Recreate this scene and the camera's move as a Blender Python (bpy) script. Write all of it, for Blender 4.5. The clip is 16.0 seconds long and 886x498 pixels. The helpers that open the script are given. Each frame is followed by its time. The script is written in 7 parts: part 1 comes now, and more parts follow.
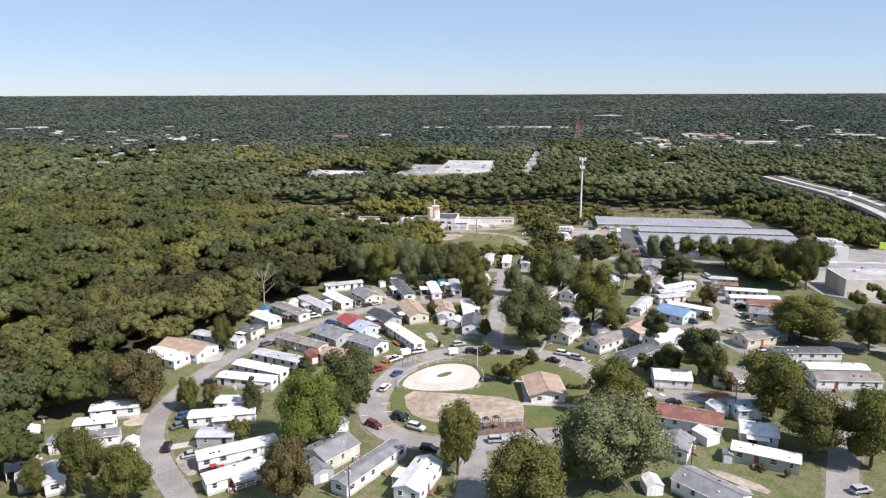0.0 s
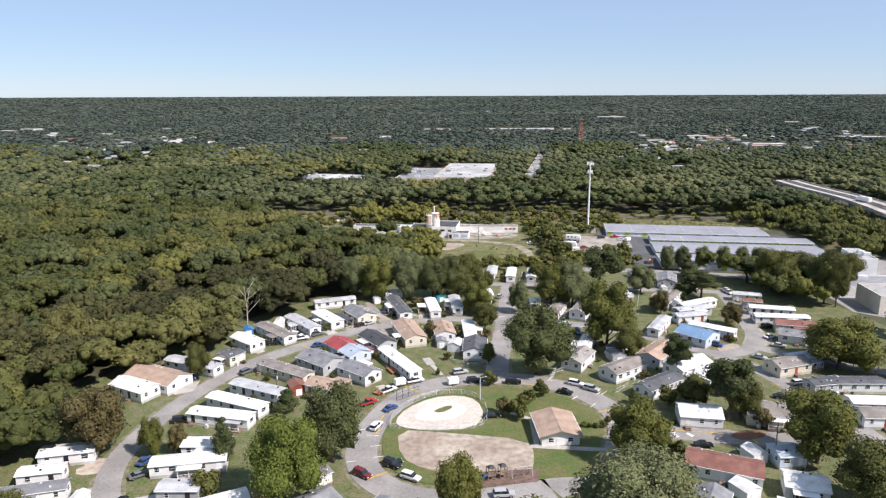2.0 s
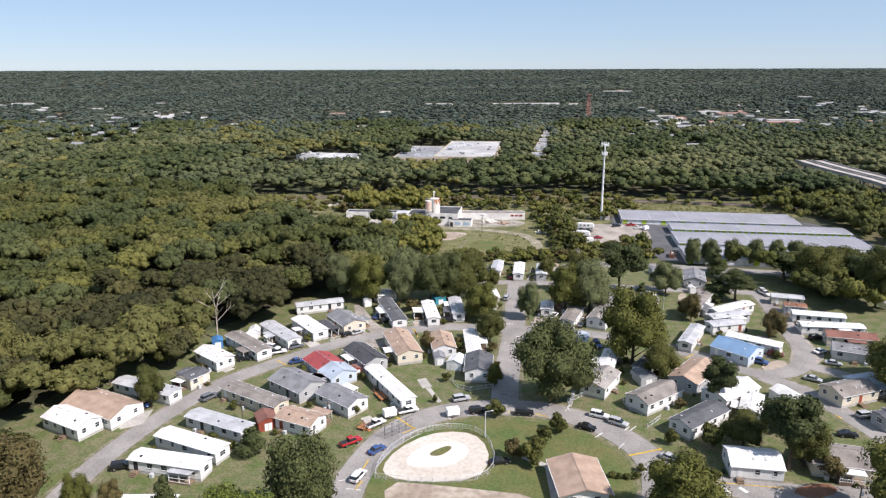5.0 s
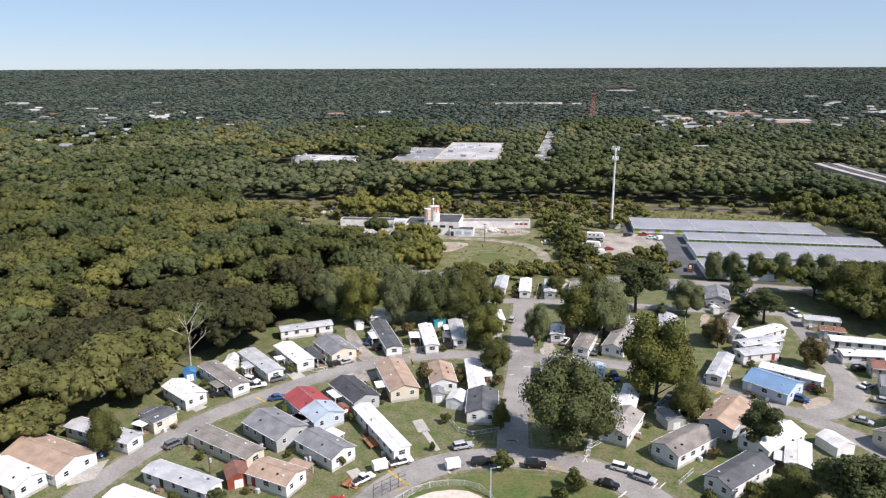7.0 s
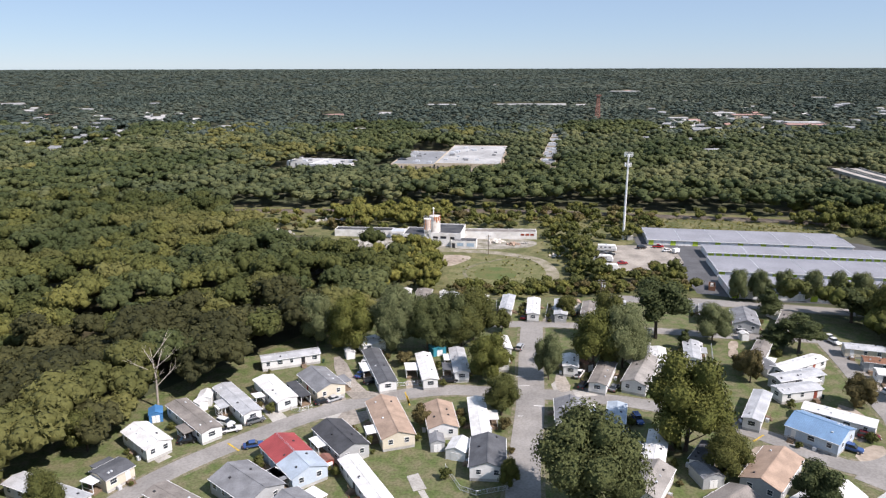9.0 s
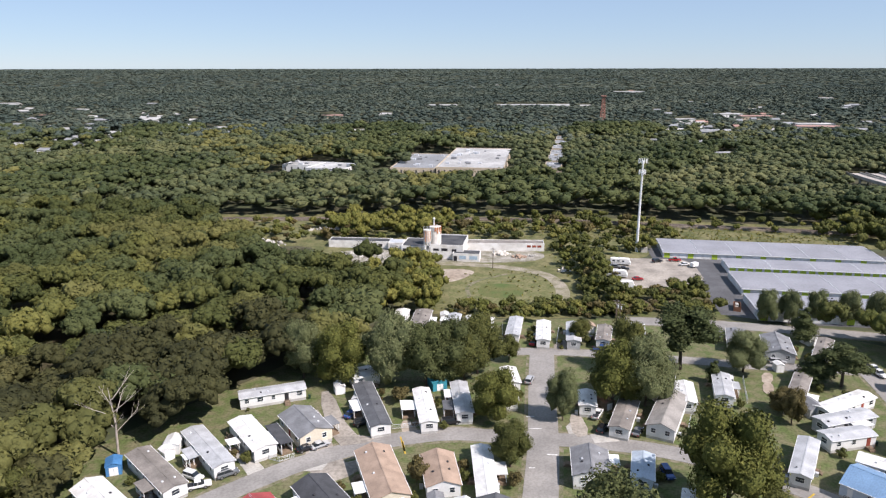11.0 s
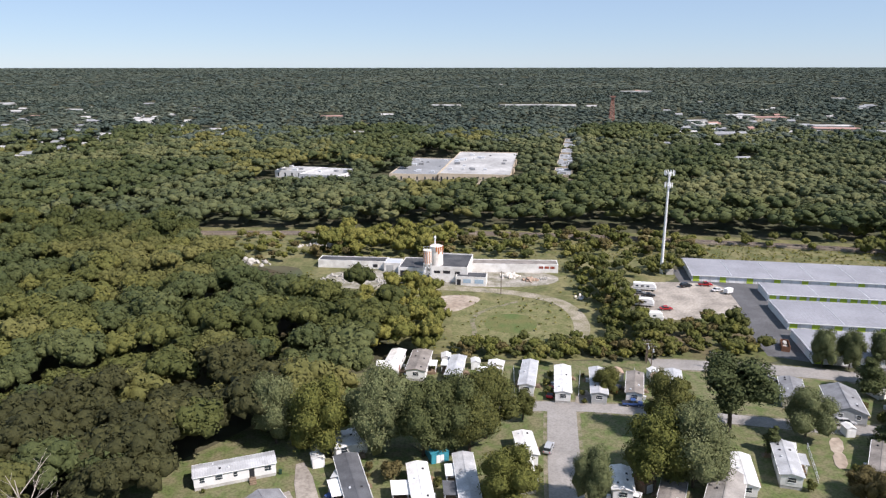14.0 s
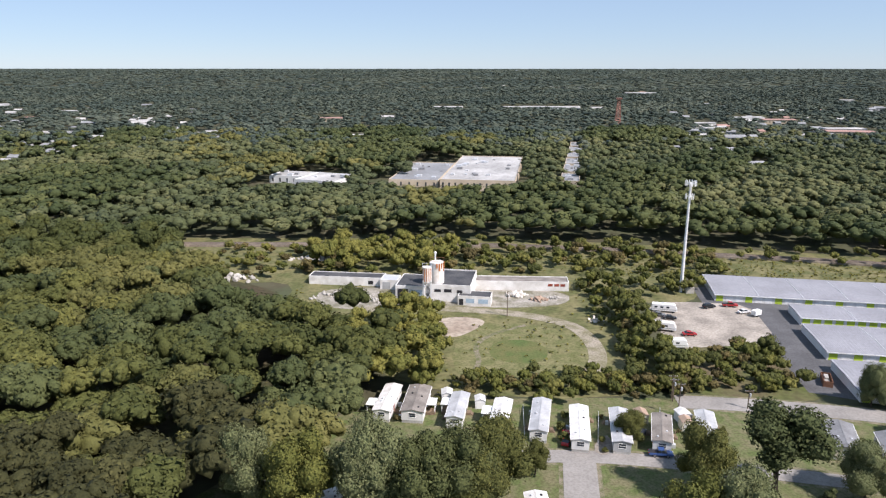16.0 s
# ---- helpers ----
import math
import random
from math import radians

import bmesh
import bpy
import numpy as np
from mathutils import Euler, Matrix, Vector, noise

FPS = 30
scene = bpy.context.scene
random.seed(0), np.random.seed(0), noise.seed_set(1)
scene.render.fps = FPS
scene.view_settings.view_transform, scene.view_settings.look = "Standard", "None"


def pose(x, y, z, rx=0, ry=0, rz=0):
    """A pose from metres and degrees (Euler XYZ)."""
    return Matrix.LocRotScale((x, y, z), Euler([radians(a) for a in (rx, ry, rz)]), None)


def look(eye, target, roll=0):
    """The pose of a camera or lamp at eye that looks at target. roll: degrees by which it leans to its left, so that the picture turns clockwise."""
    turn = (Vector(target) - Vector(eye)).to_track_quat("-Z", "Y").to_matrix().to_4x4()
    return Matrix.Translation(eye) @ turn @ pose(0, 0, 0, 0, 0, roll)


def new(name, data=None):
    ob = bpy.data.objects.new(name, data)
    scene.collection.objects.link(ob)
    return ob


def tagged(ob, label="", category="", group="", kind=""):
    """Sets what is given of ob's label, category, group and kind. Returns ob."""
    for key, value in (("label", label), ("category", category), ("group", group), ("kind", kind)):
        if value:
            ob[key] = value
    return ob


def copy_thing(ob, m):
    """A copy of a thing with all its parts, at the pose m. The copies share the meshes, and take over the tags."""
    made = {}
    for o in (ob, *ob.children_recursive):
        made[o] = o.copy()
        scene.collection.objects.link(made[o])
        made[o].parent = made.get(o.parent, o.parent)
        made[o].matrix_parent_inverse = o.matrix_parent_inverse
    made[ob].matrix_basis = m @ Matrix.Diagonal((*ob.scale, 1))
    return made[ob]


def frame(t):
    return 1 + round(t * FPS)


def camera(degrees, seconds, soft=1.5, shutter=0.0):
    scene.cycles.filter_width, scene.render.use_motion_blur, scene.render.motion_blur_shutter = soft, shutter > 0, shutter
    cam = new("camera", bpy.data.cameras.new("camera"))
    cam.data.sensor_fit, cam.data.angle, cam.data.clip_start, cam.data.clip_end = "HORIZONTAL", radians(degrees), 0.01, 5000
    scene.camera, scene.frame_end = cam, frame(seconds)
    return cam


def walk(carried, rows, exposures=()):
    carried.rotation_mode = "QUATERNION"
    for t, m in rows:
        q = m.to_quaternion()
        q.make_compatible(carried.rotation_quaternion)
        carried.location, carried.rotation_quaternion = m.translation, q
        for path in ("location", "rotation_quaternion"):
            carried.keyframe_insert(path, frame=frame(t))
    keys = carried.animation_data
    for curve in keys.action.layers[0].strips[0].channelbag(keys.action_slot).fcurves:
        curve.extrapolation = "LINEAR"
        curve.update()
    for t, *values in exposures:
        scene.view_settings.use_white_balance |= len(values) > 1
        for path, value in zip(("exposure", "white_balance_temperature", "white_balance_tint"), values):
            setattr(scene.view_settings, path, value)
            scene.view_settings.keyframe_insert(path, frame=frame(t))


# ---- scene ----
KELVIN, TINT = 6400, 19
cam = camera(65.89, 16.0, soft=1.25)
PATH = [
    (0, look((0.00, -0.00, 85.00), (-0.00, 97.42, 62.42), -0.19)),
    (0.5, look((0.13, 5.83, 84.89), (0.10, 103.26, 62.36), -0.20)),
    (1, look((0.31, 11.64, 84.88), (0.22, 109.08, 62.39), -0.20)),
    (1.5, look((0.51, 17.40, 84.95), (0.39, 114.84, 62.46), -0.20)),
    (2, look((0.72, 23.17, 84.77), (0.54, 120.62, 62.36), -0.23)),
    (2.5, look((0.90, 29.05, 84.64), (0.68, 126.51, 62.25), -0.23)),
    (3, look((1.13, 34.90, 84.53), (0.82, 132.24, 61.62), -0.22)),
    (3.5, look((1.20, 40.68, 84.52), (0.85, 137.71, 60.33), -0.19)),
    (6, look((2.00, 69.74, 84.55), (1.39, 166.28, 58.47), -0.19)),
    (6.5, look((2.02, 75.71, 84.45), (1.39, 172.25, 58.38), -0.19)),
    (7, look((2.16, 81.53, 84.46), (1.47, 178.07, 58.37), -0.19)),
    (7.5, look((2.34, 87.40, 84.42), (1.56, 183.94, 58.35), -0.17)),
    (8, look((2.37, 93.39, 84.39), (1.54, 189.93, 58.32), -0.19)),
    (8.5, look((2.45, 99.14, 84.35), (1.55, 195.68, 58.29), -0.18)),
    (9, look((2.47, 104.79, 84.37), (1.53, 201.33, 58.32), -0.13)),
    (11.5, look((2.44, 133.08, 84.44), (1.22, 229.61, 58.34), -0.06)),
    (12, look((2.44, 138.87, 84.46), (1.15, 235.39, 58.33), -0.04)),
    (12.5, look((2.37, 144.48, 84.47), (1.02, 241.00, 58.36), -0.05)),
    (13, look((2.39, 150.07, 84.69), (0.95, 246.57, 58.51), -0.04)),
    (13.5, look((2.40, 155.62, 84.90), (0.88, 252.10, 58.66), -0.05)),
    (14, look((2.50, 161.42, 84.84), (0.88, 257.91, 58.63), -0.05)),
    (14.5, look((2.44, 167.34, 84.59), (0.78, 263.86, 58.47), -0.03)),
    (15, look((2.32, 173.13, 84.59), (0.62, 269.64, 58.44), 0.04)),
    (15.5, look((2.36, 178.81, 84.56), (0.56, 275.32, 58.44), 0.05)),
    (16, look((2.45, 184.40, 84.57), (0.55, 280.92, 58.50), 0.01)),
]
EXPO = [(0, 0.66), (3, 0.65), (6, 0.57), (9, 0.56), (12, 0.58), (16, 0.63)]
walk(cam, PATH, [(t, e, KELVIN, TINT) for t, e in EXPO])

# ---- world, sun, exposure ----
SUN_EL, SUN_AZ = radians(47), radians(122)  # azimuth clockwise from +y
world = bpy.data.worlds.new("world")
scene.world = world
world.use_nodes = True
wn = world.node_tree
sky = wn.nodes.new("ShaderNodeTexSky")
sky.sky_type, sky.sun_disc = "NISHITA", False
sky.sun_elevation, sky.sun_rotation = SUN_EL, SUN_AZ
sky.air_density, sky.dust_density, sky.ozone_density = 0.8, 0.0, 3.0
tone = wn.nodes.new("ShaderNodeMix")
tone.data_type, tone.blend_type = "RGBA", "MULTIPLY"
tone.inputs[0].default_value = 1.0
tone.inputs[7].default_value = (0.88, 0.98, 1.04, 1)
wn.links.new(sky.outputs[0], tone.inputs[6])
veil = wn.nodes.new("ShaderNodeMix")  # thin even haze over the clear sky
veil.data_type = "RGBA"
veil.inputs[0].default_value = 0.55
veil.inputs[7].default_value = (4.9, 6.6, 8.4, 1)
wn.links.new(tone.outputs[2], veil.inputs[6])
wn.links.new(veil.outputs[2], wn.nodes["Background"].inputs[0])
wn.nodes["Background"].inputs[1].default_value = 0.068
sun = bpy.data.lights.new("sun", "SUN")
sun.energy, sun.angle, sun.color = 4.6, radians(0.5), (1.0, 0.95, 0.88)
sun_ob = new("sun", sun)
to_sun = Vector((math.sin(SUN_AZ) * math.cos(SUN_EL), math.cos(SUN_AZ) * math.cos(SUN_EL), math.sin(SUN_EL)))
sun_ob.matrix_world = look(to_sun * 200, (0, 0, 0))


# ---- materials ----
def mat(name, col, rough=0.8, metal=0.0, var=0.25, scale=1.0, fine=12.0, bump=0.15, col2=None, spec=0.3, ribs=0.0, stain=None):
    """A surface with variation at two scales, in metres of world size; ribs: spacing of raised seams along x."""
    m = bpy.data.materials.new(name)
    m.use_nodes = True
    nt = m.node_tree
    b = nt.nodes["Principled BSDF"]
    b.inputs["Roughness"].default_value, b.inputs["Metallic"].default_value = rough, metal
    b.inputs["Specular IOR Level"].default_value = spec
    geo = nt.nodes.new("ShaderNodeNewGeometry")
    tex = nt.nodes.new("ShaderNodeTexCoord")

    def noise_tex(s, detail):
        n = nt.nodes.new("ShaderNodeTexNoise")
        n.inputs["Scale"].default_value, n.inputs["Detail"].default_value = s, detail
        nt.links.new(geo.outputs["Position"], n.inputs["Vector"])
        return n

    big, small = noise_tex(0.25 / scale, 4.0), noise_tex(fine / scale / 4, 3.0)
    ramp = nt.nodes.new("ShaderNodeValToRGB")
    c = np.array(col)
    d = np.array(col2) if col2 is not None else c * (1 - var)
    ramp.color_ramp.elements[0].position, ramp.color_ramp.elements[1].position = 0.38, 0.64
    ramp.color_ramp.elements[0].color = (*d, 1)
    ramp.color_ramp.elements[1].color = (*np.minimum(c * (1 + var * 0.15), 0.9), 1)
    nt.links.new(big.outputs[0], ramp.inputs[0])
    mix = nt.nodes.new("ShaderNodeMix")
    mix.data_type, mix.blend_type = "RGBA", "MULTIPLY"
    mix.inputs[0].default_value = min(1.0, var * 1.6)
    nt.links.new(ramp.outputs[0], mix.inputs[6])
    ramp2 = nt.nodes.new("ShaderNodeValToRGB")
    ramp2.color_ramp.elements[0].position, ramp2.color_ramp.elements[1].position = 0.36, 0.6
    ramp2.color_ramp.elements[0].color = (0.5, 0.48, 0.45, 1)
    nt.links.new(small.outputs[0], ramp2.inputs[0])
    nt.links.new(ramp2.outputs[0], mix.inputs[7])
    nt.links.new(mix.outputs[2], b.inputs["Base Color"])
    bm_ = nt.nodes.new("ShaderNodeBump")
    bm_.inputs["Strength"].default_value, bm_.inputs["Distance"].default_value = bump, 0.05
    if ribs:
        w = nt.nodes.new("ShaderNodeTexWave")
        w.wave_profile, w.bands_direction = "SIN", "X"
        w.inputs["Scale"].default_value = 0.314 / ribs
        nt.links.new(tex.outputs["Object"], w.inputs["Vector"])
        nt.links.new(w.outputs[1], bm_.inputs["Height"])
        bm_.inputs["Strength"].default_value = 0.6
    else:
        nt.links.new(small.outputs[0], bm_.inputs["Height"])
    nt.links.new(bm_.outputs[0], b.inputs["Normal"])
    return m


def foliage(name, dark, mid, light, grain=2.2, depth=0.7):
    """Leaves: hue from the tree's own tint, with a spread from leaf clump to leaf clump."""
    m = bpy.data.materials.new(name)
    m.use_nodes = True
    nt = m.node_tree
    b = nt.nodes["Principled BSDF"]
    b.inputs["Roughness"].default_value, b.inputs["Specular IOR Level"].default_value = 0.75, 0.12
    at = nt.nodes.new("ShaderNodeAttribute")
    at.attribute_name = "tint"
    geo, info = nt.nodes.new("ShaderNodeNewGeometry"), nt.nodes.new("ShaderNodeObjectInfo")

    def op(kind, a, c):
        n = nt.nodes.new("ShaderNodeMath")
        n.operation = kind
        for s, v in enumerate((a, c)):
            if isinstance(v, float):
                n.inputs[s].default_value = v
            else:
                nt.links.new(v, n.inputs[s])
        return n.outputs[0]

    v = op("ADD", at.outputs["Fac"], op("MULTIPLY", geo.outputs["Random Per Island"], 0.22))
    v = op("ADD", v, op("MULTIPLY", info.outputs["Random"], 0.2))
    ramp = nt.nodes.new("ShaderNodeValToRGB")
    r = ramp.color_ramp
    r.elements[0].position, r.elements[0].color = 0.15, (*dark, 1)
    r.elements[1].position, r.elements[1].color = 1.0, (*light, 1)
    e = r.elements.new(0.6)
    e.color = (*mid, 1)
    nt.links.new(v, ramp.inputs[0])
    fine = nt.nodes.new("ShaderNodeTexNoise")
    fine.inputs["Scale"].default_value, fine.inputs["Detail"].default_value, fine.inputs["Roughness"].default_value = grain, 3.0, 0.7
    nt.links.new(geo.outputs["Position"], fine.inputs["Vector"])
    speck = nt.nodes.new("ShaderNodeValToRGB")
    speck.color_ramp.elements[0].position, speck.color_ramp.elements[1].position = 0.36, 0.66
    speck.color_ramp.elements[0].color = (0.56, 0.57, 0.58, 1)
    speck.color_ramp.elements[1].color = (1.28, 1.25, 1.15, 1)
    nt.links.new(fine.outputs[0], speck.inputs[0])
    mix = nt.nodes.new("ShaderNodeMix")
    mix.data_type, mix.blend_type = "RGBA", "MULTIPLY"
    mix.inputs[0].default_value = depth
    nt.links.new(ramp.outputs[0], mix.inputs[6])
    nt.links.new(speck.outputs[0], mix.inputs[7])
    nt.links.new(mix.outputs[2], b.inputs["Base Color"])
    rough = nt.nodes.new("ShaderNodeBump")
    rough.inputs["Strength"].default_value, rough.inputs["Distance"].default_value = depth, 0.8 / grain
    nt.links.new(fine.outputs[0], rough.inputs["Height"])
    nt.links.new(rough.outputs[0], b.inputs["Normal"])
    return m


LEAF = foliage("leaf_green", (0.050, 0.060, 0.019), (0.086, 0.093, 0.028), (0.150, 0.144, 0.040))
LEAF_BLUE = foliage("leaf_bluegreen", (0.050, 0.064, 0.024), (0.076, 0.089, 0.034), (0.122, 0.132, 0.050))
LEAF_BRIGHT = foliage("leaf_bright", (0.076, 0.104, 0.021), (0.105, 0.132, 0.027), (0.150, 0.176, 0.040))
LEAF_SILVER = foliage("leaf_silver", (0.085, 0.106, 0.047), (0.125, 0.142, 0.064), (0.205, 0.210, 0.105))
LEAF_OLIVE = foliage("leaf_olive", (0.066, 0.078, 0.021), (0.104, 0.112, 0.028), (0.172, 0.164, 0.042))
LEAF_BROWN = foliage("leaf_brown", (0.065, 0.054, 0.024), (0.100, 0.084, 0.034), (0.160, 0.128, 0.052))
LEAF_PINE = foliage("leaf_pine", (0.042, 0.058, 0.024), (0.062, 0.077, 0.030), (0.095, 0.107, 0.040), grain=1.6)
# aerial haze painted into far leaves: bluer, lifted darks, less speckle; LEAF_MID lies between
LEAF_FAR_HAZE = foliage("leaf_far_haze", (0.052, 0.071, 0.059), (0.061, 0.079, 0.061), (0.100, 0.116, 0.086), grain=0.5, depth=0.35)
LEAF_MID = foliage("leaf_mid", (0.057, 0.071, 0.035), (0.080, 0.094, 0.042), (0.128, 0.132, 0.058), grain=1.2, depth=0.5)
LEAF_GOLD = foliage("leaf_gold", (0.076, 0.080, 0.026), (0.104, 0.104, 0.034), (0.150, 0.142, 0.048), grain=1.4, depth=0.5)
LEAF_DUSK = foliage("leaf_dusk", (0.033, 0.035, 0.015), (0.052, 0.053, 0.021), (0.088, 0.084, 0.032))
BARK = mat("bark", (0.12, 0.09, 0.07), 0.9, var=0.4, scale=0.4)
GROUND = mat("meadow_ground", (0.085, 0.105, 0.030), 0.95, var=0.35, scale=3.0, fine=8, bump=0.4, col2=(0.130, 0.105, 0.060))
LAWN = mat("lawn", (0.082, 0.118, 0.034), 0.95, var=0.3, scale=1.6, fine=10, bump=0.5, col2=(0.135, 0.135, 0.050))
FOREST_FLOOR = mat("forest_floor", (0.045, 0.050, 0.020), 0.95, var=0.4, scale=5, col2=(0.07, 0.055, 0.03))
UNDERGROWTH = mat("shrubby_undergrowth", (0.062, 0.074, 0.036), 0.95, var=0.35, scale=6, fine=4, bump=0.6, col2=(0.085, 0.078, 0.045))
YARD = mat("patchy_yard_grass", (0.092, 0.122, 0.038), 0.95, var=0.42, scale=0.75, fine=5, bump=0.5, col2=(0.168, 0.158, 0.085))
SCRUB = mat("scrub_ground", (0.185, 0.170, 0.080), 0.95, var=0.4, scale=2.0, fine=5, bump=0.6, col2=(0.105, 0.115, 0.042))
VERGE = mat("worn_verge", (0.235, 0.205, 0.150), 0.95, var=0.4, scale=0.5, fine=8, bump=0.5, col2=(0.120, 0.130, 0.055))
MEADOW = mat("rough_meadow", (0.190, 0.180, 0.085), 0.95, var=0.42, scale=1.0, fine=5, bump=0.6, col2=(0.130, 0.140, 0.052))
ASPHALT = mat("worn_asphalt", (0.300, 0.285, 0.265), 0.9, var=0.22, scale=2.0, fine=14)
ASPHALT_DARK = mat("dark_asphalt", (0.120, 0.121, 0.126), 0.9, var=0.25, scale=2.0)
GRAVEL = mat("pale_gravel", (0.40, 0.36, 0.31), 0.95, var=0.35, scale=2.0, fine=10, bump=0.5)
CONCRETE = mat("concrete", (0.46, 0.44, 0.40), 0.9, var=0.25, scale=1.5)
DIRT = mat("bare_dirt", (0.43, 0.375, 0.305), 0.95, var=0.35, scale=2.5, fine=6, bump=0.4, col2=(0.32, 0.26, 0.205))
DRIVE = mat("rough_drive_gravel", (0.33, 0.295, 0.235), 0.95, var=0.4, scale=1.2, fine=8, bump=0.5, col2=(0.21, 0.195, 0.12))
PLANT_YARD = mat("broken_concrete_yard", (0.37, 0.345, 0.305), 0.95, var=0.4, scale=1.3, fine=7, bump=0.5, col2=(0.19, 0.18, 0.125))
SAND = mat("pale_field_sand", (0.50, 0.45, 0.385), 0.95, var=0.22, scale=3.0, col2=(0.58, 0.53, 0.46))
WHITE_SAND = mat("white_sand", (0.62, 0.58, 0.52), 0.95, var=0.06, scale=3.0)
PAINT_YELLOW = mat("yellow_road_paint", (0.62, 0.42, 0.06), 0.8, var=0.3, scale=0.3)
PAINT_WHITE = mat("white_road_paint", (0.72, 0.72, 0.70), 0.8, var=0.2, scale=0.3)
VINYL = mat("white_siding", (0.74, 0.74, 0.72), 0.6, var=0.1, scale=1.0, bump=0.08)
CREAM = mat("cream_siding", (0.66, 0.60, 0.48), 0.6, var=0.12)
GREY_SIDING = mat("grey_siding", (0.42, 0.43, 0.43), 0.65, var=0.12)
BLUE_SIDING = mat("pale_blue_siding", (0.52, 0.60, 0.68), 0.65, var=0.12)
SAGE = mat("sage_siding", (0.40, 0.43, 0.34), 0.65, var=0.12)
SKIRT = mat("weathered_skirting", (0.52, 0.51, 0.48), 0.8, var=0.25)
TRIM = mat("white_trim", (0.80, 0.80, 0.78), 0.5, var=0.05)
BLACK = mat("dark_trim", (0.03, 0.03, 0.035), 0.5, var=0.1)
PANE = mat("window_pane", (0.035, 0.045, 0.055), 0.08, var=0.1, spec=0.6, bump=0.0)
WOOD = mat("weathered_deck_wood", (0.26, 0.19, 0.13), 0.85, var=0.35, scale=0.5)
RED_WOOD = mat("red_stained_wood", (0.34, 0.08, 0.05), 0.8, var=0.3, scale=0.5)
RUBBER = mat("tyre_rubber", (0.025, 0.025, 0.026), 0.9, var=0.1)
RIM = mat("wheel_rim_metal", (0.5, 0.5, 0.52), 0.35, 0.9, var=0.05)
GALV = mat("galvanised_metal", (0.62, 0.64, 0.66), 0.5, 0.3, var=0.1)
POLE_WOOD = mat("pole_wood", (0.17, 0.13, 0.10), 0.9, var=0.3, scale=0.5)
ROOF = {
    "gb": (mat("roof_greybrown", (0.270, 0.245, 0.220), 0.9, var=0.3, scale=0.8), "grey-brown shingle"),
    "lg": (mat("roof_light_metal", (0.52, 0.53, 0.54), 0.55, 0.1, var=0.22, scale=0.7, ribs=0.5), "light grey ribbed metal"),
    "wh": (mat("roof_white_coating", (0.74, 0.74, 0.725), 0.6, var=0.18, scale=0.5, col2=(0.60, 0.59, 0.56)), "white coated metal"),
    "gr": (mat("roof_grey_shingle", (0.240, 0.245, 0.255), 0.9, var=0.25, scale=0.6), "grey shingle"),
    "gt": (mat("roof_taupe_shingle", (0.330, 0.310, 0.285), 0.9, var=0.25, scale=0.6), "taupe shingle"),
    "dg": (mat("roof_slate_shingle", (0.115, 0.120, 0.130), 0.9, var=0.25, scale=0.6), "dark slate shingle"),
    "bk": (mat("roof_black_shingle", (0.075, 0.078, 0.085), 0.9, var=0.25, scale=0.6), "black shingle"),
    "tan": (mat("roof_tan_shingle", (0.415, 0.305, 0.230), 0.9, var=0.22, scale=0.6), "tan shingle"),
    "blue": (mat("roof_blue_metal", (0.200, 0.330, 0.500), 0.5, 0.1, var=0.18, ribs=0.4), "blue ribbed metal"),
    "bm": (mat("roof_pale_blue_metal", (0.46, 0.53, 0.60), 0.5, 0.1, var=0.18, ribs=0.45), "pale blue ribbed metal"),
    "red": (mat("roof_red_metal", (0.36, 0.075, 0.075), 0.6, var=0.2, ribs=0.5), "red metal"),
    "rr": (mat("roof_rust_shingle", (0.245, 0.118, 0.092), 0.9, var=0.25, scale=0.6), "rust-red shingle"),
    "rb": (mat("roof_brown_shingle", (0.26, 0.13, 0.08), 0.9, var=0.25), "brown shingle"),
}


# ---- mesh helpers ----
def part(name, bm, material, parent=None, label=""):
    me = bpy.data.meshes.new(name)
    bm.to_mesh(me)
    bm.free()
    return part_of(name, me, material, parent, label)


def part_of(name, me, material, parent=None, label=""):
    if material is not None and not me.materials:
        me.materials.append(material)
    ob = new(name, me)
    if material is not None and me.materials[0] != material:
        ob.material_slots[0].link = "OBJECT"
        ob.material_slots[0].material = material
    if parent is not None:
        ob.parent = parent
    if label:
        ob["label"] = label
    return ob


def box(bm, x0, y0, z0, x1, y1, z1, bevel=0.0):
    g = bmesh.ops.create_cube(bm, size=1.0, matrix=Matrix.Translation(((x0 + x1) / 2, (y0 + y1) / 2, (z0 + z1) / 2)) @ Matrix.Diagonal((x1 - x0, y1 - y0, z1 - z0, 1)))
    if bevel:
        es = {e for v in g["verts"] for e in v.link_edges}
        bmesh.ops.bevel(bm, geom=list(es), offset=bevel, segments=1, affect="EDGES")


def cyl(bm, a, b, r0, r1, n=8):
    a, b = Vector(a), Vector(b)
    m = Matrix.Translation((a + b) / 2) @ (b - a).to_track_quat("Z", "Y").to_matrix().to_4x4()
    bmesh.ops.create_cone(bm, cap_ends=True, segments=n, radius1=r0, radius2=r1, depth=(b - a).length, matrix=m)


def boxes(*bs, bevel=0.0):
    bm = bmesh.new()
    for b in bs:
        box(bm, *b, bevel=bevel)
    return bm


def prism(bm, profile, y0, y1):
    """A profile in x, z swept along y."""
    a = [bm.verts.new((x, y0, z)) for x, z in profile]
    b = [bm.verts.new((x, y1, z)) for x, z in profile]
    n = len(profile)
    bm.faces.new(a)
    bm.faces.new(b[::-1])
    for i in range(n):
        bm.faces.new((a[i], b[i], b[(i + 1) % n], a[(i + 1) % n]))
    bmesh.ops.recalc_face_normals(bm, faces=bm.faces)


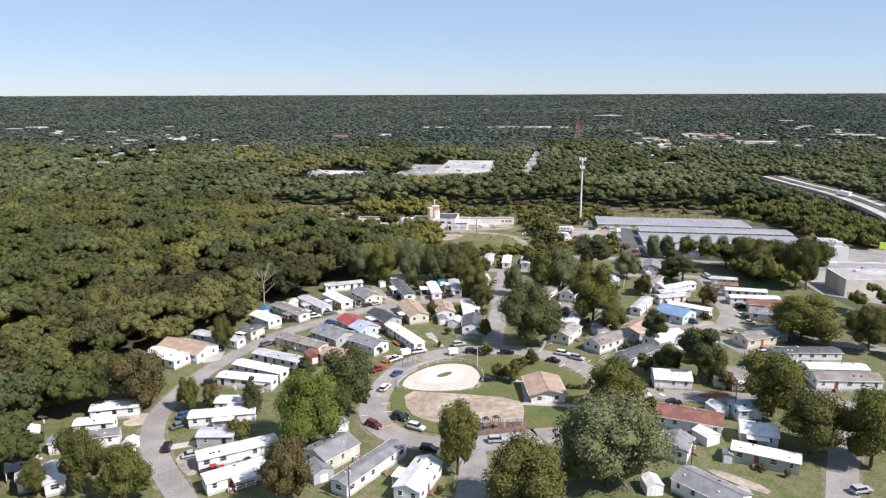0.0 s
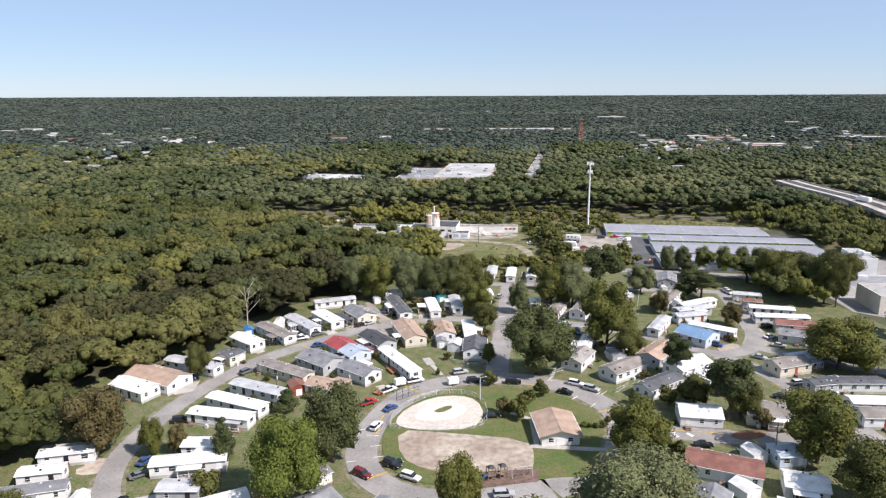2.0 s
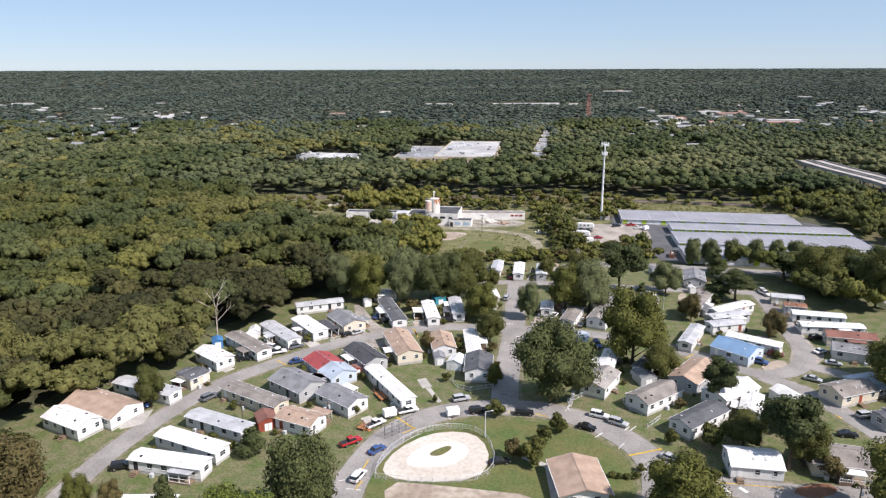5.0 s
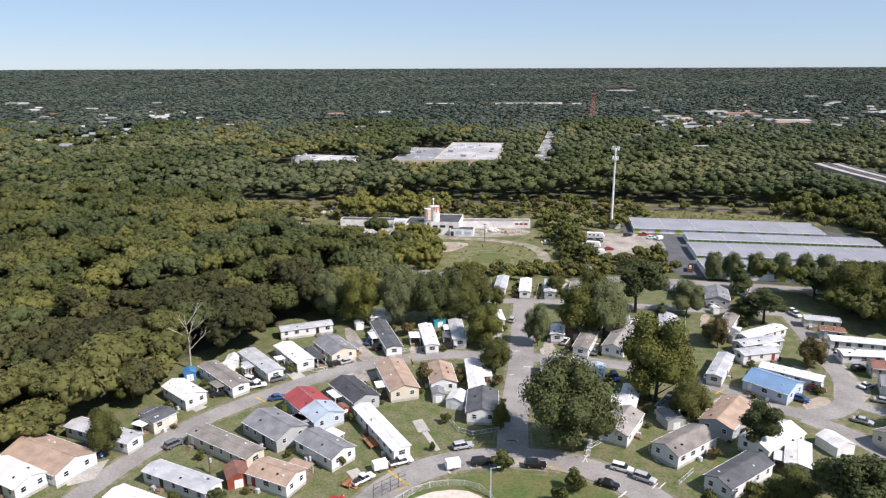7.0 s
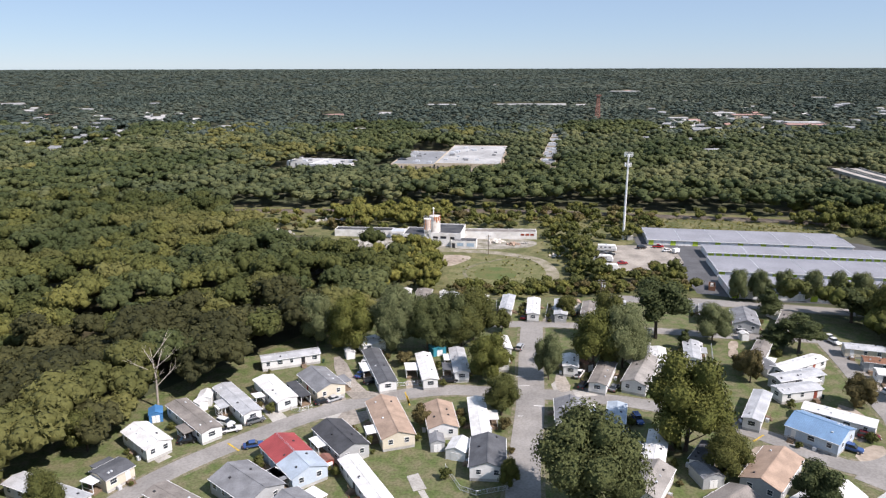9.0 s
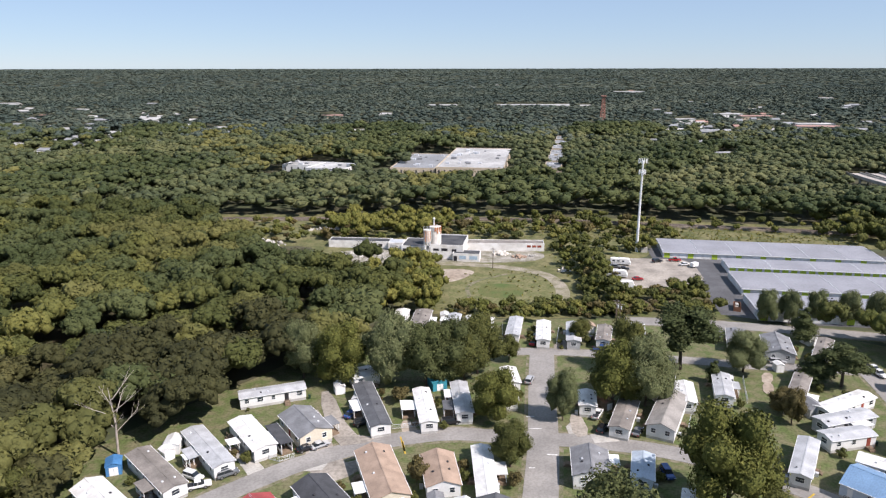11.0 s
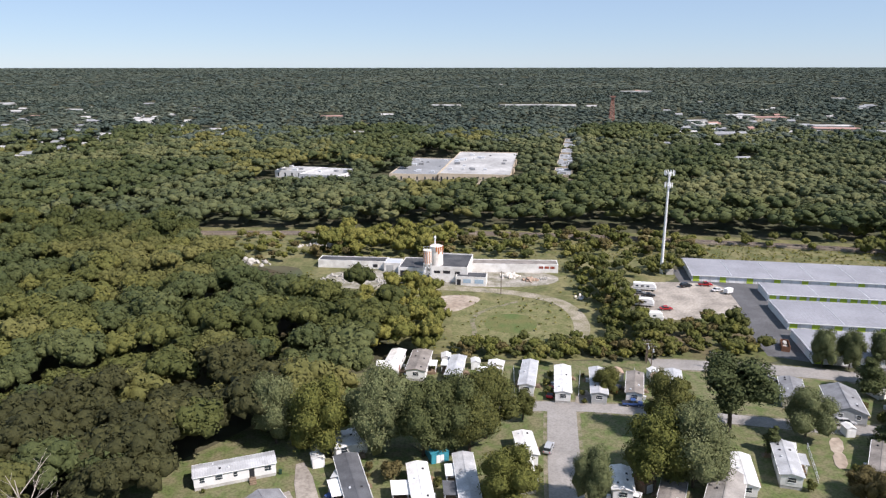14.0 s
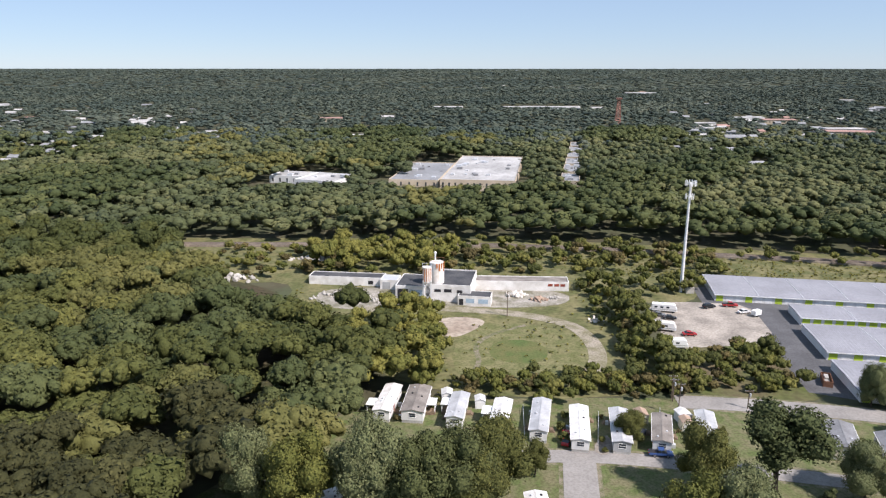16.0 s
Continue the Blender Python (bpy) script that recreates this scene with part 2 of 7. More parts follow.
def thing(name, m, label, category, group="", kind=""):
    ob = new(name)
    ob.matrix_basis = m
    ob.empty_display_size = 0.5
    return tagged(ob, label, category, group, kind)


def mesh_np(name, verts, quads, tint=None, material=None):
    """A mesh from arrays of corners and quads (a triangle repeats no corner: give it as 3 columns)."""
    me = bpy.data.meshes.new(name)
    me.vertices.add(len(verts))
    me.vertices.foreach_set("co", np.ascontiguousarray(verts, np.float32).ravel())
    k = quads.shape[1]
    me.loops.add(quads.size)
    me.loops.foreach_set("vertex_index", np.ascontiguousarray(quads, np.int32).ravel())
    me.polygons.add(len(quads))
    me.polygons.foreach_set("loop_start", np.arange(0, quads.size, k, dtype=np.int32))
    if tint is not None:
        me.attributes.new("tint", "FLOAT", "POINT").data.foreach_set("value", np.ascontiguousarray(tint, np.float32))
    if material is not None:
        me.materials.append(material)
    me.update(calc_edges=True)
    return me


# ---- the land ----
def land(x, y):
    """Height of the ground: level by the homes, rising gently far out."""
    d = np.hypot(x, y - 90.0)
    s = np.clip((d - 1500.0) / 3300.0, 0, 1)
    return 44.0 * s * s * (3 - 2 * s)


axis_x = np.concatenate([np.linspace(-4800, -500, 30), np.linspace(-480, 480, 61), np.linspace(500, 4800, 30)])
axis_y = np.concatenate([np.linspace(-900, -20, 8), np.linspace(0, 700, 46), np.linspace(760, 4900, 60)])
gx, gy = np.meshgrid(axis_x, axis_y)
nx, ny = len(axis_x), len(axis_y)
idx = np.arange(nx * ny).reshape(ny, nx)
gq = np.stack([idx[:-1, :-1], idx[:-1, 1:], idx[1:, 1:], idx[1:, :-1]], -1).reshape(-1, 4)
ground = new("ground", mesh_np("ground", np.stack([gx, gy, land(gx, gy)], -1).reshape(-1, 3), gq, None, UNDERGROWTH))
tagged(ground, "green and brown undergrowth ground reaching to the horizon", "ground", kind="structure")


def patch(name, outline, material, z, label, category="ground", soft=2):
    """A level patch of ground with rounded corners, a few centimetres thick."""
    pts = [Vector((x, y, 0)) for x, y in outline]
    for _ in range(soft):
        pts = [q for a, b in zip(pts, pts[1:] + pts[:1]) for q in (a.lerp(b, 0.25), a.lerp(b, 0.75))]
    bm = bmesh.new()
    top = [bm.verts.new((p.x, p.y, z)) for p in pts]
    f = bm.faces.new(top)
    bm.normal_update()
    if f.normal.z < 0:
        f.normal_flip()
    low = [bm.verts.new((p.x, p.y, -0.3)) for p in pts]
    for i in range(len(pts)):
        j = (i + 1) % len(pts)
        bm.faces.new((low[i], low[j], top[j], top[i]))
    bmesh.ops.triangulate(bm, faces=[f])
    bmesh.ops.recalc_face_normals(bm, faces=bm.faces)
    return tagged(part(name, bm, material), label, category, kind="structure")


def smooth(pts, n=3):
    pts = [Vector((*p, 0)) for p in pts]
    for _ in range(n):
        pts = [pts[0]] + [q for a, b in zip(pts, pts[1:]) for q in (a.lerp(b, 0.25), a.lerp(b, 0.75))] + [pts[-1]]
    return pts


SHOULDERS = []


def ribbon(name, pts, width, material, z, label, category="road", base=-0.3, kind="structure", parent=None):
    if name == "road":
        SHOULDERS.append(1)
        ribbon("road_shoulder", pts, width + 1.9, VERGE, 0.030 + 0.004 * len(SHOULDERS), "worn gravel and dry grass road shoulder", "road shoulder")
    pts = smooth(pts)
    bm = bmesh.new()
    rows = []
    for i, p in enumerate(pts):
        d = (pts[min(i + 1, len(pts) - 1)] - pts[max(i - 1, 0)]).normalized()
        s = Vector((-d.y, d.x, 0)) * width / 2
        rows.append([bm.verts.new((q.x, q.y, h)) for q, h in ((p + s, base), (p + s, z), (p - s, z), (p - s, base))])
    for a, b in zip(rows, rows[1:]):
        for k in range(3):
            bm.faces.new((a[k], a[k + 1], b[k + 1], b[k]))
    bmesh.ops.recalc_face_normals(bm, faces=bm.faces)
    ob = part(name, bm, material, parent)
    return tagged(ob, label, category, kind=kind) if parent is None else ob


patch("yards", [(-114, 110), (-108, 215), (-90, 250), (-66, 285), (-46, 308), (-28, 345), (66, 350), (120, 340), (165, 300), (165, 150), (120, 100), (-60, 90)], YARD, 0.03, "patchy green lawns and bare soil between the homes")
patch("verge_ground", [(58, 349), (104, 345), (114, 380), (112, 396), (66, 398)], GROUND, 0.045, "rough grass beside the gravel lot")
patch("mast_ground", [(62, 424), (92, 422), (98, 450), (66, 472)], SCRUB, 0.043, "rough grass at the foot of the mast")
patch("east_ground", [(150, 120), (240, 120), (275, 300), (290, 440), (215, 445), (180, 330)], GROUND, 0.025, "grassy ground east of the home park")
patch("forest_ground", [(-88, 20), (-112, 100), (-120, 170), (-112, 215), (-98, 250), (-76, 284), (-58, 310), (-36, 330), (-32, 350), (-38, 392), (-70, 440), (-112, 455), (-420, 480), (-420, 20)], FOREST_FLOOR, 0.05, "dark leaf-littered ground under the woods")
patch("scrub_field", [(-120, 430), (-60, 452), (-62, 405), (-20, 395), (-22, 352), (62, 345), (64, 400), (70, 470), (190, 440), (240, 440), (240, 470), (60, 505), (-130, 500)], SCRUB, 0.035, "yellow-green rough grass around the disused plant")
patch("meadow", [(0, 356), (30, 352), (46, 366), (46, 388), (28, 402), (4, 400)], MEADOW, 0.05, "green rough meadow inside the gravel drive")
ribbon("plant_drive", [(-30, 414), (-12, 417), (9, 414), (24, 411), (39, 403), (44, 395), (46, 383), (45, 372), (41, 362)], 5.4, DRIVE, 0.07, "pale gravel drive curving past the plant", "drive")
patch("soil_patch", [(-6, 392), (2, 388), (8, 394), (14, 404), (4, 408), (-6, 404)], DIRT, 0.056, "bare sandy soil at the meadow edge", "soil")
patch("lawn_patch", [(12, 372), (26, 368), (32, 378), (26, 388), (14, 386)], LAWN, 0.058, "fresh green grass mound in the meadow", "grass")
ribbon("footpath", [(6, 360), (10, 370), (8, 382), (14, 392), (26, 400)], 1.6, VERGE, 0.064, "worn sandy track across the meadow", "path")
patch("plant_yard", [(-50, 440), (-50, 418), (-28, 412), (-14, 420), (20, 416), (44, 420), (46, 436), (10, 440)], PLANT_YARD, 0.06, "cracked concrete yard of the disused plant")
patch("gravel_lot", [(72, 424), (96, 424), (109, 420), (107, 404), (105, 391), (95, 384), (82, 383), (68, 380), (70, 398)], GRAVEL, 0.06, "pale gravel vehicle lot", soft=1)
patch("storage_yard", [(92, 414), (96, 450), (196, 436), (214, 400), (196, 334), (96, 346), (99, 372), (103, 390), (105, 404)], ASPHALT_DARK, 0.052, "dark asphalt yard between storage buildings", soft=1)
patch("east_yard", [(164, 330), (160, 262), (250, 255), (256, 350), (212, 375), (200, 340)], ASPHALT, 0.04, "pale concrete yard by the warehouses", soft=1)
patch("park_lawn", [(-15.5, 180), (-13, 192), (-6, 202), (2, 208), (14, 210), (26, 208.5), (35, 203), (40, 196), (42, 188), (39, 178), (36, 162), (24, 161.5), (10, 158), (-4, 158.5), (-13, 166)], LAWN, 0.16, "mown green park lawn inside the loop road", soft=1)
patch("ball_court", [(-12.5, 189), (-10, 196), (-3, 203), (5, 204.5), (10, 201), (11.5, 192), (8, 184.5), (-4, 183.5), (-11, 185.5)], SAND, 0.19, "pale sand ball field", soft=1)
patch("sand_patch", [(-8, 189), (-6, 196), (0, 200), (6, 199), (7, 194), (2, 189)], WHITE_SAND, 0.21, "bright white sand in the ball field")
patch("turf_patch", [(-2.2, 195), (1.8, 198), (3.2, 197), (0.5, 193.6), (-2, 193.5)], LAWN, 0.23, "small strip of yellow-green turf")
patch("dirt_lot", [(-11.5, 184), (0, 182.6), (22, 178.5), (22, 170), (20, 161.5), (9, 160.5), (-4, 165), (-10, 170.5)], DIRT, 0.19, "bare brown dirt lot", soft=1)

# ---- roads ----
R1 = "worn grey asphalt street through the home park"
ribbon("road", [(24, 157), (12, 154), (2, 152.5), (-8, 154.5), (-16, 161), (-19.5, 170), (-19.5, 180), (-17, 190), (-13, 201), (-7, 209), (1, 214), (9, 216), (18, 216.5), (27, 215), (35, 210.5), (41, 205), (46, 197), (47.5, 188), (45, 178), (40, 166), (24, 157)], 7.6, ASPHALT, 0.110, R1)
ribbon("road", [(46, 190), (54, 184), (66, 180.5), (78, 179), (92, 178.5), (108, 174), (140, 165), (175, 158)], 7.0, ASPHALT, 0.105, R1)
ribbon("road", [(-40, 108), (-57, 132), (-64, 141), (-70, 150), (-74.5, 159), (-77, 169), (-77, 180), (-75, 194), (-71, 208), (-65, 222), (-58, 233.5), (-49, 243), (-40, 251.5), (-31, 259), (-21, 265), (-9, 270), (3, 272.5), (13, 271), (24, 270), (34, 269), (46, 266.5), (56, 263), (66, 257), (76, 250), (84, 241), (90, 235), (98, 236), (106, 242), (111, 252), (114, 270), (118, 290), (121, 308)], 5.8, ASPHALT, 0.100, R1)
ribbon("road", [(16.5, 216), (18, 232), (21, 250), (23.5, 265), (25.5, 282), (27.5, 300), (30, 319)], 7.2, ASPHALT, 0.115, "worn grey main street between tree-lined homes")
ribbon("road", [(8, 321), (20, 320), (31, 320.5), (46, 319), (62, 316), (79, 313), (92, 310), (108, 309), (122, 306)], 5.0, ASPHALT, 0.105, R1)
ribbon("road", [(60, 346.5), (68, 346), (82, 344.5), (98, 342), (112, 339), (150, 330), (220, 318)], 7.0, ASPHALT, 0.120, "grey public road beside the storage yard")
ribbon("road", [(90, 234), (98, 225), (101, 214), (104, 202), (107, 190), (108, 175)], 6.0, ASPHALT, 0.095, R1)
ribbon("road", [(106, 242), (114, 234), (124, 226), (150, 214)], 5.0, ASPHALT, 0.110, R1)
ribbon("road", [(108, 174), (103, 159), (93, 144), (84, 128), (74, 110)], 6.5, ASPHALT, 0.100, R1)
ribbon("road", [(7, 153), (7, 140), (4, 120), (2, 100)], 6.5, ASPHALT, 0.100, R1)
patch("soil_patch", [(59.5, 141), (63, 141.5), (72, 133), (69, 131)], DIRT, 0.09, "pale sandy strip beside a fence", "soil", soft=1)

# ---- trees ----
LOBES = 12


def crown_np(seed, n, size, radius, low, high, cone=0.0, lobes=LOBES, core=True, tight=False):
    """Leaf clumps set over overlapping lobes; unit crown of the given radius between low and high."""
    rng = np.random.default_rng(seed)
    mid, half = (low + high) / 2, (high - low) / 2
    cs, rs = [], []
    for i in range(lobes):
        a = i * 2.4 + rng.uniform(-0.5, 0.5)
        t = (i + 0.5) / lobes
        if cone:
            h = low + (high - low) * (0.1 + 0.8 * t)
            spread, r = radius * 0.35 * (1 - t * cone), radius * (1.0 - t * cone) * 0.62
        elif tight:
            # a dome: lobes over the upper half of a ball, a large one inside
            up = 0.95 - 1.15 * t
            spread = radius * 0.66 * math.sqrt(max(0.05, 1 - up * up)) * rng.uniform(0.8, 1.12)
            h = mid - half * 0.05 + half * 0.62 * up * rng.uniform(0.85, 1.1)
            r = radius * rng.uniform(0.20, 0.38) * (1 if lobes > 8 else 1.25 if lobes > 4 else 1.6)
        else:
            # boughs of uneven reach, the widest a third of the way up
            reach = math.sin(math.pi * (0.18 + 0.74 * t)) ** 0.7
            spread = radius * rng.uniform(0.40, 0.80) * reach
            h = low + (high - low) * (0.14 + 0.72 * t) + rng.uniform(-0.05, 0.05) * (high - low)
            r = radius * rng.uniform(0.26, 0.47)
        cs.append((spread * math.cos(a), spread * math.sin(a), h))
        rs.append(r)
    if not cone and lobes > 4:
        cs[0] = (0, 0, mid + half * (0.02 if tight else -0.1))
        rs[0] = radius * (0.62 if tight else 0.58)
    cs, rs = np.array(cs), np.array(rs)
    which = rng.choice(lobes, n, p=rs**2 / (rs**2).sum())
    d = rng.normal(size=(n, 3))
    d /= np.linalg.norm(d, axis=1)[:, None]
    floor_ = 0.0 if tight else -0.45
    d[:, 2] = np.where(d[:, 2] < floor_, -d[:, 2], d[:, 2])
    p = cs[which] + d * (rs[which] * rng.uniform(0.80, 1.26, n))[:, None] * np.array([1, 1, min(1.0, half / radius * 1.15)])
    nrm = d + rng.normal(size=(n, 3)) * (0.30 if tight else 0.42)
    nrm /= np.linalg.norm(nrm, axis=1)[:, None]
    u = np.cross(nrm, rng.normal(size=(n, 3)))
    u /= np.linalg.norm(u, axis=1)[:, None]
    w = np.cross(nrm, u)
    s = size * rng.uniform(0.5, 1.5, n)[:, None]
    k = rng.uniform(0.5, 1.0, n)[:, None]
    v = np.stack([p - u * s - w * s * k * 0.6, p + u * s * k - w * s * 0.6, p + w * s * 1.1 + nrm * s * 0.3], 1).reshape(-1, 3)
    q = np.arange(3 * n).reshape(n, 3)
    if core:
        bm = bmesh.new()
        for c, r in zip(cs, rs):
            bmesh.ops.create_icosphere(bm, subdivisions=1 if tight else 2, radius=r * (0.90 if tight else 0.80), matrix=Matrix.Translation(c) @ Matrix.Rotation(rng.uniform(0, 3), 4, "Z"))
        cv = np.array([x.co for x in bm.verts])
        cv += rng.normal(size=cv.shape) * np.mean(rs) * (0.15 if tight else 0.14)
        bm.verts.index_update()
        cf = np.array([[x.index for x in f.verts] for f in bm.faces])
        bm.free()
        return v, q, cv, cf
    return v, q, None, None


def crown_mesh(name, seed, n, size, radius, low, high, material, tint, cone=0.0, lobes=LOBES):
    v, q, cv, cf = crown_np(seed, n, size, radius, low, high, cone, lobes)
    rng = np.random.default_rng(seed)
    tv = np.repeat(rng.normal(tint, 0.08, n), 3)
    # cores get a lower tint: the shade inside the crown, painted in
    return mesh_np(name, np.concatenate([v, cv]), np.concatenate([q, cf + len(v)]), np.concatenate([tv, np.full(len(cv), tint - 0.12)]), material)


def trunk_mesh(name, height, r, low, spread, seed):
    rng = random.Random(seed)
    bm = bmesh.new()
    top = height * 0.62
    cyl(bm, (0, 0, -0.2), (0.1, 0.05, top * 0.5), r, r * 0.72, 8)
    cyl(bm, (0.1, 0.05, top * 0.48), (0, 0.1, top), r * 0.72, r * 0.3, 7)
    for i in range(6):
        a = i * 1.05 + rng.uniform(-0.3, 0.3)
        z = low * 0.9 + (top - low) * i / 7
        cyl(bm, (0.05, 0.05, z), (spread * 0.6 * math.cos(a), spread * 0.6 * math.sin(a), z + spread * 0.5), r * 0.38, r * 0.1, 5)
    me = bpy.data.meshes.new(name)
    bm.to_mesh(me)
    bm.free()
    me.materials.append(BARK)
    return me


TREE_KINDS = {}


def tree_kind(key, material, radius, height, low, words, n=6500, size=0.235, cone=0.0, tint=0.4, lobes=14, r=0.28):
    ms = []
    for s in range(3):
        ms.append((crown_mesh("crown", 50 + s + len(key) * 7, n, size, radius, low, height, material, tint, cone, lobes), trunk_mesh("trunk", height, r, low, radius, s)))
    TREE_KINDS[key] = (ms, radius, height, words)


tree_kind("oak", LEAF, 5.0, 11.0, 1.0, "dark green broadleaf tree", n=11475, size=0.141)
tree_kind("bright", LEAF_BRIGHT, 5.5, 11.5, 0.8, "bright green dense maple tree", n=17550, size=0.126)
tree_kind("silver", LEAF_SILVER, 6.0, 12.0, 1.0, "silvery green large maple tree", n=18900, size=0.133, lobes=16)
tree_kind("olive", LEAF_OLIVE, 5.0, 10.5, 1.0, "olive-yellow tree turning to autumn", n=11475, size=0.141)
tree_kind("brown", LEAF_BROWN, 5.0, 10.0, 1.2, "brownish tree with thinning autumn leaves", n=4860, size=0.163)
tree_kind("gold", LEAF_GOLD, 5.2, 11.0, 1.0, "golden green tree turning to autumn", n=12000, size=0.14, tint=0.75)
tree_kind("deep", LEAF_BLUE, 5.2, 11.0, 0.6, "dark blue-green dense broadleaf tree", n=12500, size=0.14)
tree_kind("pine", LEAF_PINE, 4.0, 13.0, 3.5, "dark green pine tree with bare lower trunk", n=5670, size=0.17, lobes=9)
tree_kind("fir", LEAF_PINE, 2.6, 9.0, 0.8, "dark conical evergreen tree", n=4320, size=0.148, cone=0.75, lobes=7, r=0.18)
tree_kind("bush", LEAF, 1.6, 2.4, 0.15, "rounded dark green shrub", n=837, size=0.133, lobes=5, r=0.06)
tree_kind("redbush", LEAF_BROWN, 1.6, 2.8, 0.3, "rounded reddish-brown shrub", n=837, size=0.133, lobes=5, r=0.06)
pick = random.Random(11)


def tree(kind, x, y, height, width, where="standing among the homes"):
    ms, r0, h0, words = TREE_KINDS[kind]
    crown, trunk = pick.choice(ms)
    low = kind in ("bush", "redbush")
    t = thing("shrub" if low else "tree", pose(x, y, 0.0, 0, 0, pick.uniform(0, 360)) @ Matrix.Diagonal((width / 2 / r0, width / 2 / r0, height / h0, 1)), f"{words} {where}", "shrub" if low else "tree", "shrubs" if low else "trees in the home park")
    part_of("trunk", trunk, None, t)
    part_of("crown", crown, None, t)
    return t


def stamp(name, spots, n, size, lobes, material, label, seed, variants=4, core=True, flat=1.0):
    """A wood of many crowns in one mesh: spots are rows of x, y, z, radius, height, tint; flat: height of the dome to its width."""
    vs, fs, ts, base = [], [], [], 0
    tmpl = []
    for s in range(variants):
        v, q, cv, cf = crown_np(seed + s, n, size, 1.0, 0.0, 1.55, 0.0, lobes, True, True)
        if core:
            v2, q2 = np.concatenate([v, cv]), np.concatenate([q, cf + len(v)])
        else:
            v2, q2 = v, q
        # inner cores tinted darker, a painted stand-in for shade among the leaves
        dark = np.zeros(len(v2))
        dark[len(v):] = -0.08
        tmpl.append((v2, q2, dark))
    rng = np.random.default_rng(seed)
    for i in range(variants):
        rows = spots[i::variants]
        v, q, dark = tmpl[i]
        a = rng.uniform(0, 6.283, len(rows))
        ca, sa = np.cos(a)[:, None], np.sin(a)[:, None]
        x = v[None, :, 0] * ca - v[None, :, 1] * sa
        y = v[None, :, 0] * sa + v[None, :, 1] * ca
        r = rows[:, 3][:, None]
        deep = flat * np.minimum(rows[:, 3] * 1.08, rows[:, 4] / 1.5)[:, None]
        out = np.stack([x * r + rows[:, 0][:, None], y * r + rows[:, 1][:, None], v[None, :, 2] * deep + (rows[:, 2] + rows[:, 4])[:, None] - 1.5 * deep], -1)
        vs.append(out.reshape(-1, 3))
        fs.append((q[None] + (np.arange(len(rows)) * len(v))[:, None, None]).reshape(-1, 3) + base)
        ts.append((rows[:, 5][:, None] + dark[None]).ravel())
        base += len(rows) * len(v)
    ob = new(name, mesh_np(name, np.concatenate(vs), np.concatenate(fs), np.concatenate(ts), material))
    return tagged(ob, label, "woods", kind="stuff")


WOOD_EDGE_Y = [0, 60, 110, 150, 165, 180, 190, 205, 225, 240, 255, 268, 282, 296, 306, 316, 340, 365, 385, 398, 405, 422, 445, 458, 500]
WOOD_EDGE_X = [-70, -82, -87, -94, -90, -86, -89, -95, -84, -75, -66, -58, -51, -42, -30, -18, -20, -12, -14, -42, -66, -80, -92, -114, -125]


def jitter_grid(rng, x0, x1, y0, y1, step):
    xs, ys = np.meshgrid(np.arange(x0, x1, step), np.arange(y0, y1, step))
    p = np.stack([xs, ys], -1).reshape(-1, 2)
    return p + rng.uniform(-0.42, 0.42, p.shape) * step


def patches(p, scale, seed):
    """Slow variation over the land, about 0 to 1."""
    s = np.zeros(len(p))
    rng = np.random.default_rng(seed)
    for k in range(6):
        a, ph = rng.uniform(0, 6.283), rng.uniform(0, 6.283)
        f = 6.283 / (scale * rng.uniform(0.5, 1.8))
        s += np.sin((p[:, 0] * math.cos(a) + p[:, 1] * math.sin(a)) * f + ph)
    return 0.5 + s / 6


def in_view(p, slack=30.0):
    return np.abs(p[:, 0]) < 0.665 * (p[:, 1] + 10) + slack


# clearings: x0, x1, y0, y1
CLEAR = [(-56, 52, 640, 700), (-36, 62, 690, 795), (-140, -78, 650, 710), (-12, 62, 618, 642)] + [(72 + k * 8, 90 + k * 8, 648 + k * 42, 692 + k * 42) for k in range(6)]


def cleared(p, grow=0.0):
    out = np.zeros(len(p), bool)
    for x0, x1, y0, y1 in CLEAR:
        out |= (p[:, 0] > x0 - grow) & (p[:, 0] < x1 + grow) & (p[:, 1] > y0 - grow) & (p[:, 1] < y1 + grow)
    return out


def rail_y(x):
    return 502.0 - 0.0008 * (x - 20.0) ** 2 * (x > 20)


def wood_rows(p, r0, r1, h0, h1, rng, hue_scale, tint0=0.35, spread=0.14):
    n = len(p)
    r, h = rng.uniform(r0, r1, n), rng.uniform(h0, h1, n)
    tint = tint0 + (patches(p, hue_scale, 5) - 0.5) * 0.5 + rng.normal(0, spread, n)
    return np.stack([p[:, 0], p[:, 1], land(p[:, 0], p[:, 1]), r, h, tint], -1)


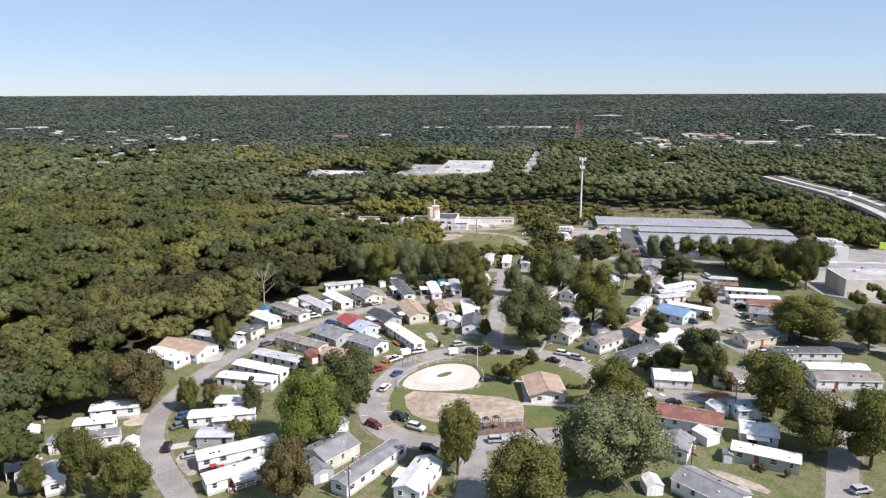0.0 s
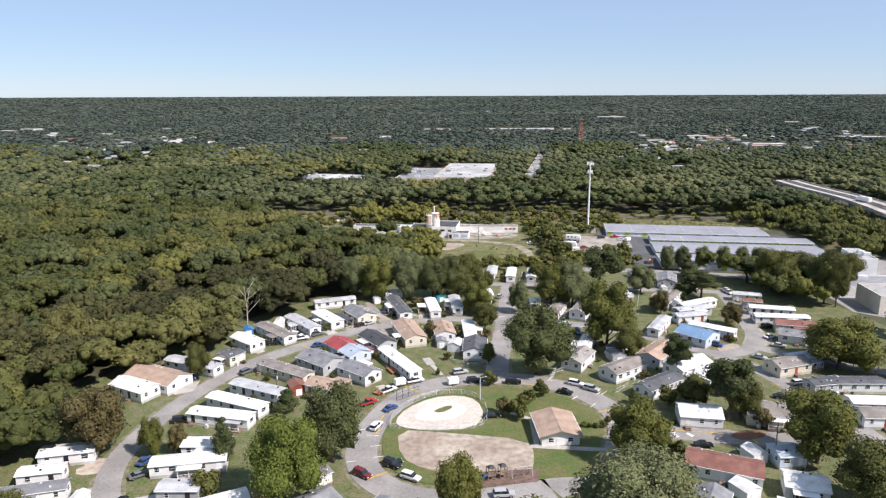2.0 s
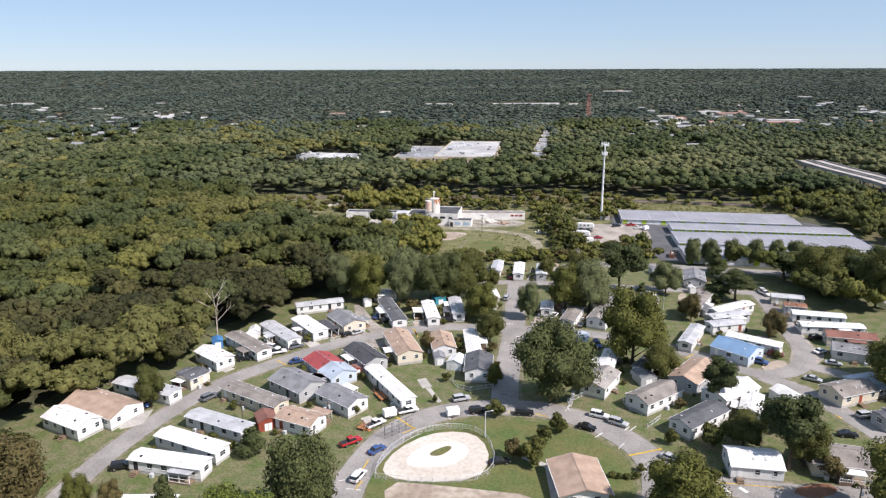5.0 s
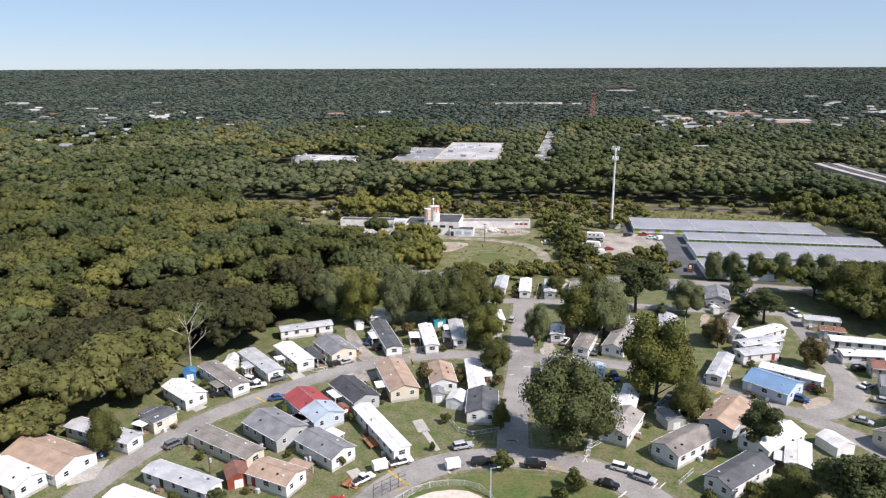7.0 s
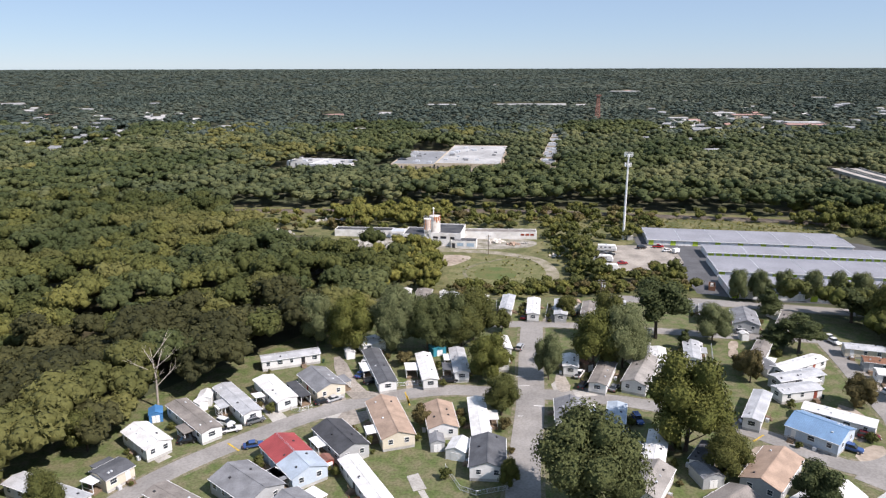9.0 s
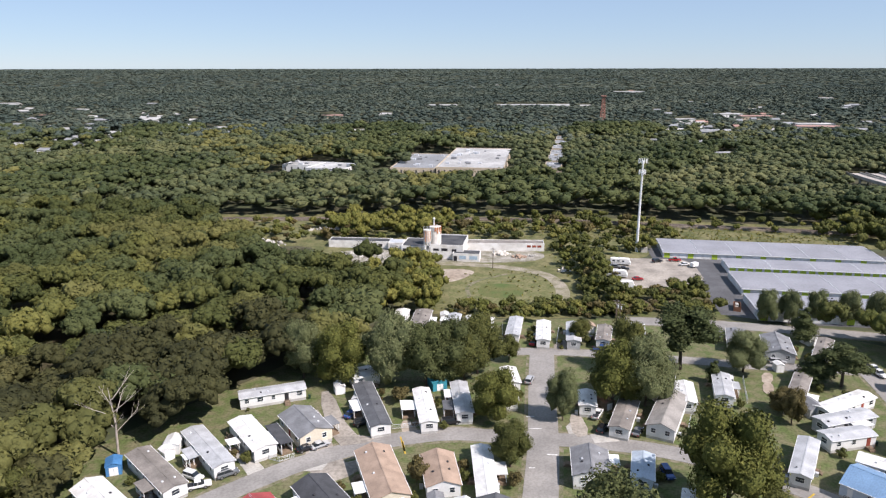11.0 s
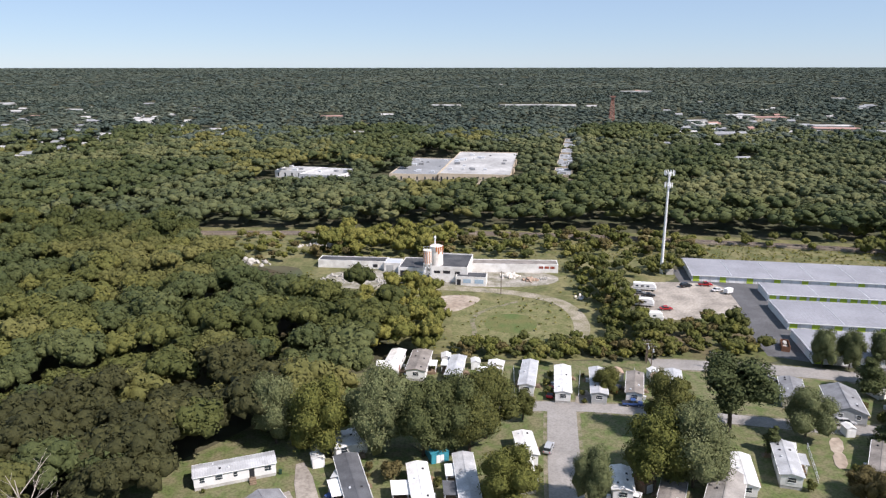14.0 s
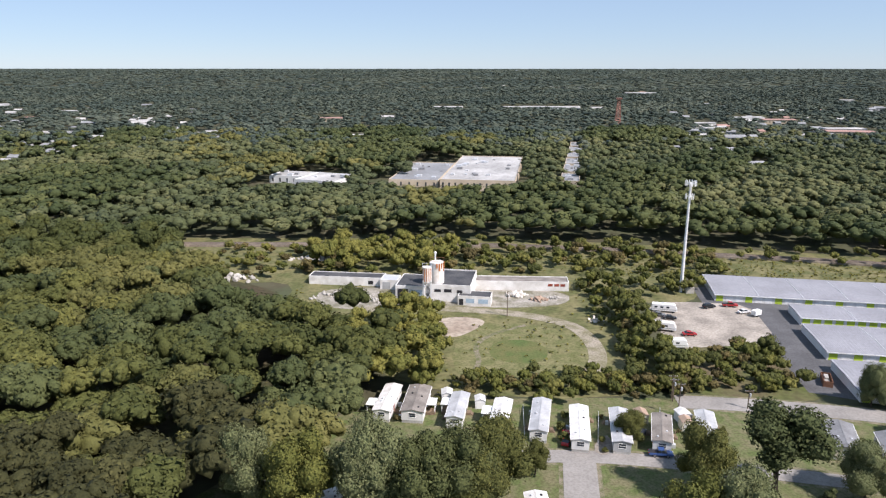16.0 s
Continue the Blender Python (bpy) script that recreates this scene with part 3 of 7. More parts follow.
# open ground: x, y, width, depth
OPEN = []
for spot in (
    "-381, 760, 15, 9",
    "-387, 786, 17, 9",
    "-403, 957, 14, 9",
    "-446, 1159, 24, 12",
    "-302, 992, 9, 9",
    "-189, 1239, 37, 19",
    "-111, 976, 15, 9",
    "-106, 1275, 20, 10",
    "-15, 1528, 58, 29",
    "119, 1531, 56, 28",
    "179, 1533, 67, 30",
    "224, 1516, 26, 13",
    "266, 1500, 22, 11",
    "342, 2487, 75, 30",
    "506, 2120, 91, 30",
    "347, 1158, 29, 15",
    "348, 1096, 13, 9",
    "450, 1265, 46, 23",
    "477, 1221, 47, 24",
    "481, 1037, 53, 26",
    "872, 1772, 39, 19",
    "250, 756, 15, 9",
    "256, 845, 26, 13",
    "216, 867, 12, 9",
    "-678, 1397, 34, 17",
    "-885, 1537, 24, 12",
    "-937, 1519, 34, 17",
    "-926, 1584, 42, 21",
    "-439, 829, 17, 9",
    "-448, 1183, 21, 10",
    "-295, 1019, 16, 9",
    "494, 1075, 49, 24",
    "727, 1228, 75, 30",
    "796, 1510, 28, 14",
    "721, 1140, 23, 12",
    "-516, 1154, 20, 10",
    "331, 1081, 28, 14",
    "317, 972, 23, 12",
    "601, 1046, 13, 9",
    "541, 1270, 8, 9",
    "713, 1114, 10, 9",
    "620, 1023, 11, 9",
    "807, 1531, 16, 9",
    "358, 1118, 16, 9",
    "585, 1251, 10, 9",
    "749, 1310, 10, 9",
    "787, 1383, 12, 9",
    "566, 1205, 10, 9",
    "338, 1036, 10, 9",
    "435, 999, 12, 9",
    "585, 1107, 12, 9",
    "768, 1490, 18, 9",
    "466, 1088, 13, 9",
    "571, 1048, 9, 9",
    "739, 1259, 14, 9",
    "512, 1271, 8, 9",
    "515, 996, 16, 9",
    "377, 1045, 8, 9",
    "-538, 892, 15, 9",
    "-635, 1178, 14, 9",
    "-474, 1437, 14, 9",
    "-757, 1357, 19, 10",
    "-562, 1217, 14, 9",
    "-451, 1273, 15, 9",
    "-458, 1006, 14, 9",
    "-594, 1076, 17, 9",
    "-487, 1007, 15, 9",
    "-378, 1152, 14, 9",
    "-423, 904, 8, 9",
    "-491, 1071, 15, 9",
    "-621, 1577, 21, 11",
    "-652, 1236, 12, 9",
    "372, 1378, 12, 9",
    "522, 1559, 8, 9",
    "454, 1170, 8, 9",
    "730, 1430, 12, 9",
    "415, 1325, 8, 9",
    "517, 1634, 8, 9",
    "419, 1141, 12, 9",
    "402, 994, 8, 9",
    "299, 1055, 11, 9",
    "341, 980, 8, 9",
    "463, 1289, 8, 9",
    "288, 991, 8, 9",
    "266, 984, 9, 9",
    "542, 1382, 14, 9",
    "584, 1442, 9, 9",
    "656, 1444, 9, 9",
    "448, 1051, 8, 9",
    "362, 1286, 12, 9",
    "482, 1161, 12, 9",
    "-374, 859, 8, 9",
    "-351, 1064, 9, 9",
    "-525, 1037, 8, 9",
    "-379, 900, 8, 9",
    "-265, 954, 8, 9",
    "-681, 1460, 8, 9",
    "-416, 878, 8, 9",
    "-787, 1425, 15, 9",
    "-381, 827, 8, 9",
    "-474, 1199, 11, 9",
    "-444, 888, 10, 9",
    "-458, 1221, 8, 9",
    "-512, 1291, 8, 9",
    "156, 2577, 21, 11",
    "409, 2514, 21, 11",
    "-435, 2379, 18, 9",
    "-484, 2592, 28, 14",
    "-270, 2629, 15, 9",
    "-224, 2591, 15, 9",
    "522, 2156, 17, 9",
    "75, 2515, 21, 10",
):
    OPEN.append(tuple(float(v) for v in spot.split(",")))


for x_, y_ in ((263, 354), (272, 392), (279, 424), (288, 460), (295, 494), (299, 520), (300, 541), (299, 563), (298, 583), (295, 603), (298, 618)):
    OPEN.append((x_ + 2, y_, 24.0, 34.0))

OPEN += [(17.0, 655.0, 66.0, 20.0), (-34.0, 672.0, 44.0, 20.0), (-108.0, 668.0, 62.0, 24.0), (84.0, 656.0, 14.0, 20.0)]


def sink(rows):
    """Low growth in the open ground before the far buildings, and no trees on them."""
    h, keep = rows[:, 4].copy(), np.ones(len(rows), bool)
    for x, y, w, d in OPEN:
        k = x / y
        across = np.abs(rows[:, 0] - k * rows[:, 1])
        keep &= ~((across < w / 2 + 4) & (np.abs(rows[:, 1] - y) < d / 2 + 5))
        low = (across < w / 2 + 4) & (rows[:, 1] < y - d / 2) & (rows[:, 1] > y - d / 2 - y * 0.075)
        h = np.where(low, np.minimum(h, 13) * 0.5, h)
    rows[:, 4] = h
    return rows[keep]


rng = np.random.default_rng(3)
p = jitter_grid(rng, -420, 60, 96, 505, 8.6)
p = p[(p[:, 0] < np.interp(p[:, 1], WOOD_EDGE_Y, WOOD_EDGE_X) - 3.0) & in_view(p)]
near = wood_rows(p, 5.2, 8.6, 9.0, 17.0, rng, 110, 0.27, 0.16)
blue = patches(p, 60, 12) + rng.normal(0, 0.10, len(p)) > 0.62
gold = ~blue & (patches(p, 90, 31) + rng.normal(0, 0.16, len(p)) > 0.78)
dusk = ~gold & (p[:, 1] < 325) & (p[:, 1] > 165) & (p[:, 0] > np.interp(p[:, 1], WOOD_EDGE_Y, WOOD_EDGE_X) - 70) & (rng.random(len(p)) < np.where(p[:, 1] > 225, 0.85, 0.35))
blue &= ~dusk
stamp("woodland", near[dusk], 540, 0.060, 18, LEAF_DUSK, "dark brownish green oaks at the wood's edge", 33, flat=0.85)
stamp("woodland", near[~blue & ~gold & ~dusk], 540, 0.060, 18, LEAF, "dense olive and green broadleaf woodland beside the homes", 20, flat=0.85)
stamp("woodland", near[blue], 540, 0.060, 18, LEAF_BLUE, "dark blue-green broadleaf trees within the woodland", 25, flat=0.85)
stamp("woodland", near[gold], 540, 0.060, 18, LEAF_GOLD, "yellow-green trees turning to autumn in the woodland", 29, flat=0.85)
p = jitter_grid(rng, -760, 760, 440, 1000, 9.0)
rail = rail_y(p[:, 0])
keep = in_view(p) & ~cleared(p) & (p[:, 1] > rail + 8)
keep |= in_view(p) & (p[:, 0] < -130) & (p[:, 1] > 495)
mid_rows = sink(wood_rows(p[keep], 5.2, 8.8, 8.5, 15.5, rng, 260, 0.40, 0.20))
m = mid_rows[:, :2]
pines = (m[:, 0] > 25) & (m[:, 1] < rail_y(m[:, 0]) + 45) | (patches(m, 190, 17) + rng.normal(0, 0.1, len(m)) > 0.74)
mid_rows[pines, 4] += 2.0
# painted haze by distance: farther trees switch at random to the bluish leaf
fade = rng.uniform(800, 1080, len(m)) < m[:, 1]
gold = ~pines & ~fade & (m[:, 0] < 40) & (patches(m, 150, 23) + rng.normal(0, 0.14, len(m)) > 0.82)
rest = ~pines & ~fade & ~gold
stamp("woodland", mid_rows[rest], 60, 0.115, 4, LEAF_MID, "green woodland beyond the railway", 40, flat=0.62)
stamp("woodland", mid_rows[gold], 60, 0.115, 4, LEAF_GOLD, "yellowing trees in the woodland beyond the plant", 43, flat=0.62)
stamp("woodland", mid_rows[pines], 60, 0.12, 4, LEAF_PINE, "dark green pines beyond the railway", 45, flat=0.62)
stamp("woodland", mid_rows[fade & ~pines], 40, 0.13, 4, LEAF_FAR_HAZE, "woods among far houses, haze painted into leaves", 48, flat=0.62)
p = jitter_grid(rng, -1600, 1600, 1000, 2200, 12.6)
far = sink(wood_rows(p[in_view(p)], 7.6, 11.0, 10.5, 14.5, rng, 420, 0.45, 0.24))
dark = patches(far[:, :2], 330, 27) + rng.normal(0, 0.12, len(far)) > 0.66
far[dark, 5] -= 0.25
# all in the bluish leaf colour that carries the haze
stamp("far_woodland", far, 8, 0.30, 1, LEAF_FAR_HAZE, "distant woods with haze painted into the leaves", 60, flat=0.42)
p = jitter_grid(rng, -3400, 3400, 2200, 4850, 30.0)
keep = in_view(p)
stamp("far_woodland", wood_rows(p[keep], 23.0, 30.0, 11.5, 14.0, rng, 700, 0.42, 0.22), 6, 0.30, 1, LEAF_FAR_HAZE, "woods reaching to the horizon, haze in the leaf colour", 80, flat=0.42)

# ---- homes ----
SIDINGS = (VINYL, VINYL, VINYL, VINYL, CREAM, GREY_SIDING)
rand = random.Random(4)
MESHES = {}


def shared(key, make):
    if key not in MESHES:
        me = bpy.data.meshes.new(key if isinstance(key, str) else str(key[0]))
        bm = make()
        bm.to_mesh(me)
        bm.free()
        MESHES[key] = me
    return MESHES[key]


def window(parent, x, y, z, turn, w=0.9, h=1.1, shutters=None):
    """A window with frame, sill and pane, its outside facing -y before the turn."""
    fr = part_of("window", shared(("window", w, h), lambda: boxes((-w / 2 - 0.08, -0.05, -h / 2 - 0.08, -w / 2, 0.04, h / 2 + 0.08), (w / 2, -0.05, -h / 2 - 0.08, w / 2 + 0.08, 0.04, h / 2 + 0.08), (-w / 2, -0.05, h / 2, w / 2, 0.04, h / 2 + 0.08), (-w / 2, -0.09, -h / 2 - 0.08, w / 2, 0.04, -h / 2), (-w / 2, -0.03, -0.025, w / 2, 0.02, 0.025))), TRIM, parent)
    fr.matrix_basis = pose(x, y, z, 0, 0, turn)
    part_of("pane", shared(("pane", w, h), lambda: boxes((-w / 2, -0.012, -h / 2, w / 2, 0.012, h / 2))), PANE, fr)
    return fr


def home(x, y, turn, length, width, roof="gr", wall=None, label="", eave=None, style="home"):
    """A manufactured home: its length along its own x axis, low gable roof, skirting, windows, door and steps."""
    double = width > 5.6
    roof_mat, roof_words = ROOF[roof]
    wall = wall or (SIDINGS[rand.randrange(6)] if roof != "wh" else VINYL)
    eave = eave or (3.15 if not double else 3.3)
    L, W = length / 2, width / 2
    rise = width * (0.17 if double else 0.09) + 0.05
    kind = "double-wide" if double else "single-wide"
    siding = {"white_siding": "white", "cream_siding": "cream", "grey_siding": "grey", "pale_blue_siding": "pale blue", "sage_siding": "sage green"}[wall.name]
    HOMES.append((x, y, turn, L, W))
    t = thing("mobile_home", pose(x, y, 0, 0, 0, turn), label or f"{siding} {kind} mobile home with {roof_words} roof", "mobile home", "mobile homes")
    part("skirting", boxes((-L + 0.06, -W + 0.06, -0.2, L - 0.06, W - 0.06, 0.72)), SKIRT, t)
    bm = bmesh.new()
    prism(bm, [(-W, 0.72), (W, 0.72), (W, eave), (0, eave + rise - 0.02), (-W, eave)], -L, L)
    bmesh.ops.rotate(bm, verts=bm.verts, matrix=Matrix.Rotation(radians(90), 3, "Z"))
    part("wall", bm, wall, t)
    bm = bmesh.new()
    o, k = 0.28, rise / W
    prism(bm, [(-W - o, eave - o * k + 0.02), (0, eave + rise + 0.02), (W + o, eave - o * k + 0.02), (W + o, eave - o * k + 0.15), (0, eave + rise + 0.16), (-W - o, eave - o * k + 0.15)], -L - 0.25, L + 0.25)
    bmesh.ops.rotate(bm, verts=bm.verts, matrix=Matrix.Rotation(radians(90), 3, "Z"))
    r = part("roof", bm, roof_mat, t)
    part("ridge_cap", boxes((-L - 0.2, -0.16, eave + rise + 0.13, L + 0.2, 0.16, eave + rise + 0.19)), roof_mat, r)
    for sx in (-1, 1):
        part("gutter", boxes((-L - 0.2, sx * (W + o + 0.05) - 0.05, eave - o * k + 0.02, L + 0.2, sx * (W + o + 0.05) + 0.05, eave - o * k + 0.13)), TRIM, r)
    for i in range(rand.randint(2, 4)):
        px, py = rand.uniform(-L * 0.85, L * 0.85), rand.choice((-0.5, 0.5)) * W
        part_of("roof_vent", shared("roof_vent", lambda: boxes((-0.22, -0.22, -0.2, 0.22, 0.22, 0.28), bevel=0.05)), GALV if rand.random() < 0.6 else BLACK, r).location = (px, py, eave + rise * 0.5 + 0.1)
    zc = 0.72 + (eave - 0.72) * 0.6
    for side in (-1, 1):
        n = max(2, int(length / 3.2))
        door = rand.randrange(1, n) if n > 2 else 1
        for i in range(n):
            px = -L + (i + 0.5) * length / n
            if i == door:
                dr = part_of("door", shared("door", lambda: boxes((-0.46, -0.05, 0, 0.46, 0.04, 2.02), (-0.52, -0.03, 0, -0.46, 0.04, 2.08), (0.46, -0.03, 0, 0.52, 0.04, 2.08))), rand.choice((TRIM, TRIM, BLACK, RED_WOOD)), t)
                dr.matrix_basis = pose(px, side * W, 0.75, 0, 0, 0 if side < 0 else 180)
                st = part_of("steps", shared("steps", lambda: boxes((-0.7, -1.2, -0.85, 0.7, -0.02, -0.05), (-0.7, -1.5, -0.85, 0.7, -1.2, -0.32), (-0.7, -1.8, -0.85, 0.7, -1.5, -0.58), (-0.7, -1.2, -0.05, -0.64, -1.14, 0.9), (0.64, -1.2, -0.05, 0.7, -1.14, 0.9), (-0.7, -1.2, 0.84, 0.7, -1.14, 0.9))), WOOD, dr)
            else:
                window(t, px, side * (W + 0.01), zc, 0 if side < 0 else 180, w=rand.choice((0.8, 1.0, 1.4)))
    for side in (-1, 1):
        for py in ((-W * 0.5, W * 0.5) if double else (0,)):
            window(t, side * (L + 0.01), py, zc, 90 if side > 0 else 270, w=1.0 if double else 1.6)
    if rand.random() < 0.4:
        side, px = rand.choice((-1, 1)), rand.uniform(-L * 0.5, L * 0.5)
        w2, d2 = rand.uniform(1.6, 2.6), rand.uniform(2.0, 2.8)
        ya, yb = (W, W + d2) if side > 0 else (-W - d2, -W)
        pr = part("porch", boxes((px - w2, ya, -0.1, px + w2, yb, 0.7), (px - w2, ya + 0.05, 0.7, px + w2, yb - 0.05, 0.74)), WOOD, t, "wooden porch deck")
        part("porch_roof", boxes((px - w2 - 0.2, ya - (0.2 if side < 0 else 0), eave - 0.42, px + w2 + 0.2, yb + (0.2 if side > 0 else 0), eave - 0.3)), roof_mat if rand.random() < 0.6 else TRIM, pr)
        yo = yb - 0.1 if side > 0 else ya + 0.1
        for qx in (px - w2 + 0.1, px, px + w2 - 0.1):
            part("porch_post", boxes((qx - 0.06, yo - 0.06, 0.7, qx + 0.06, yo + 0.06, eave - 0.42)), TRIM, pr)
        part("porch_rail", boxes((px - w2, yo - 0.04, 1.55, px + w2, yo + 0.04, 1.63), (px - w2, yo - 0.03, 0.9, px + w2, yo + 0.03, 0.96), *[(px - w2 + k * 0.3, yo - 0.02, 0.96, px - w2 + k * 0.3 + 0.05, yo + 0.02, 1.55) for k in range(int(w2 / 0.15))]), TRIM, pr)
    if style == "two_tone":
        bm = bmesh.new()
        prism(bm, [(-W - o - 0.03, eave - o * k + 0.15), (0, eave + rise + 0.17), (W + o + 0.03, eave - o * k + 0.15), (W + o + 0.03, eave - o * k + 0.21), (0, eave + rise + 0.23), (-W - o - 0.03, eave - o * k + 0.21)], -L - 0.3, L * 0.12)
        bmesh.ops.rotate(bm, verts=bm.verts, matrix=Matrix.Rotation(radians(90), 3, "Z"))
        part("red_roof_section", bm, ROOF["red"][0], r, "faded red metal roof half")
    ac = part_of("cooling_unit", shared("cooling_unit", lambda: boxes((-0.4, -0.4, -0.7, 0.4, 0.4, 0.25), (-0.32, -0.32, 0.25, 0.32, 0.32, 0.29), bevel=0.03)), GALV, t)
    ac.location = (rand.uniform(-L * 0.7, L * 0.7), (W + 0.7) * rand.choice((-1, 1)), 0.7)
    return t


HOMES = []
home(-59.1, 252.4, 135, 19, 4.9, "gb")
home(-51.3, 261.2, 130, 18.9, 4.5, "lg")
home(-43, 266.9, 127, 15.7, 5.2, "wh")
home(-43.7, 288, 21, 16.5, 4.4, "lg")
home(-31.8, 271.7, 125, 12.6, 7.9, "gr")
home(-17.3, 281.1, 108, 22.7, 4.7, "dg")
home(-21.1, 298.2, 29, 7.3, 4.3, "wh")
home(-3.9, 280.5, 99, 17.4, 3.9, "wh")
home(5.2, 284.7, 95, 16.6, 3.9, "lg")
home(-11.8, 251.4, 108, 18.5, 7.5, "tan")
home(0.3, 252.4, 98, 11.8, 6.8, "tan")
home(9.5, 252.6, 92, 18.1, 3.9, "wh")
home(10.8, 236.3, 86, 11.9, 7.4, "dg")
home(-22.2, 242.9, 126, 13.3, 7.3, "bk")
home(-31.2, 234.9, 128, 16.1, 8, "bm", BLUE_SIDING, style="two_tone", label="pale blue home with roof half red half blue")
home(-38.4, 225.3, 140, 12.9, 8.8, "gr")
home(-25.2, 216.8, 140, 12.3, 6.7, "gr")
home(-13.6, 224.7, 120, 22.6, 4, "wh")
home(-47.9, 218, 147, 19.8, 4.9, "gb")
home(-33.4, 205.9, 154, 10.2, 6.4, "tan")
home(-66.3, 242.9, 139, 11.7, 5.8, "wh")
home(44.4, 276.6, 67, 15.2, 4.5, "gb")
home(55.2, 277.9, 63, 18.8, 6.3, "gt")
home(32, 255.2, 83, 10.4, 7.5, "gr")
home(42.8, 254.2, 74, 10, 4.2, "bm", BLUE_SIDING)
home(48.2, 239.5, 69, 12.8, 3.9, "wh")
home(43.1, 226.6, 58, 12.2, 6.6, "gt")
home(57.9, 236.7, 53, 9.1, 3.9, "dg")
home(55.1, 218.3, 36, 14, 6.9, "gb")
home(69.6, 230.7, 49, 15.4, 7.8, "tan")
home(75.5, 220.4, 33, 13.8, 7.4, "wh")
home(62.5, 206.6, 36, 15.3, 5.9, "dg")
home(77.8, 213, 63, 10.7, 4.6, "wh")
home(88.2, 247.4, 132, 11.5, 10, "blue", BLUE_SIDING)
home(96, 253.6, 143, 15.4, 4.4, "wh")
home(100.9, 283.1, 28, 17.8, 4.4, "wh")
home(96.5, 275.4, 18, 14.8, 4.4, "lg")
home(92.8, 267.8, 13, 11.8, 4.4, "lg")
home(78.5, 258.2, 58, 17, 3.9, "lg")
home(92.7, 290.1, 57, 20.7, 3.9, "gb")
home(100.3, 318.6, 73, 13.9, 7.8, "gr")
home(112.7, 316.3, 57, 17, 3.9, "gb")
home(73.9, 292.2, 74, 13.7, 4.2, "lg")
home(62.9, 287.9, 77, 11.8, 3.9, "wh")
home(59.5, 293.1, 73, 9.6, 3.9, "gr")
home(36.9, 284.3, 81, 8.4, 3.9, "wh")
home(18.6, 297.4, 94, 9.6, 3.9, "wh")
home(16.8, 287.3, 93, 8.6, 4.7, "wh")
home(126.9, 256.5, 165, 14, 6, "rr")
home(122.2, 246, 155, 11.5, 7, "gr")
home(127, 275.6, 165, 16, 4.4, "wh")
home(125.9, 265.5, 173, 19, 4.4, "wh")
home(125.4, 294, 164, 10.6, 4.4, "lg")
home(123.7, 284.7, 161, 7, 4.4, "rb")
home(106.4, 220.8, 19, 12.2, 7.2, "gb")
home(114, 226.1, 16, 9.6, 5.5, "bm", BLUE_SIDING)
home(110.7, 206.9, 11, 11, 5, "dg")
home(67.2, 187.9, 171, 10.5, 8, "wh")
home(85.9, 189, 165, 11.5, 9, "gb")
home(63.6, 162.4, 156, 16, 8, "rr")
home(55.4, 148.5, 60, 8, 6.8, "gr")
home(77.9, 154.7, 161, 8.5, 7, "wh")
home(74.7, 143.7, 153, 14.4, 4.5, "wh", SAGE)
home(119, 194, 176, 17.5, 5, "wh")
home(117.3, 186.2, 176, 18.3, 6.5, "gb")
home(117.7, 207.2, 179, 19, 5, "dg")
home(80.2, 167.7, 5, 6.5, 6, "bm", BLUE_SIDING)
home(-84.4, 212.5, 154, 17.7, 9.6, "tan")
home(-88.2, 205.6, 152, 13.2, 6.8, "wh")
home(-77.5, 222.6, 157, 19.5, 4.4, "lg")
home(-67.8, 229.8, 57, 6.3, 5.6, "dg")
home(-52.5, 204.4, 154, 17.4, 4.4, "lg")
home(-55.9, 195.5, 155, 18, 4.4, "wh")
home(-57.8, 187.8, 167, 17.3, 4.4, "wh")
home(-56.4, 172.5, 0, 10.8, 4.4, "wh")
home(-57.9, 165, 10, 16.6, 4.4, "wh")
home(-55.8, 154, 0, 8.9, 4.4, "lg")
home(-48.8, 146.9, 27, 18.2, 4.4, "wh")
home(-46.4, 136.7, 33, 13.3, 4.4, "wh")
home(-95.1, 141, 121, 18.2, 3.9, "wh")
home(-87.7, 152.6, 16, 15.5, 4, "gr")
home(-89.1, 160.5, 12, 9.4, 4, "wh")
home(-87.9, 169.4, 13, 12, 5, "wh")
home(-86.2, 136, 121, 9.5, 3.9, "wh")
home(-26.5, 146.6, 50, 10.6, 8, "gr")
home(-16.7, 140.1, 56, 20.9, 4.6, "gr")
home(-5.5, 134.6, 69, 13.1, 6, "wh")
home(-27.2, 159.2, 39, 4.5, 4, "gr")
home(-14.6, 341.5, 82, 14, 3.9, "wh")
home(-7.3, 341.1, 84, 13.8, 5.3, "gb")
home(3.1, 337.9, 82, 12.8, 3.9, "lg")
home(13.5, 333.9, 80, 14.6, 3.9, "wh")
home(23, 333.5, 80, 15.7, 3.9, "lg")
home(31.8, 329.9, 82, 16.2, 3.9, "wh")
home(41.1, 328.9, 81, 15.6, 3.9, "lg")
home(50.5, 327.8, 75, 12.8, 4, "gb")
home(61.5, 329.8, 77, 12.2, 3.9, "lg")
home(90.7, 325.2, 71, 12.3, 5.4, "gr")

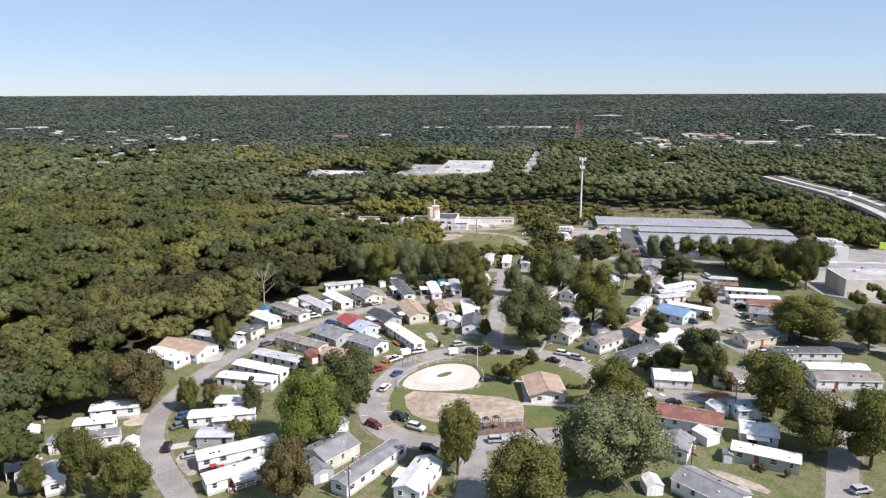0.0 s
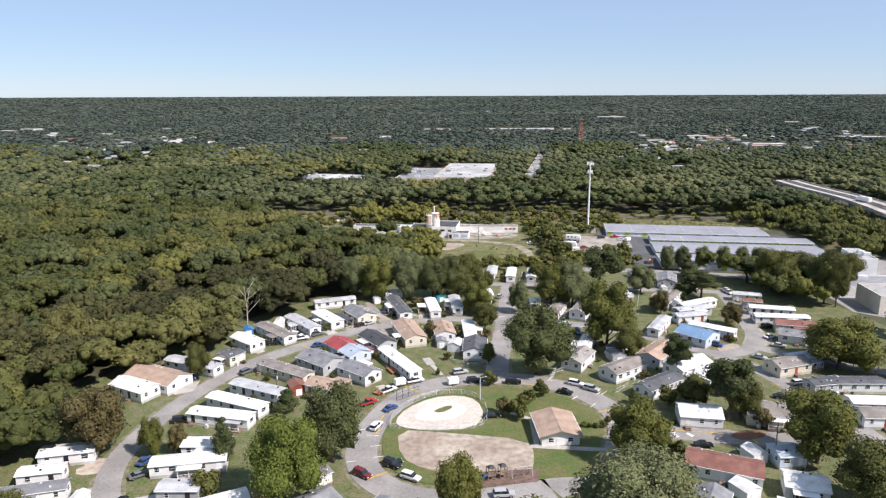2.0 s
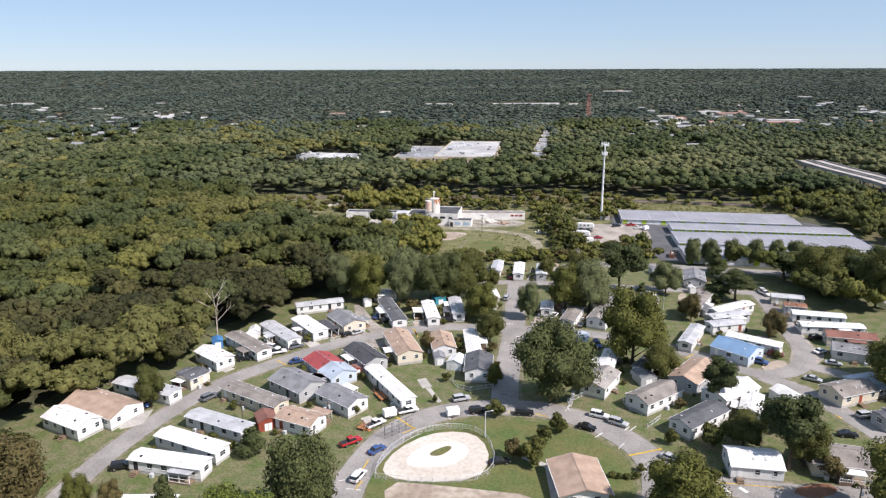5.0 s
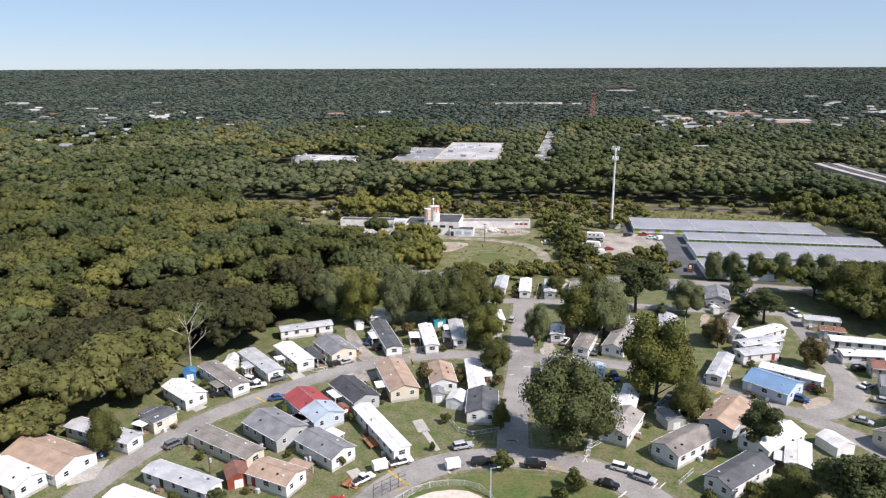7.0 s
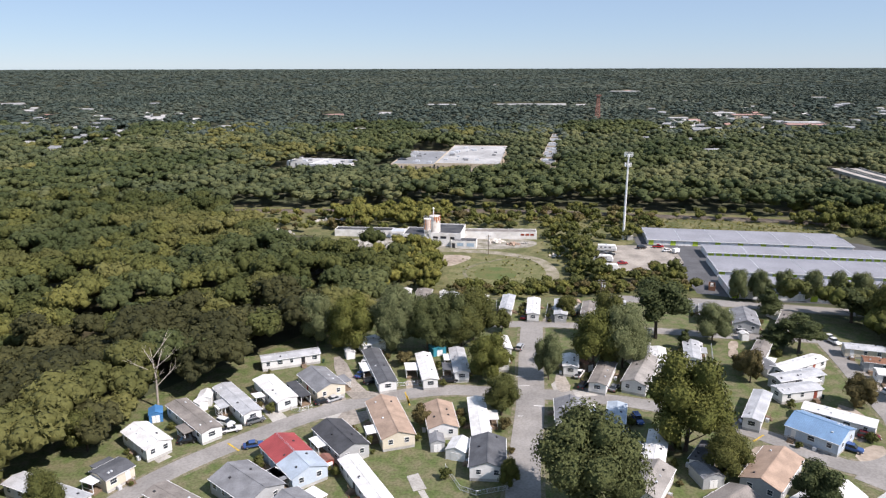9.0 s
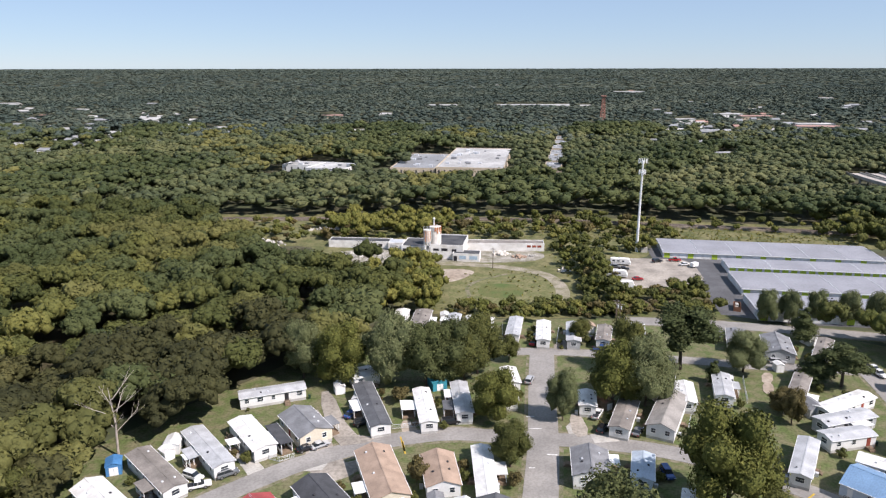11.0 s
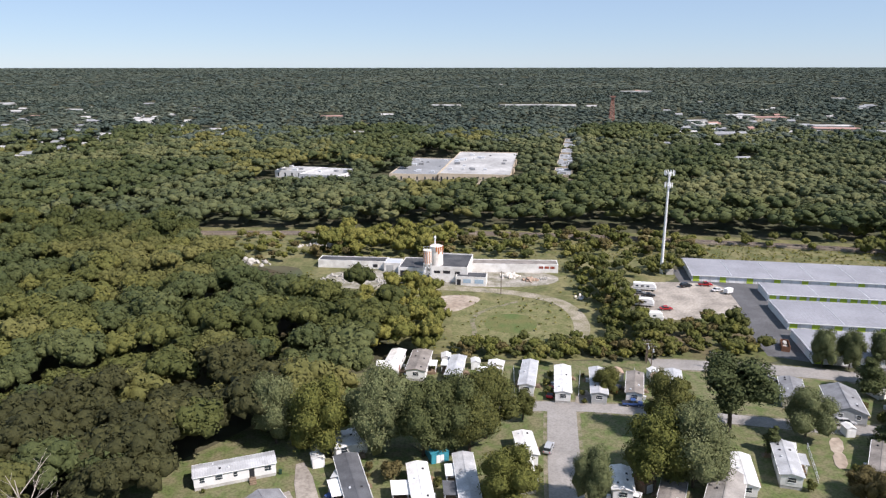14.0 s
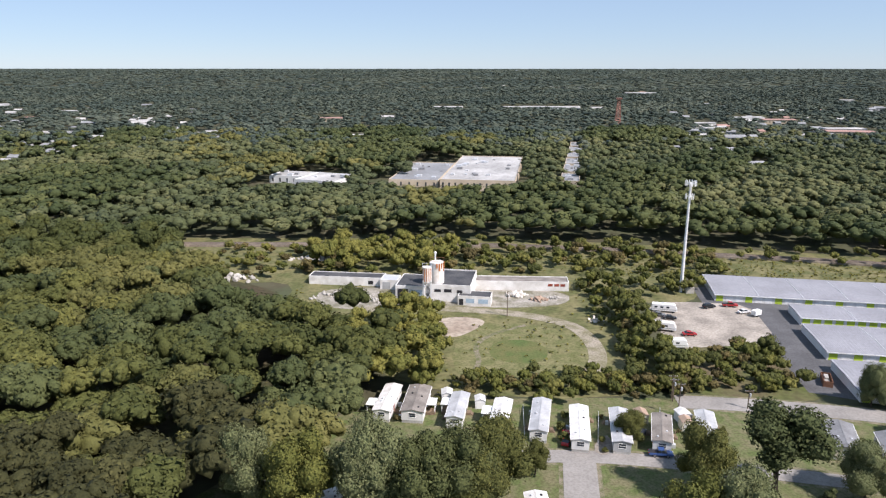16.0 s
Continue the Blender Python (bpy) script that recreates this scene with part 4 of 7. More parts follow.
# ---- trees by the homes ----
tree("bright", -33.0, 152.1, 19.7, 16.6)
tree("gold", -114.0, 221.0, 21.0, 15.5, "at the edge of the woods")
tree("deep", -25.4, 168.4, 18.8, 15.5)
tree("brown", -82.4, 173.1, 16.1, 16.0)
tree("fir", -51.2, 168.6, 12.4, 6.8)
tree("olive", -69.5, 171.9, 9.5, 6.0)
tree("brown", -63.4, 172.9, 7.4, 5.0)
tree("fir", -42.2, 194.8, 7.3, 7.8)
tree("oak", -78.8, 133.0, 14.9, 9.5)
tree("olive", -67.1, 128.9, 12.8, 11.5)
tree("brown", -33.2, 128.7, 14.2, 12.3)
tree("bush", -50.3, 154.9, 5.7, 7.7)
tree("olive", 3.1, 139.7, 16.8, 10.7)
tree("silver", 35.9, 135.1, 20.6, 24.1)
tree("olive", 45.0, 168.0, 15.0, 15.0)
tree("oak", 17.2, 125.9, 14.9, 17.3)
tree("pine", 75.4, 188.6, 18.1, 14.0)
tree("olive", 87.6, 167.6, 16.8, 18.4)
tree("oak", 88.0, 148.8, 14.8, 17.4)
tree("olive", 98.4, 142.2, 17.6, 15.1)
tree("bush", 54.7, 167.8, 5.7, 5.3)
tree("redbush", 82.4, 184.7, 5.3, 6.4)
tree("bush", 14.0, 211.4, 4.1, 5.4)
tree("bush", 28.5, 203.3, 4.7, 4.9)
tree("bush", 24.3, 199.3, 4.1, 4.8)
tree("redbush", 16.3, 192.2, 5.0, 5.7)
tree("bush", 20.5, 190.3, 6.4, 6.7)
tree("deep", 28.8, 219.5, 21.5, 20.0)
tree("olive", 55.8, 242.5, 22.5, 18.6)
tree("pine", 70.6, 215.8, 13.6, 9.1)
tree("olive", 123.6, 222.7, 16.1, 22.6)
tree("oak", 141.6, 214.1, 14.9, 13.3)
tree("olive", 43.3, 284.5, 17.5, 14.4)
tree("silver", 52.0, 286.0, 18.3, 15.7)
tree("silver", 29.9, 278.5, 13.0, 8.2)
tree("pine", 68.1, 308.3, 19.2, 17.2)
tree("silver", 85.3, 306.4, 12.2, 11.8)
tree("pine", 108.1, 297.4, 11.5, 14.5)
tree("silver", 108.8, 345.0, 11.5, 7.6)
tree("silver", 115.8, 343.5, 11.5, 7.5)
tree("silver", 125.4, 345.0, 11.5, 7.6)
tree("silver", 135.3, 343.5, 11.5, 8.3)
tree("silver", 143.8, 342.5, 11.5, 7.5)
tree("silver", 151.5, 340.0, 11.5, 8.9)
tree("fir", 112.7, 328.6, 12.5, 10.0)
tree("pine", 137.8, 322.1, 12.1, 16.7)
tree("oak", 143.8, 308.2, 18.2, 17.1)
tree("oak", 160.1, 320.0, 14.1, 15.2)
tree("brown", 106.5, 263.4, 8.5, 8.7)
tree("brown", 85.7, 282.9, 6.2, 8.3)
tree("oak", 60.4, 232.3, 10.9, 10.1)
tree("olive", 13.8, 278.5, 13.0, 12.8)
tree("oak", 15.4, 258.5, 10.8, 9.5)
tree("olive", 14.7, 227.8, 6.9, 4.5)
tree("redbush", 15.9, 251.5, 3.3, 4.1)
tree("deep", 3.0, 299.0, 18.0, 14.5)
tree("olive", -26.8, 297.7, 17.6, 15.2)
tree("oak", 10.0, 304.7, 17.0, 14.4)
tree("deep", -4.2, 296.9, 18.0, 15.0)
tree("redbush", -4.5, 251.5, 6.1, 5.6)
tree("redbush", -10.6, 287.7, 4.5, 6.1)
tree("pine", 158.9, 331.2, 11.8, 11.6)
tree("oak", 156.6, 314.3, 13.6, 12.6)
tree("pine", 157.2, 304.0, 15.3, 13.6)
tree("oak", 155.2, 289.9, 20.5, 14.4)
tree("oak", 157.6, 285.5, 19.4, 11.3)
tree("pine", 173.7, 319.6, 14.6, 12.8)
tree("oak", 177.6, 314.2, 15.1, 12.5)
tree("oak", 69.3, 197.5, 8.1, 10.4)
tree("bush", 62.7, 197.5, 5.6, 6.2)
tree("bush", 53.5, 198.5, 4.1, 3.8)
tree("bush", 53.8, 190.1, 2.5, 3.6)
tree("bush", 55.0, 188.3, 2.4, 3.6)
tree("bush", 56.1, 186.1, 2.7, 3.5)
tree("bush", 57.3, 184.9, 2.4, 3.5)
tree("bush", 58.4, 184.4, 2.5, 3.2)
tree("bush", 36.5, 185.5, 1.4, 2.1)
tree("bush", 38.2, 185.1, 1.4, 2.1)
tree("bush", 39.8, 184.8, 1.4, 2.1)
tree("bush", 41.7, 185.1, 1.6, 2.5)
tree("bush", 43.2, 187.5, 1.8, 2.3)
tree("silver", 124.9, 225.3, 11.4, 13.1)
tree("olive", 123.6, 230.6, 11.2, 14.6)
tree("redbush", 61.2, 215.7, 2.8, 3.8)
tree("bush", 1.6, 231.3, 2.5, 3.1)
tree("bush", -21.2, 212.7, 2.7, 2.5)
tree("oak", -79.4, 241.6, 10.5, 9.5)
tree("oak", -73.9, 216.2, 11.0, 7.4)
tree("bush", -1.3, 218.7, 2.4, 1.7)
tree("oak", 52.5, 305.7, 16.0, 11.1)
tree("fir", 74.2, 299.4, 7.3, 5.8)
tree("brown", 85.0, 277.2, 9.2, 6.9)
tree("fir", 101.8, 299.7, 9.2, 11.7)
tree("oak", 79.2, 189.7, 10.5, 9.7)
tree("oak", 80.4, 204.7, 5.1, 6.9)
tree("redbush", 102.2, 221.2, 3.9, 5.0)
tree("oak", 42.8, 326.2, 8.0, 7.3)
tree("oak", 19.6, 313.2, 7.5, 6.7)
tree("oak", -87.9, 131.7, 8.3, 5.5)
tree("silver", -38.5, 301.6, 16.4, 13.0)
tree("silver", -14.0, 299.0, 19.5, 15.8)
tree("oak", 6.1, 298.7, 14.6, 12.6)

# ---- storage buildings ----
LIME = mat("lime_green_doors", (0.45, 0.60, 0.06), 0.6, var=0.1)
STORE_ROOF = mat("storage_roof_metal", (0.295, 0.30, 0.325), 0.75, 0.0, var=0.16, scale=3.0, ribs=0.6)


RIB = mat("storage_roof_rib", (0.29, 0.295, 0.32), 0.75, var=0.15)


def storage_building(x, y, turn, length, depth, height=3.6, every=4):
    """A long self-storage building; (x, y) is its near left corner, its length runs along its own x."""
    t = thing("storage_building", pose(x, y, 0, 0, 0, turn), "long white storage building with ribbed grey roof and lime doors", "storage building", "storage buildings")
    part("wall", boxes((0, 0, -0.2, length, depth, height)), VINYL, t)
    bm = bmesh.new()
    prism(bm, [(-0.5, height - 0.05), (depth / 2, height + 0.25), (depth + 0.5, height - 0.05), (depth + 0.5, height + 0.15), (depth / 2, height + 0.45), (-0.5, height + 0.15)], -length - 0.4, 0.4)
    bmesh.ops.rotate(bm, verts=bm.verts, matrix=Matrix.Rotation(radians(90), 3, "Z"))
    r = part("roof", bm, STORE_ROOF, t)
    n = int(length / 15)
    for i in range(n + 1):
        px = i * length / n
        part_of("roof_seam", shared(("seam", round(depth)), lambda: seam_mesh(depth, height)), GALV, r).location = (px, 0, 0)
    tagged(part("roof_ribs", rib_mesh(length, depth, height), RIB, r), kind="stuff")
    part("eave_trim", boxes((-0.4, -0.6, height - 0.15, length + 0.4, -0.5, height + 0.16)), TRIM, r)
    n = int(length / 3.4)
    for i in range(n):
        px = (i + 0.5) * length / n
        d = part_of("roller_door", shared("roller_door", lambda: ridged(2.4, 2.5, 10)), LIME if i % every == 0 else TRIM, t)
        d.location = (px, -0.02, 0.05)
    return t


def rib_mesh(length, depth, height):
    bm = bmesh.new()
    n = int(length / 1.1)
    for i in range(n):
        px = (i + 0.5) * length / n
        for y0, z0, y1, z1 in ((-0.5, height + 0.15, depth / 2, height + 0.45), (depth / 2, height + 0.45, depth + 0.5, height + 0.15)):
            c = [bm.verts.new(q) for q in ((px - 0.07, y0, z0), (px, y0, z0 + 0.025), (px + 0.07, y0, z0), (px + 0.07, y1, z1), (px, y1, z1 + 0.025), (px - 0.07, y1, z1))]
            bm.faces.new((c[0], c[1], c[4], c[5]))
            bm.faces.new((c[1], c[2], c[3], c[4]))
    return bm


def ridged(w, h, n):
    """A roller curtain: one corrugated sheet w wide and h high."""
    bm = bmesh.new()
    prof = [(0.02, 0.0)] + [(-0.05 if k % 2 else -0.02, h * k / (2 * n)) for k in range(2 * n + 1)] + [(0.02, h)]
    prism(bm, prof, -w / 2, w / 2)
    bmesh.ops.rotate(bm, verts=bm.verts, matrix=Matrix.Rotation(radians(90), 3, "Z"))
    return bm


def seam_mesh(depth, height):
    bm = bmesh.new()
    prism(bm, [(0, height + 0.15), (depth / 2, height + 0.45), (depth, height + 0.15), (depth, height + 0.22), (depth / 2, height + 0.52), (0, height + 0.22)], -0.08, 0.08)
    bmesh.ops.rotate(bm, verts=bm.verts, matrix=Matrix.Rotation(radians(90), 3, "Z"))
    return bm


home(56.5, 129.5, -52, 14, 7.5, "gr")
storage_building(98.3, 425.9, -9, 92, 24.5, 2.6, 3)
storage_building(118.1, 401.6, -8.6, 86, 13.2, 2.8, 1)
storage_building(112.4, 373.7, -8.6, 86, 22.6, 2.6, 2)
storage_building(107.3, 347.2, -8.6, 82, 20.5, 2.7)

# ---- the park ----
def park_building(x, y, turn, length, width):
    t = thing("park_building", pose(x, y, 0, 0, 0, turn), "low white community building with tan shingle roof", "building")
    L, W, e = length / 2, width / 2, 2.9
    bm = bmesh.new()
    prism(bm, [(-W, -0.2), (W, -0.2), (W, e), (0, e + 1.3), (-W, e)], -L, L)
    bmesh.ops.rotate(bm, verts=bm.verts, matrix=Matrix.Rotation(radians(90), 3, "Z"))
    part("wall", bm, VINYL, t)
    bm = bmesh.new()
    o, k = 0.8, 1.3 / W
    prism(bm, [(-W - o, e - o * k + 0.02), (0, e + 1.32), (W + o, e - o * k + 0.02), (W + o, e - o * k + 0.2), (0, e + 1.5), (-W - o, e - o * k + 0.2)], -L - 0.9, L + 0.9)
    bmesh.ops.rotate(bm, verts=bm.verts, matrix=Matrix.Rotation(radians(90), 3, "Z"))
    r = part("roof", bm, ROOF["tan"][0], t)
    part("ridge_cap", boxes((-L - 0.85, -0.16, e + 1.46, L + 0.85, 0.16, e + 1.53)), ROOF["tan"][0], r)
    for sx in (-1, 1):
        part("fascia", boxes((-L - 0.9, sx * (W + o) - 0.05, e - o * k, L + 0.9, sx * (W + o) + 0.05, e - o * k + 0.21)), TRIM, r)
        for i in range(3):
            window(t, -L + 2.2 + i * (length - 4.4) / 2, sx * (W + 0.01), 1.6, 0 if sx < 0 else 180, w=1.4)
        for sy in (-2.4, 2.4):
            window(t, sx * (L + 0.01), sy, 1.6, 90 if sx > 0 else 270, w=1.2)
        d = part_of("double_door", shared("double_door", lambda: boxes((-0.95, -0.06, 0, -0.01, 0.03, 2.1), (0.01, -0.06, 0, 0.95, 0.03, 2.1), (-1.05, -0.04, 0, -0.95, 0.03, 2.2), (0.95, -0.04, 0, 1.05, 0.03, 2.2))), TRIM, t)
        d.matrix_basis = pose(sx * (L + 0.01), 0, 0.0, 0, 0, 90 if sx > 0 else 270)
    return t


park_building(28.8, 181.6, 93, 11.6, 9.4)
patch("park_path", [(21.5, 174.6), (40, 172.6), (40, 174.4), (21.5, 176.4)], CONCRETE, 0.205, "pale concrete path to the park building", soft=0)
patch("park_path", [(22.6, 176), (24.0, 176), (24.4, 190), (18.5, 194), (18.0, 193), (23, 189)], CONCRETE, 0.2, "pale concrete path beside the park building", soft=0)
MULCH = mat("bark_mulch", (0.20, 0.135, 0.105), 0.95, var=0.3, scale=0.8, bump=0.5)
patch("playground_ground", [(8.5, 157.5), (21.5, 160), (22.5, 165.2), (9, 163.8)], MULCH, 0.215, "reddish mulch of the playground", soft=0)


def fence(pts, height, gap, material, words, rails=3, wires=0):
    """Posts with rails between them along a line of corners."""
    line = smooth(pts, 1) if len(pts) > 2 else [Vector((*q, 0)) for q in pts]
    t = thing("fence", pose(line[0].x, line[0].y, 0), words, "fence", "fences")
    o = line[0]
    for a, b in zip(line, line[1:]):
        n = max(1, round((b - a).length / gap))
        for i in range(n):
            q = a.lerp(b, i / n) - o
            part_of("post", shared(("fpost", height), lambda: post_mesh(height)), material, t).location = (q.x, q.y, 0)
        bm = bmesh.new()
        for k in range(rails):
            z = 0.12 + (height - 0.2) * k / max(1, rails - 1)
            rb = bmesh.new()
            cyl(rb, a - o + Vector((0, 0, z)), b - o + Vector((0, 0, z)), 0.035, 0.035, 5)
            part("rail", rb, material, t)
        for k in range(wires):
            z = 0.12 + (height - 0.2) * (k + 0.5) / wires
            cyl(bm, a - o + Vector((0, 0, z)), b - o + Vector((0, 0, z)), 0.012, 0.012, 3)
        if wires:
            tagged(part("wire_netting", bm, material, t), kind="stuff")
    return t


def post_mesh(height):
    bm = bmesh.new()
    cyl(bm, (0, 0, -0.2), (0, 0, height), 0.06, 0.06, 6)
    cyl(bm, (0, 0, height), (0, 0, height + 0.06), 0.075, 0.02, 6)
    return bm


fence([(-13.5, 185), (-13.2, 191), (-10, 198), (-3.5, 204.3), (4, 206), (10, 203.5), (12.5, 195), (11.5, 187), (7, 183.8), (-4, 183.1), (-13.5, 185)], 1.6, 3.0, GALV, "grey chain-link fence round the ball field", 2, 6)
fence([(-12.8, 201), (-6.5, 206.4)], 3.4, 2.0, BLACK, "tall dark chain-link backstop of the ball field", 4, 8)
fence([(8.5, 157.5), (21.5, 160), (22.5, 165.2), (9, 163.8), (8.5, 157.5)], 1.0, 2.5, WOOD, "low timber rail fence round the playground", 2)


def swing_set(x, y, turn):
    t = thing("swing_set", pose(x, y, 0, 0, 0, turn), "metal swing set on the playground mulch", "swing set")
    bm = bmesh.new()
    cyl(bm, (-2.4, 0, 2.4), (2.4, 0, 2.4), 0.06, 0.06)
    part("crossbar", bm, GALV, t)
    for sx in (-2.4, 2.4):
        for sy in (-0.9, 0.9):
            bm = bmesh.new()
            cyl(bm, (sx, sy, -0.1), (sx, 0, 2.4), 0.05, 0.05)
            part("leg", bm, GALV, t)
    for sx in (-1.4, 0, 1.4):
        bm = boxes((sx - 0.25, -0.1, 0.5, sx + 0.25, 0.1, 0.55))
        cyl(bm, (sx - 0.23, 0, 0.5), (sx - 0.23, 0, 2.4), 0.015, 0.015, 4)
        cyl(bm, (sx + 0.23, 0, 0.5), (sx + 0.23, 0, 2.4), 0.015, 0.015, 4)
        part("swing", bm, BLACK, t)


PLAY_BLUE = mat("blue_play_plastic", (0.04, 0.16, 0.50), 0.4, var=0.1)


def play_tower(x, y, turn):
    t = thing("play_tower", pose(x, y, 0, 0, 0, turn), "playground tower with blue slide and dark roofs", "play equipment")
    for cx in (-1.6, 1.2):
        for sx in (-0.8, 0.8):
            for sy in (-0.8, 0.8):
                part_of("post", shared("play_post", lambda: boxes((-0.07, -0.07, -0.1, 0.07, 0.07, 2.9))), WOOD, t).location = (cx + sx, sy, 0)
        part("platform", boxes((cx - 0.9, -0.9, 1.2, cx + 0.9, 0.9, 1.3)), WOOD, t)
        bm = bmesh.new()
        bmesh.ops.create_cone(bm, cap_ends=True, segments=4, radius1=1.15, radius2=0.05, depth=0.6, matrix=Matrix.Translation((cx, 0, 3.3)) @ Matrix.Rotation(radians(45), 4, "Z"))
        part("roof", bm, BLACK, t)
    bm = bmesh.new()
    prism(bm, [(-2.5, 1.25), (-4.6, 0.25), (-5.0, 0.25), (-5.0, 0.18), (-4.6, 0.15), (-2.5, 1.15)], -0.35, 0.35)
    part("slide", bm, PLAY_BLUE, t, "bright blue plastic slide")
    part("bridge", boxes((-0.7, -0.4, 1.2, 0.3, 0.4, 1.26)), WOOD, t)


play_tower(12.5, 161.5, 15)
swing_set(18, 162.2, 12)

# ---- vehicles ----
PAINTS = {}
GLASS = mat("car_glass", (0.02, 0.025, 0.03), 0.06, var=0.05, spec=0.7, bump=0.0)
LAMP_RED = mat("tail_lamp_red", (0.45, 0.02, 0.02), 0.3, var=0.05)
LAMP_WHITE = mat("headlamp_clear", (0.75, 0.76, 0.78), 0.2, var=0.05)
CAR_COLOURS = {"white": (0.78, 0.78, 0.77), "black": (0.018, 0.018, 0.02), "silver": (0.45, 0.46, 0.47), "grey": (0.16, 0.17, 0.18), "red": (0.42, 0.03, 0.03), "maroon": (0.16, 0.025, 0.03), "blue": (0.05, 0.10, 0.26), "yellow": (0.70, 0.42, 0.02)}
for key_, col_ in CAR_COLOURS.items():
    PAINTS[key_] = mat("car_paint_" + key_, col_, 0.25, 0.15, var=0.05, spec=0.6, bump=0.0)
# side profiles: length along x from rear to front, z up
SHAPES = {
    "sedan": ([(-2.25, 0.35), (-2.3, 0.8), (-1.6, 0.95), (0.9, 0.92), (1.9, 0.82), (2.3, 0.62), (2.28, 0.35)], [(-1.65, 0.93), (-0.95, 1.42), (0.35, 1.44), (1.05, 0.9)]),
    "suv": ([(-2.35, 0.4), (-2.4, 1.0), (-2.2, 1.12), (0.9, 1.1), (2.1, 1.0), (2.4, 0.75), (2.38, 0.4)], [(-2.3, 1.1), (-2.0, 1.72), (0.4, 1.74), (1.1, 1.08)]),
    "pickup": ([(-2.7, 0.5), (-2.72, 1.05), (-0.7, 1.05), (1.2, 1.12), (2.5, 1.02), (2.72, 0.8), (2.7, 0.45)], [(-0.75, 1.06), (-0.6, 1.78), (0.6, 1.8), (1.3, 1.1)]),
}


def wheel_bm(r):
    bm = bmesh.new()
    cyl(bm, (0, -0.11, 0), (0, 0.11, 0), r, r, 14)
    return bm


def rim_bm(r):
    bm = bmesh.new()
    cyl(bm, (0, -0.125, 0), (0, 0.125, 0), r * 0.6, r * 0.6, 10)
    return bm


CARS_MADE = {}


def car(x, y, turn, shape, colour, where="parked on the street"):
    key = (shape, colour)
    m = pose(x, y, 0.125, 0, 0, turn)
    words = {"sedan": "sedan car", "suv": "sport utility car", "pickup": "pickup truck"}[shape]
    if key in CARS_MADE:
        return tagged(copy_thing(CARS_MADE[key], m), f"{colour} {words} {where}")
    t = thing("pickup_truck" if shape == "pickup" else "car", m, f"{colour} {words} {where}", "truck" if shape == "pickup" else "car", "parked vehicles")
    body, cabin = SHAPES[shape]
    hw = 0.9
    bm = bmesh.new()
    prism(bm, body, -hw, hw)
    bmesh.ops.bevel(bm, geom=list(bm.edges), offset=0.09, segments=2, affect="EDGES")
    b = part("body", bm, PAINTS[colour], t)
    bm = bmesh.new()
    prism(bm, cabin, -hw + 0.08, hw - 0.08)
    for v in bm.verts:
        if v.co.z > 1.2:
            v.co.y *= 0.84
    part("cabin_glass", bm, GLASS, t)
    x0, x1, zt = cabin[1][0], cabin[2][0], cabin[1][1]
    part("roof", boxes((x0 - 0.06, -hw * 0.8, zt - 0.05, x1 + 0.06, hw * 0.8, zt + 0.05), bevel=0.03), PAINTS[colour], t)
    for px in ((x0 + x1) / 2,):
        for sy in (-1, 1):
            bm = bmesh.new()
            cyl(bm, (px, sy * 0.80, 0.95), (px, sy * 0.68, zt), 0.06, 0.05, 4)
            part("pillar", bm, PAINTS[colour], t)
    if shape == "pickup":
        part("bed", boxes((-2.62, -0.75, 1.03, -0.82, 0.75, 1.07)), BLACK, t, "open dark truck bed")
    r = 0.33 if shape == "sedan" else 0.38
    for sx in (-1.42, 1.42):
        for sy in (-0.8, 0.8):
            w = part_of("wheel", shared(("tyre", r), lambda: wheel_bm(r)), RUBBER, t)
            w.location = (sx, sy, r)
            part_of("rim", shared(("rim", r), lambda: rim_bm(r)), RIM, w)
    fx, rx = body[-2][0], body[1][0]
    for sy in (-0.68, 0.68):
        part_of("headlight", shared("headlight", lambda: boxes((-0.08, -0.17, -0.07, 0.04, 0.17, 0.07), bevel=0.02)), LAMP_WHITE, t).location = (fx - 0.03, sy, body[-2][1] + 0.02)
        part_of("tail_light", shared("tail_light", lambda: boxes((-0.04, -0.1, -0.12, 0.06, 0.1, 0.12), bevel=0.02)), LAMP_RED, t).location = (rx + 0.02, sy, body[1][1] - 0.16)
    CARS_MADE[key] = t
    return t


def trailer_box(x, y, turn, length=3.2, height=2.2, words="white enclosed cargo trailer", material=None):
    t = thing("cargo_trailer", pose(x, y, 0.12, 0, 0, turn), words, "trailer", "trailers")
    part("body", boxes((-length / 2, -0.95, 0.5, length / 2, 0.95, height), bevel=0.08), material or TRIM, t)
    bm = bmesh.new()
    cyl(bm, (length / 2, 0, 0.5), (length / 2 + 1.1, 0, 0.45), 0.06, 0.05, 6)
    part("hitch", bm, BLACK, t)
    for sy in (-0.95, 0.95):
        w = part_of("wheel", shared(("tyre", 0.36), lambda: wheel_bm(0.36)), RUBBER, t)
        w.location = (-0.2, sy, 0.36)
        part_of("rim", shared(("rim", 0.36), lambda: rim_bm(0.36)), RIM, w)


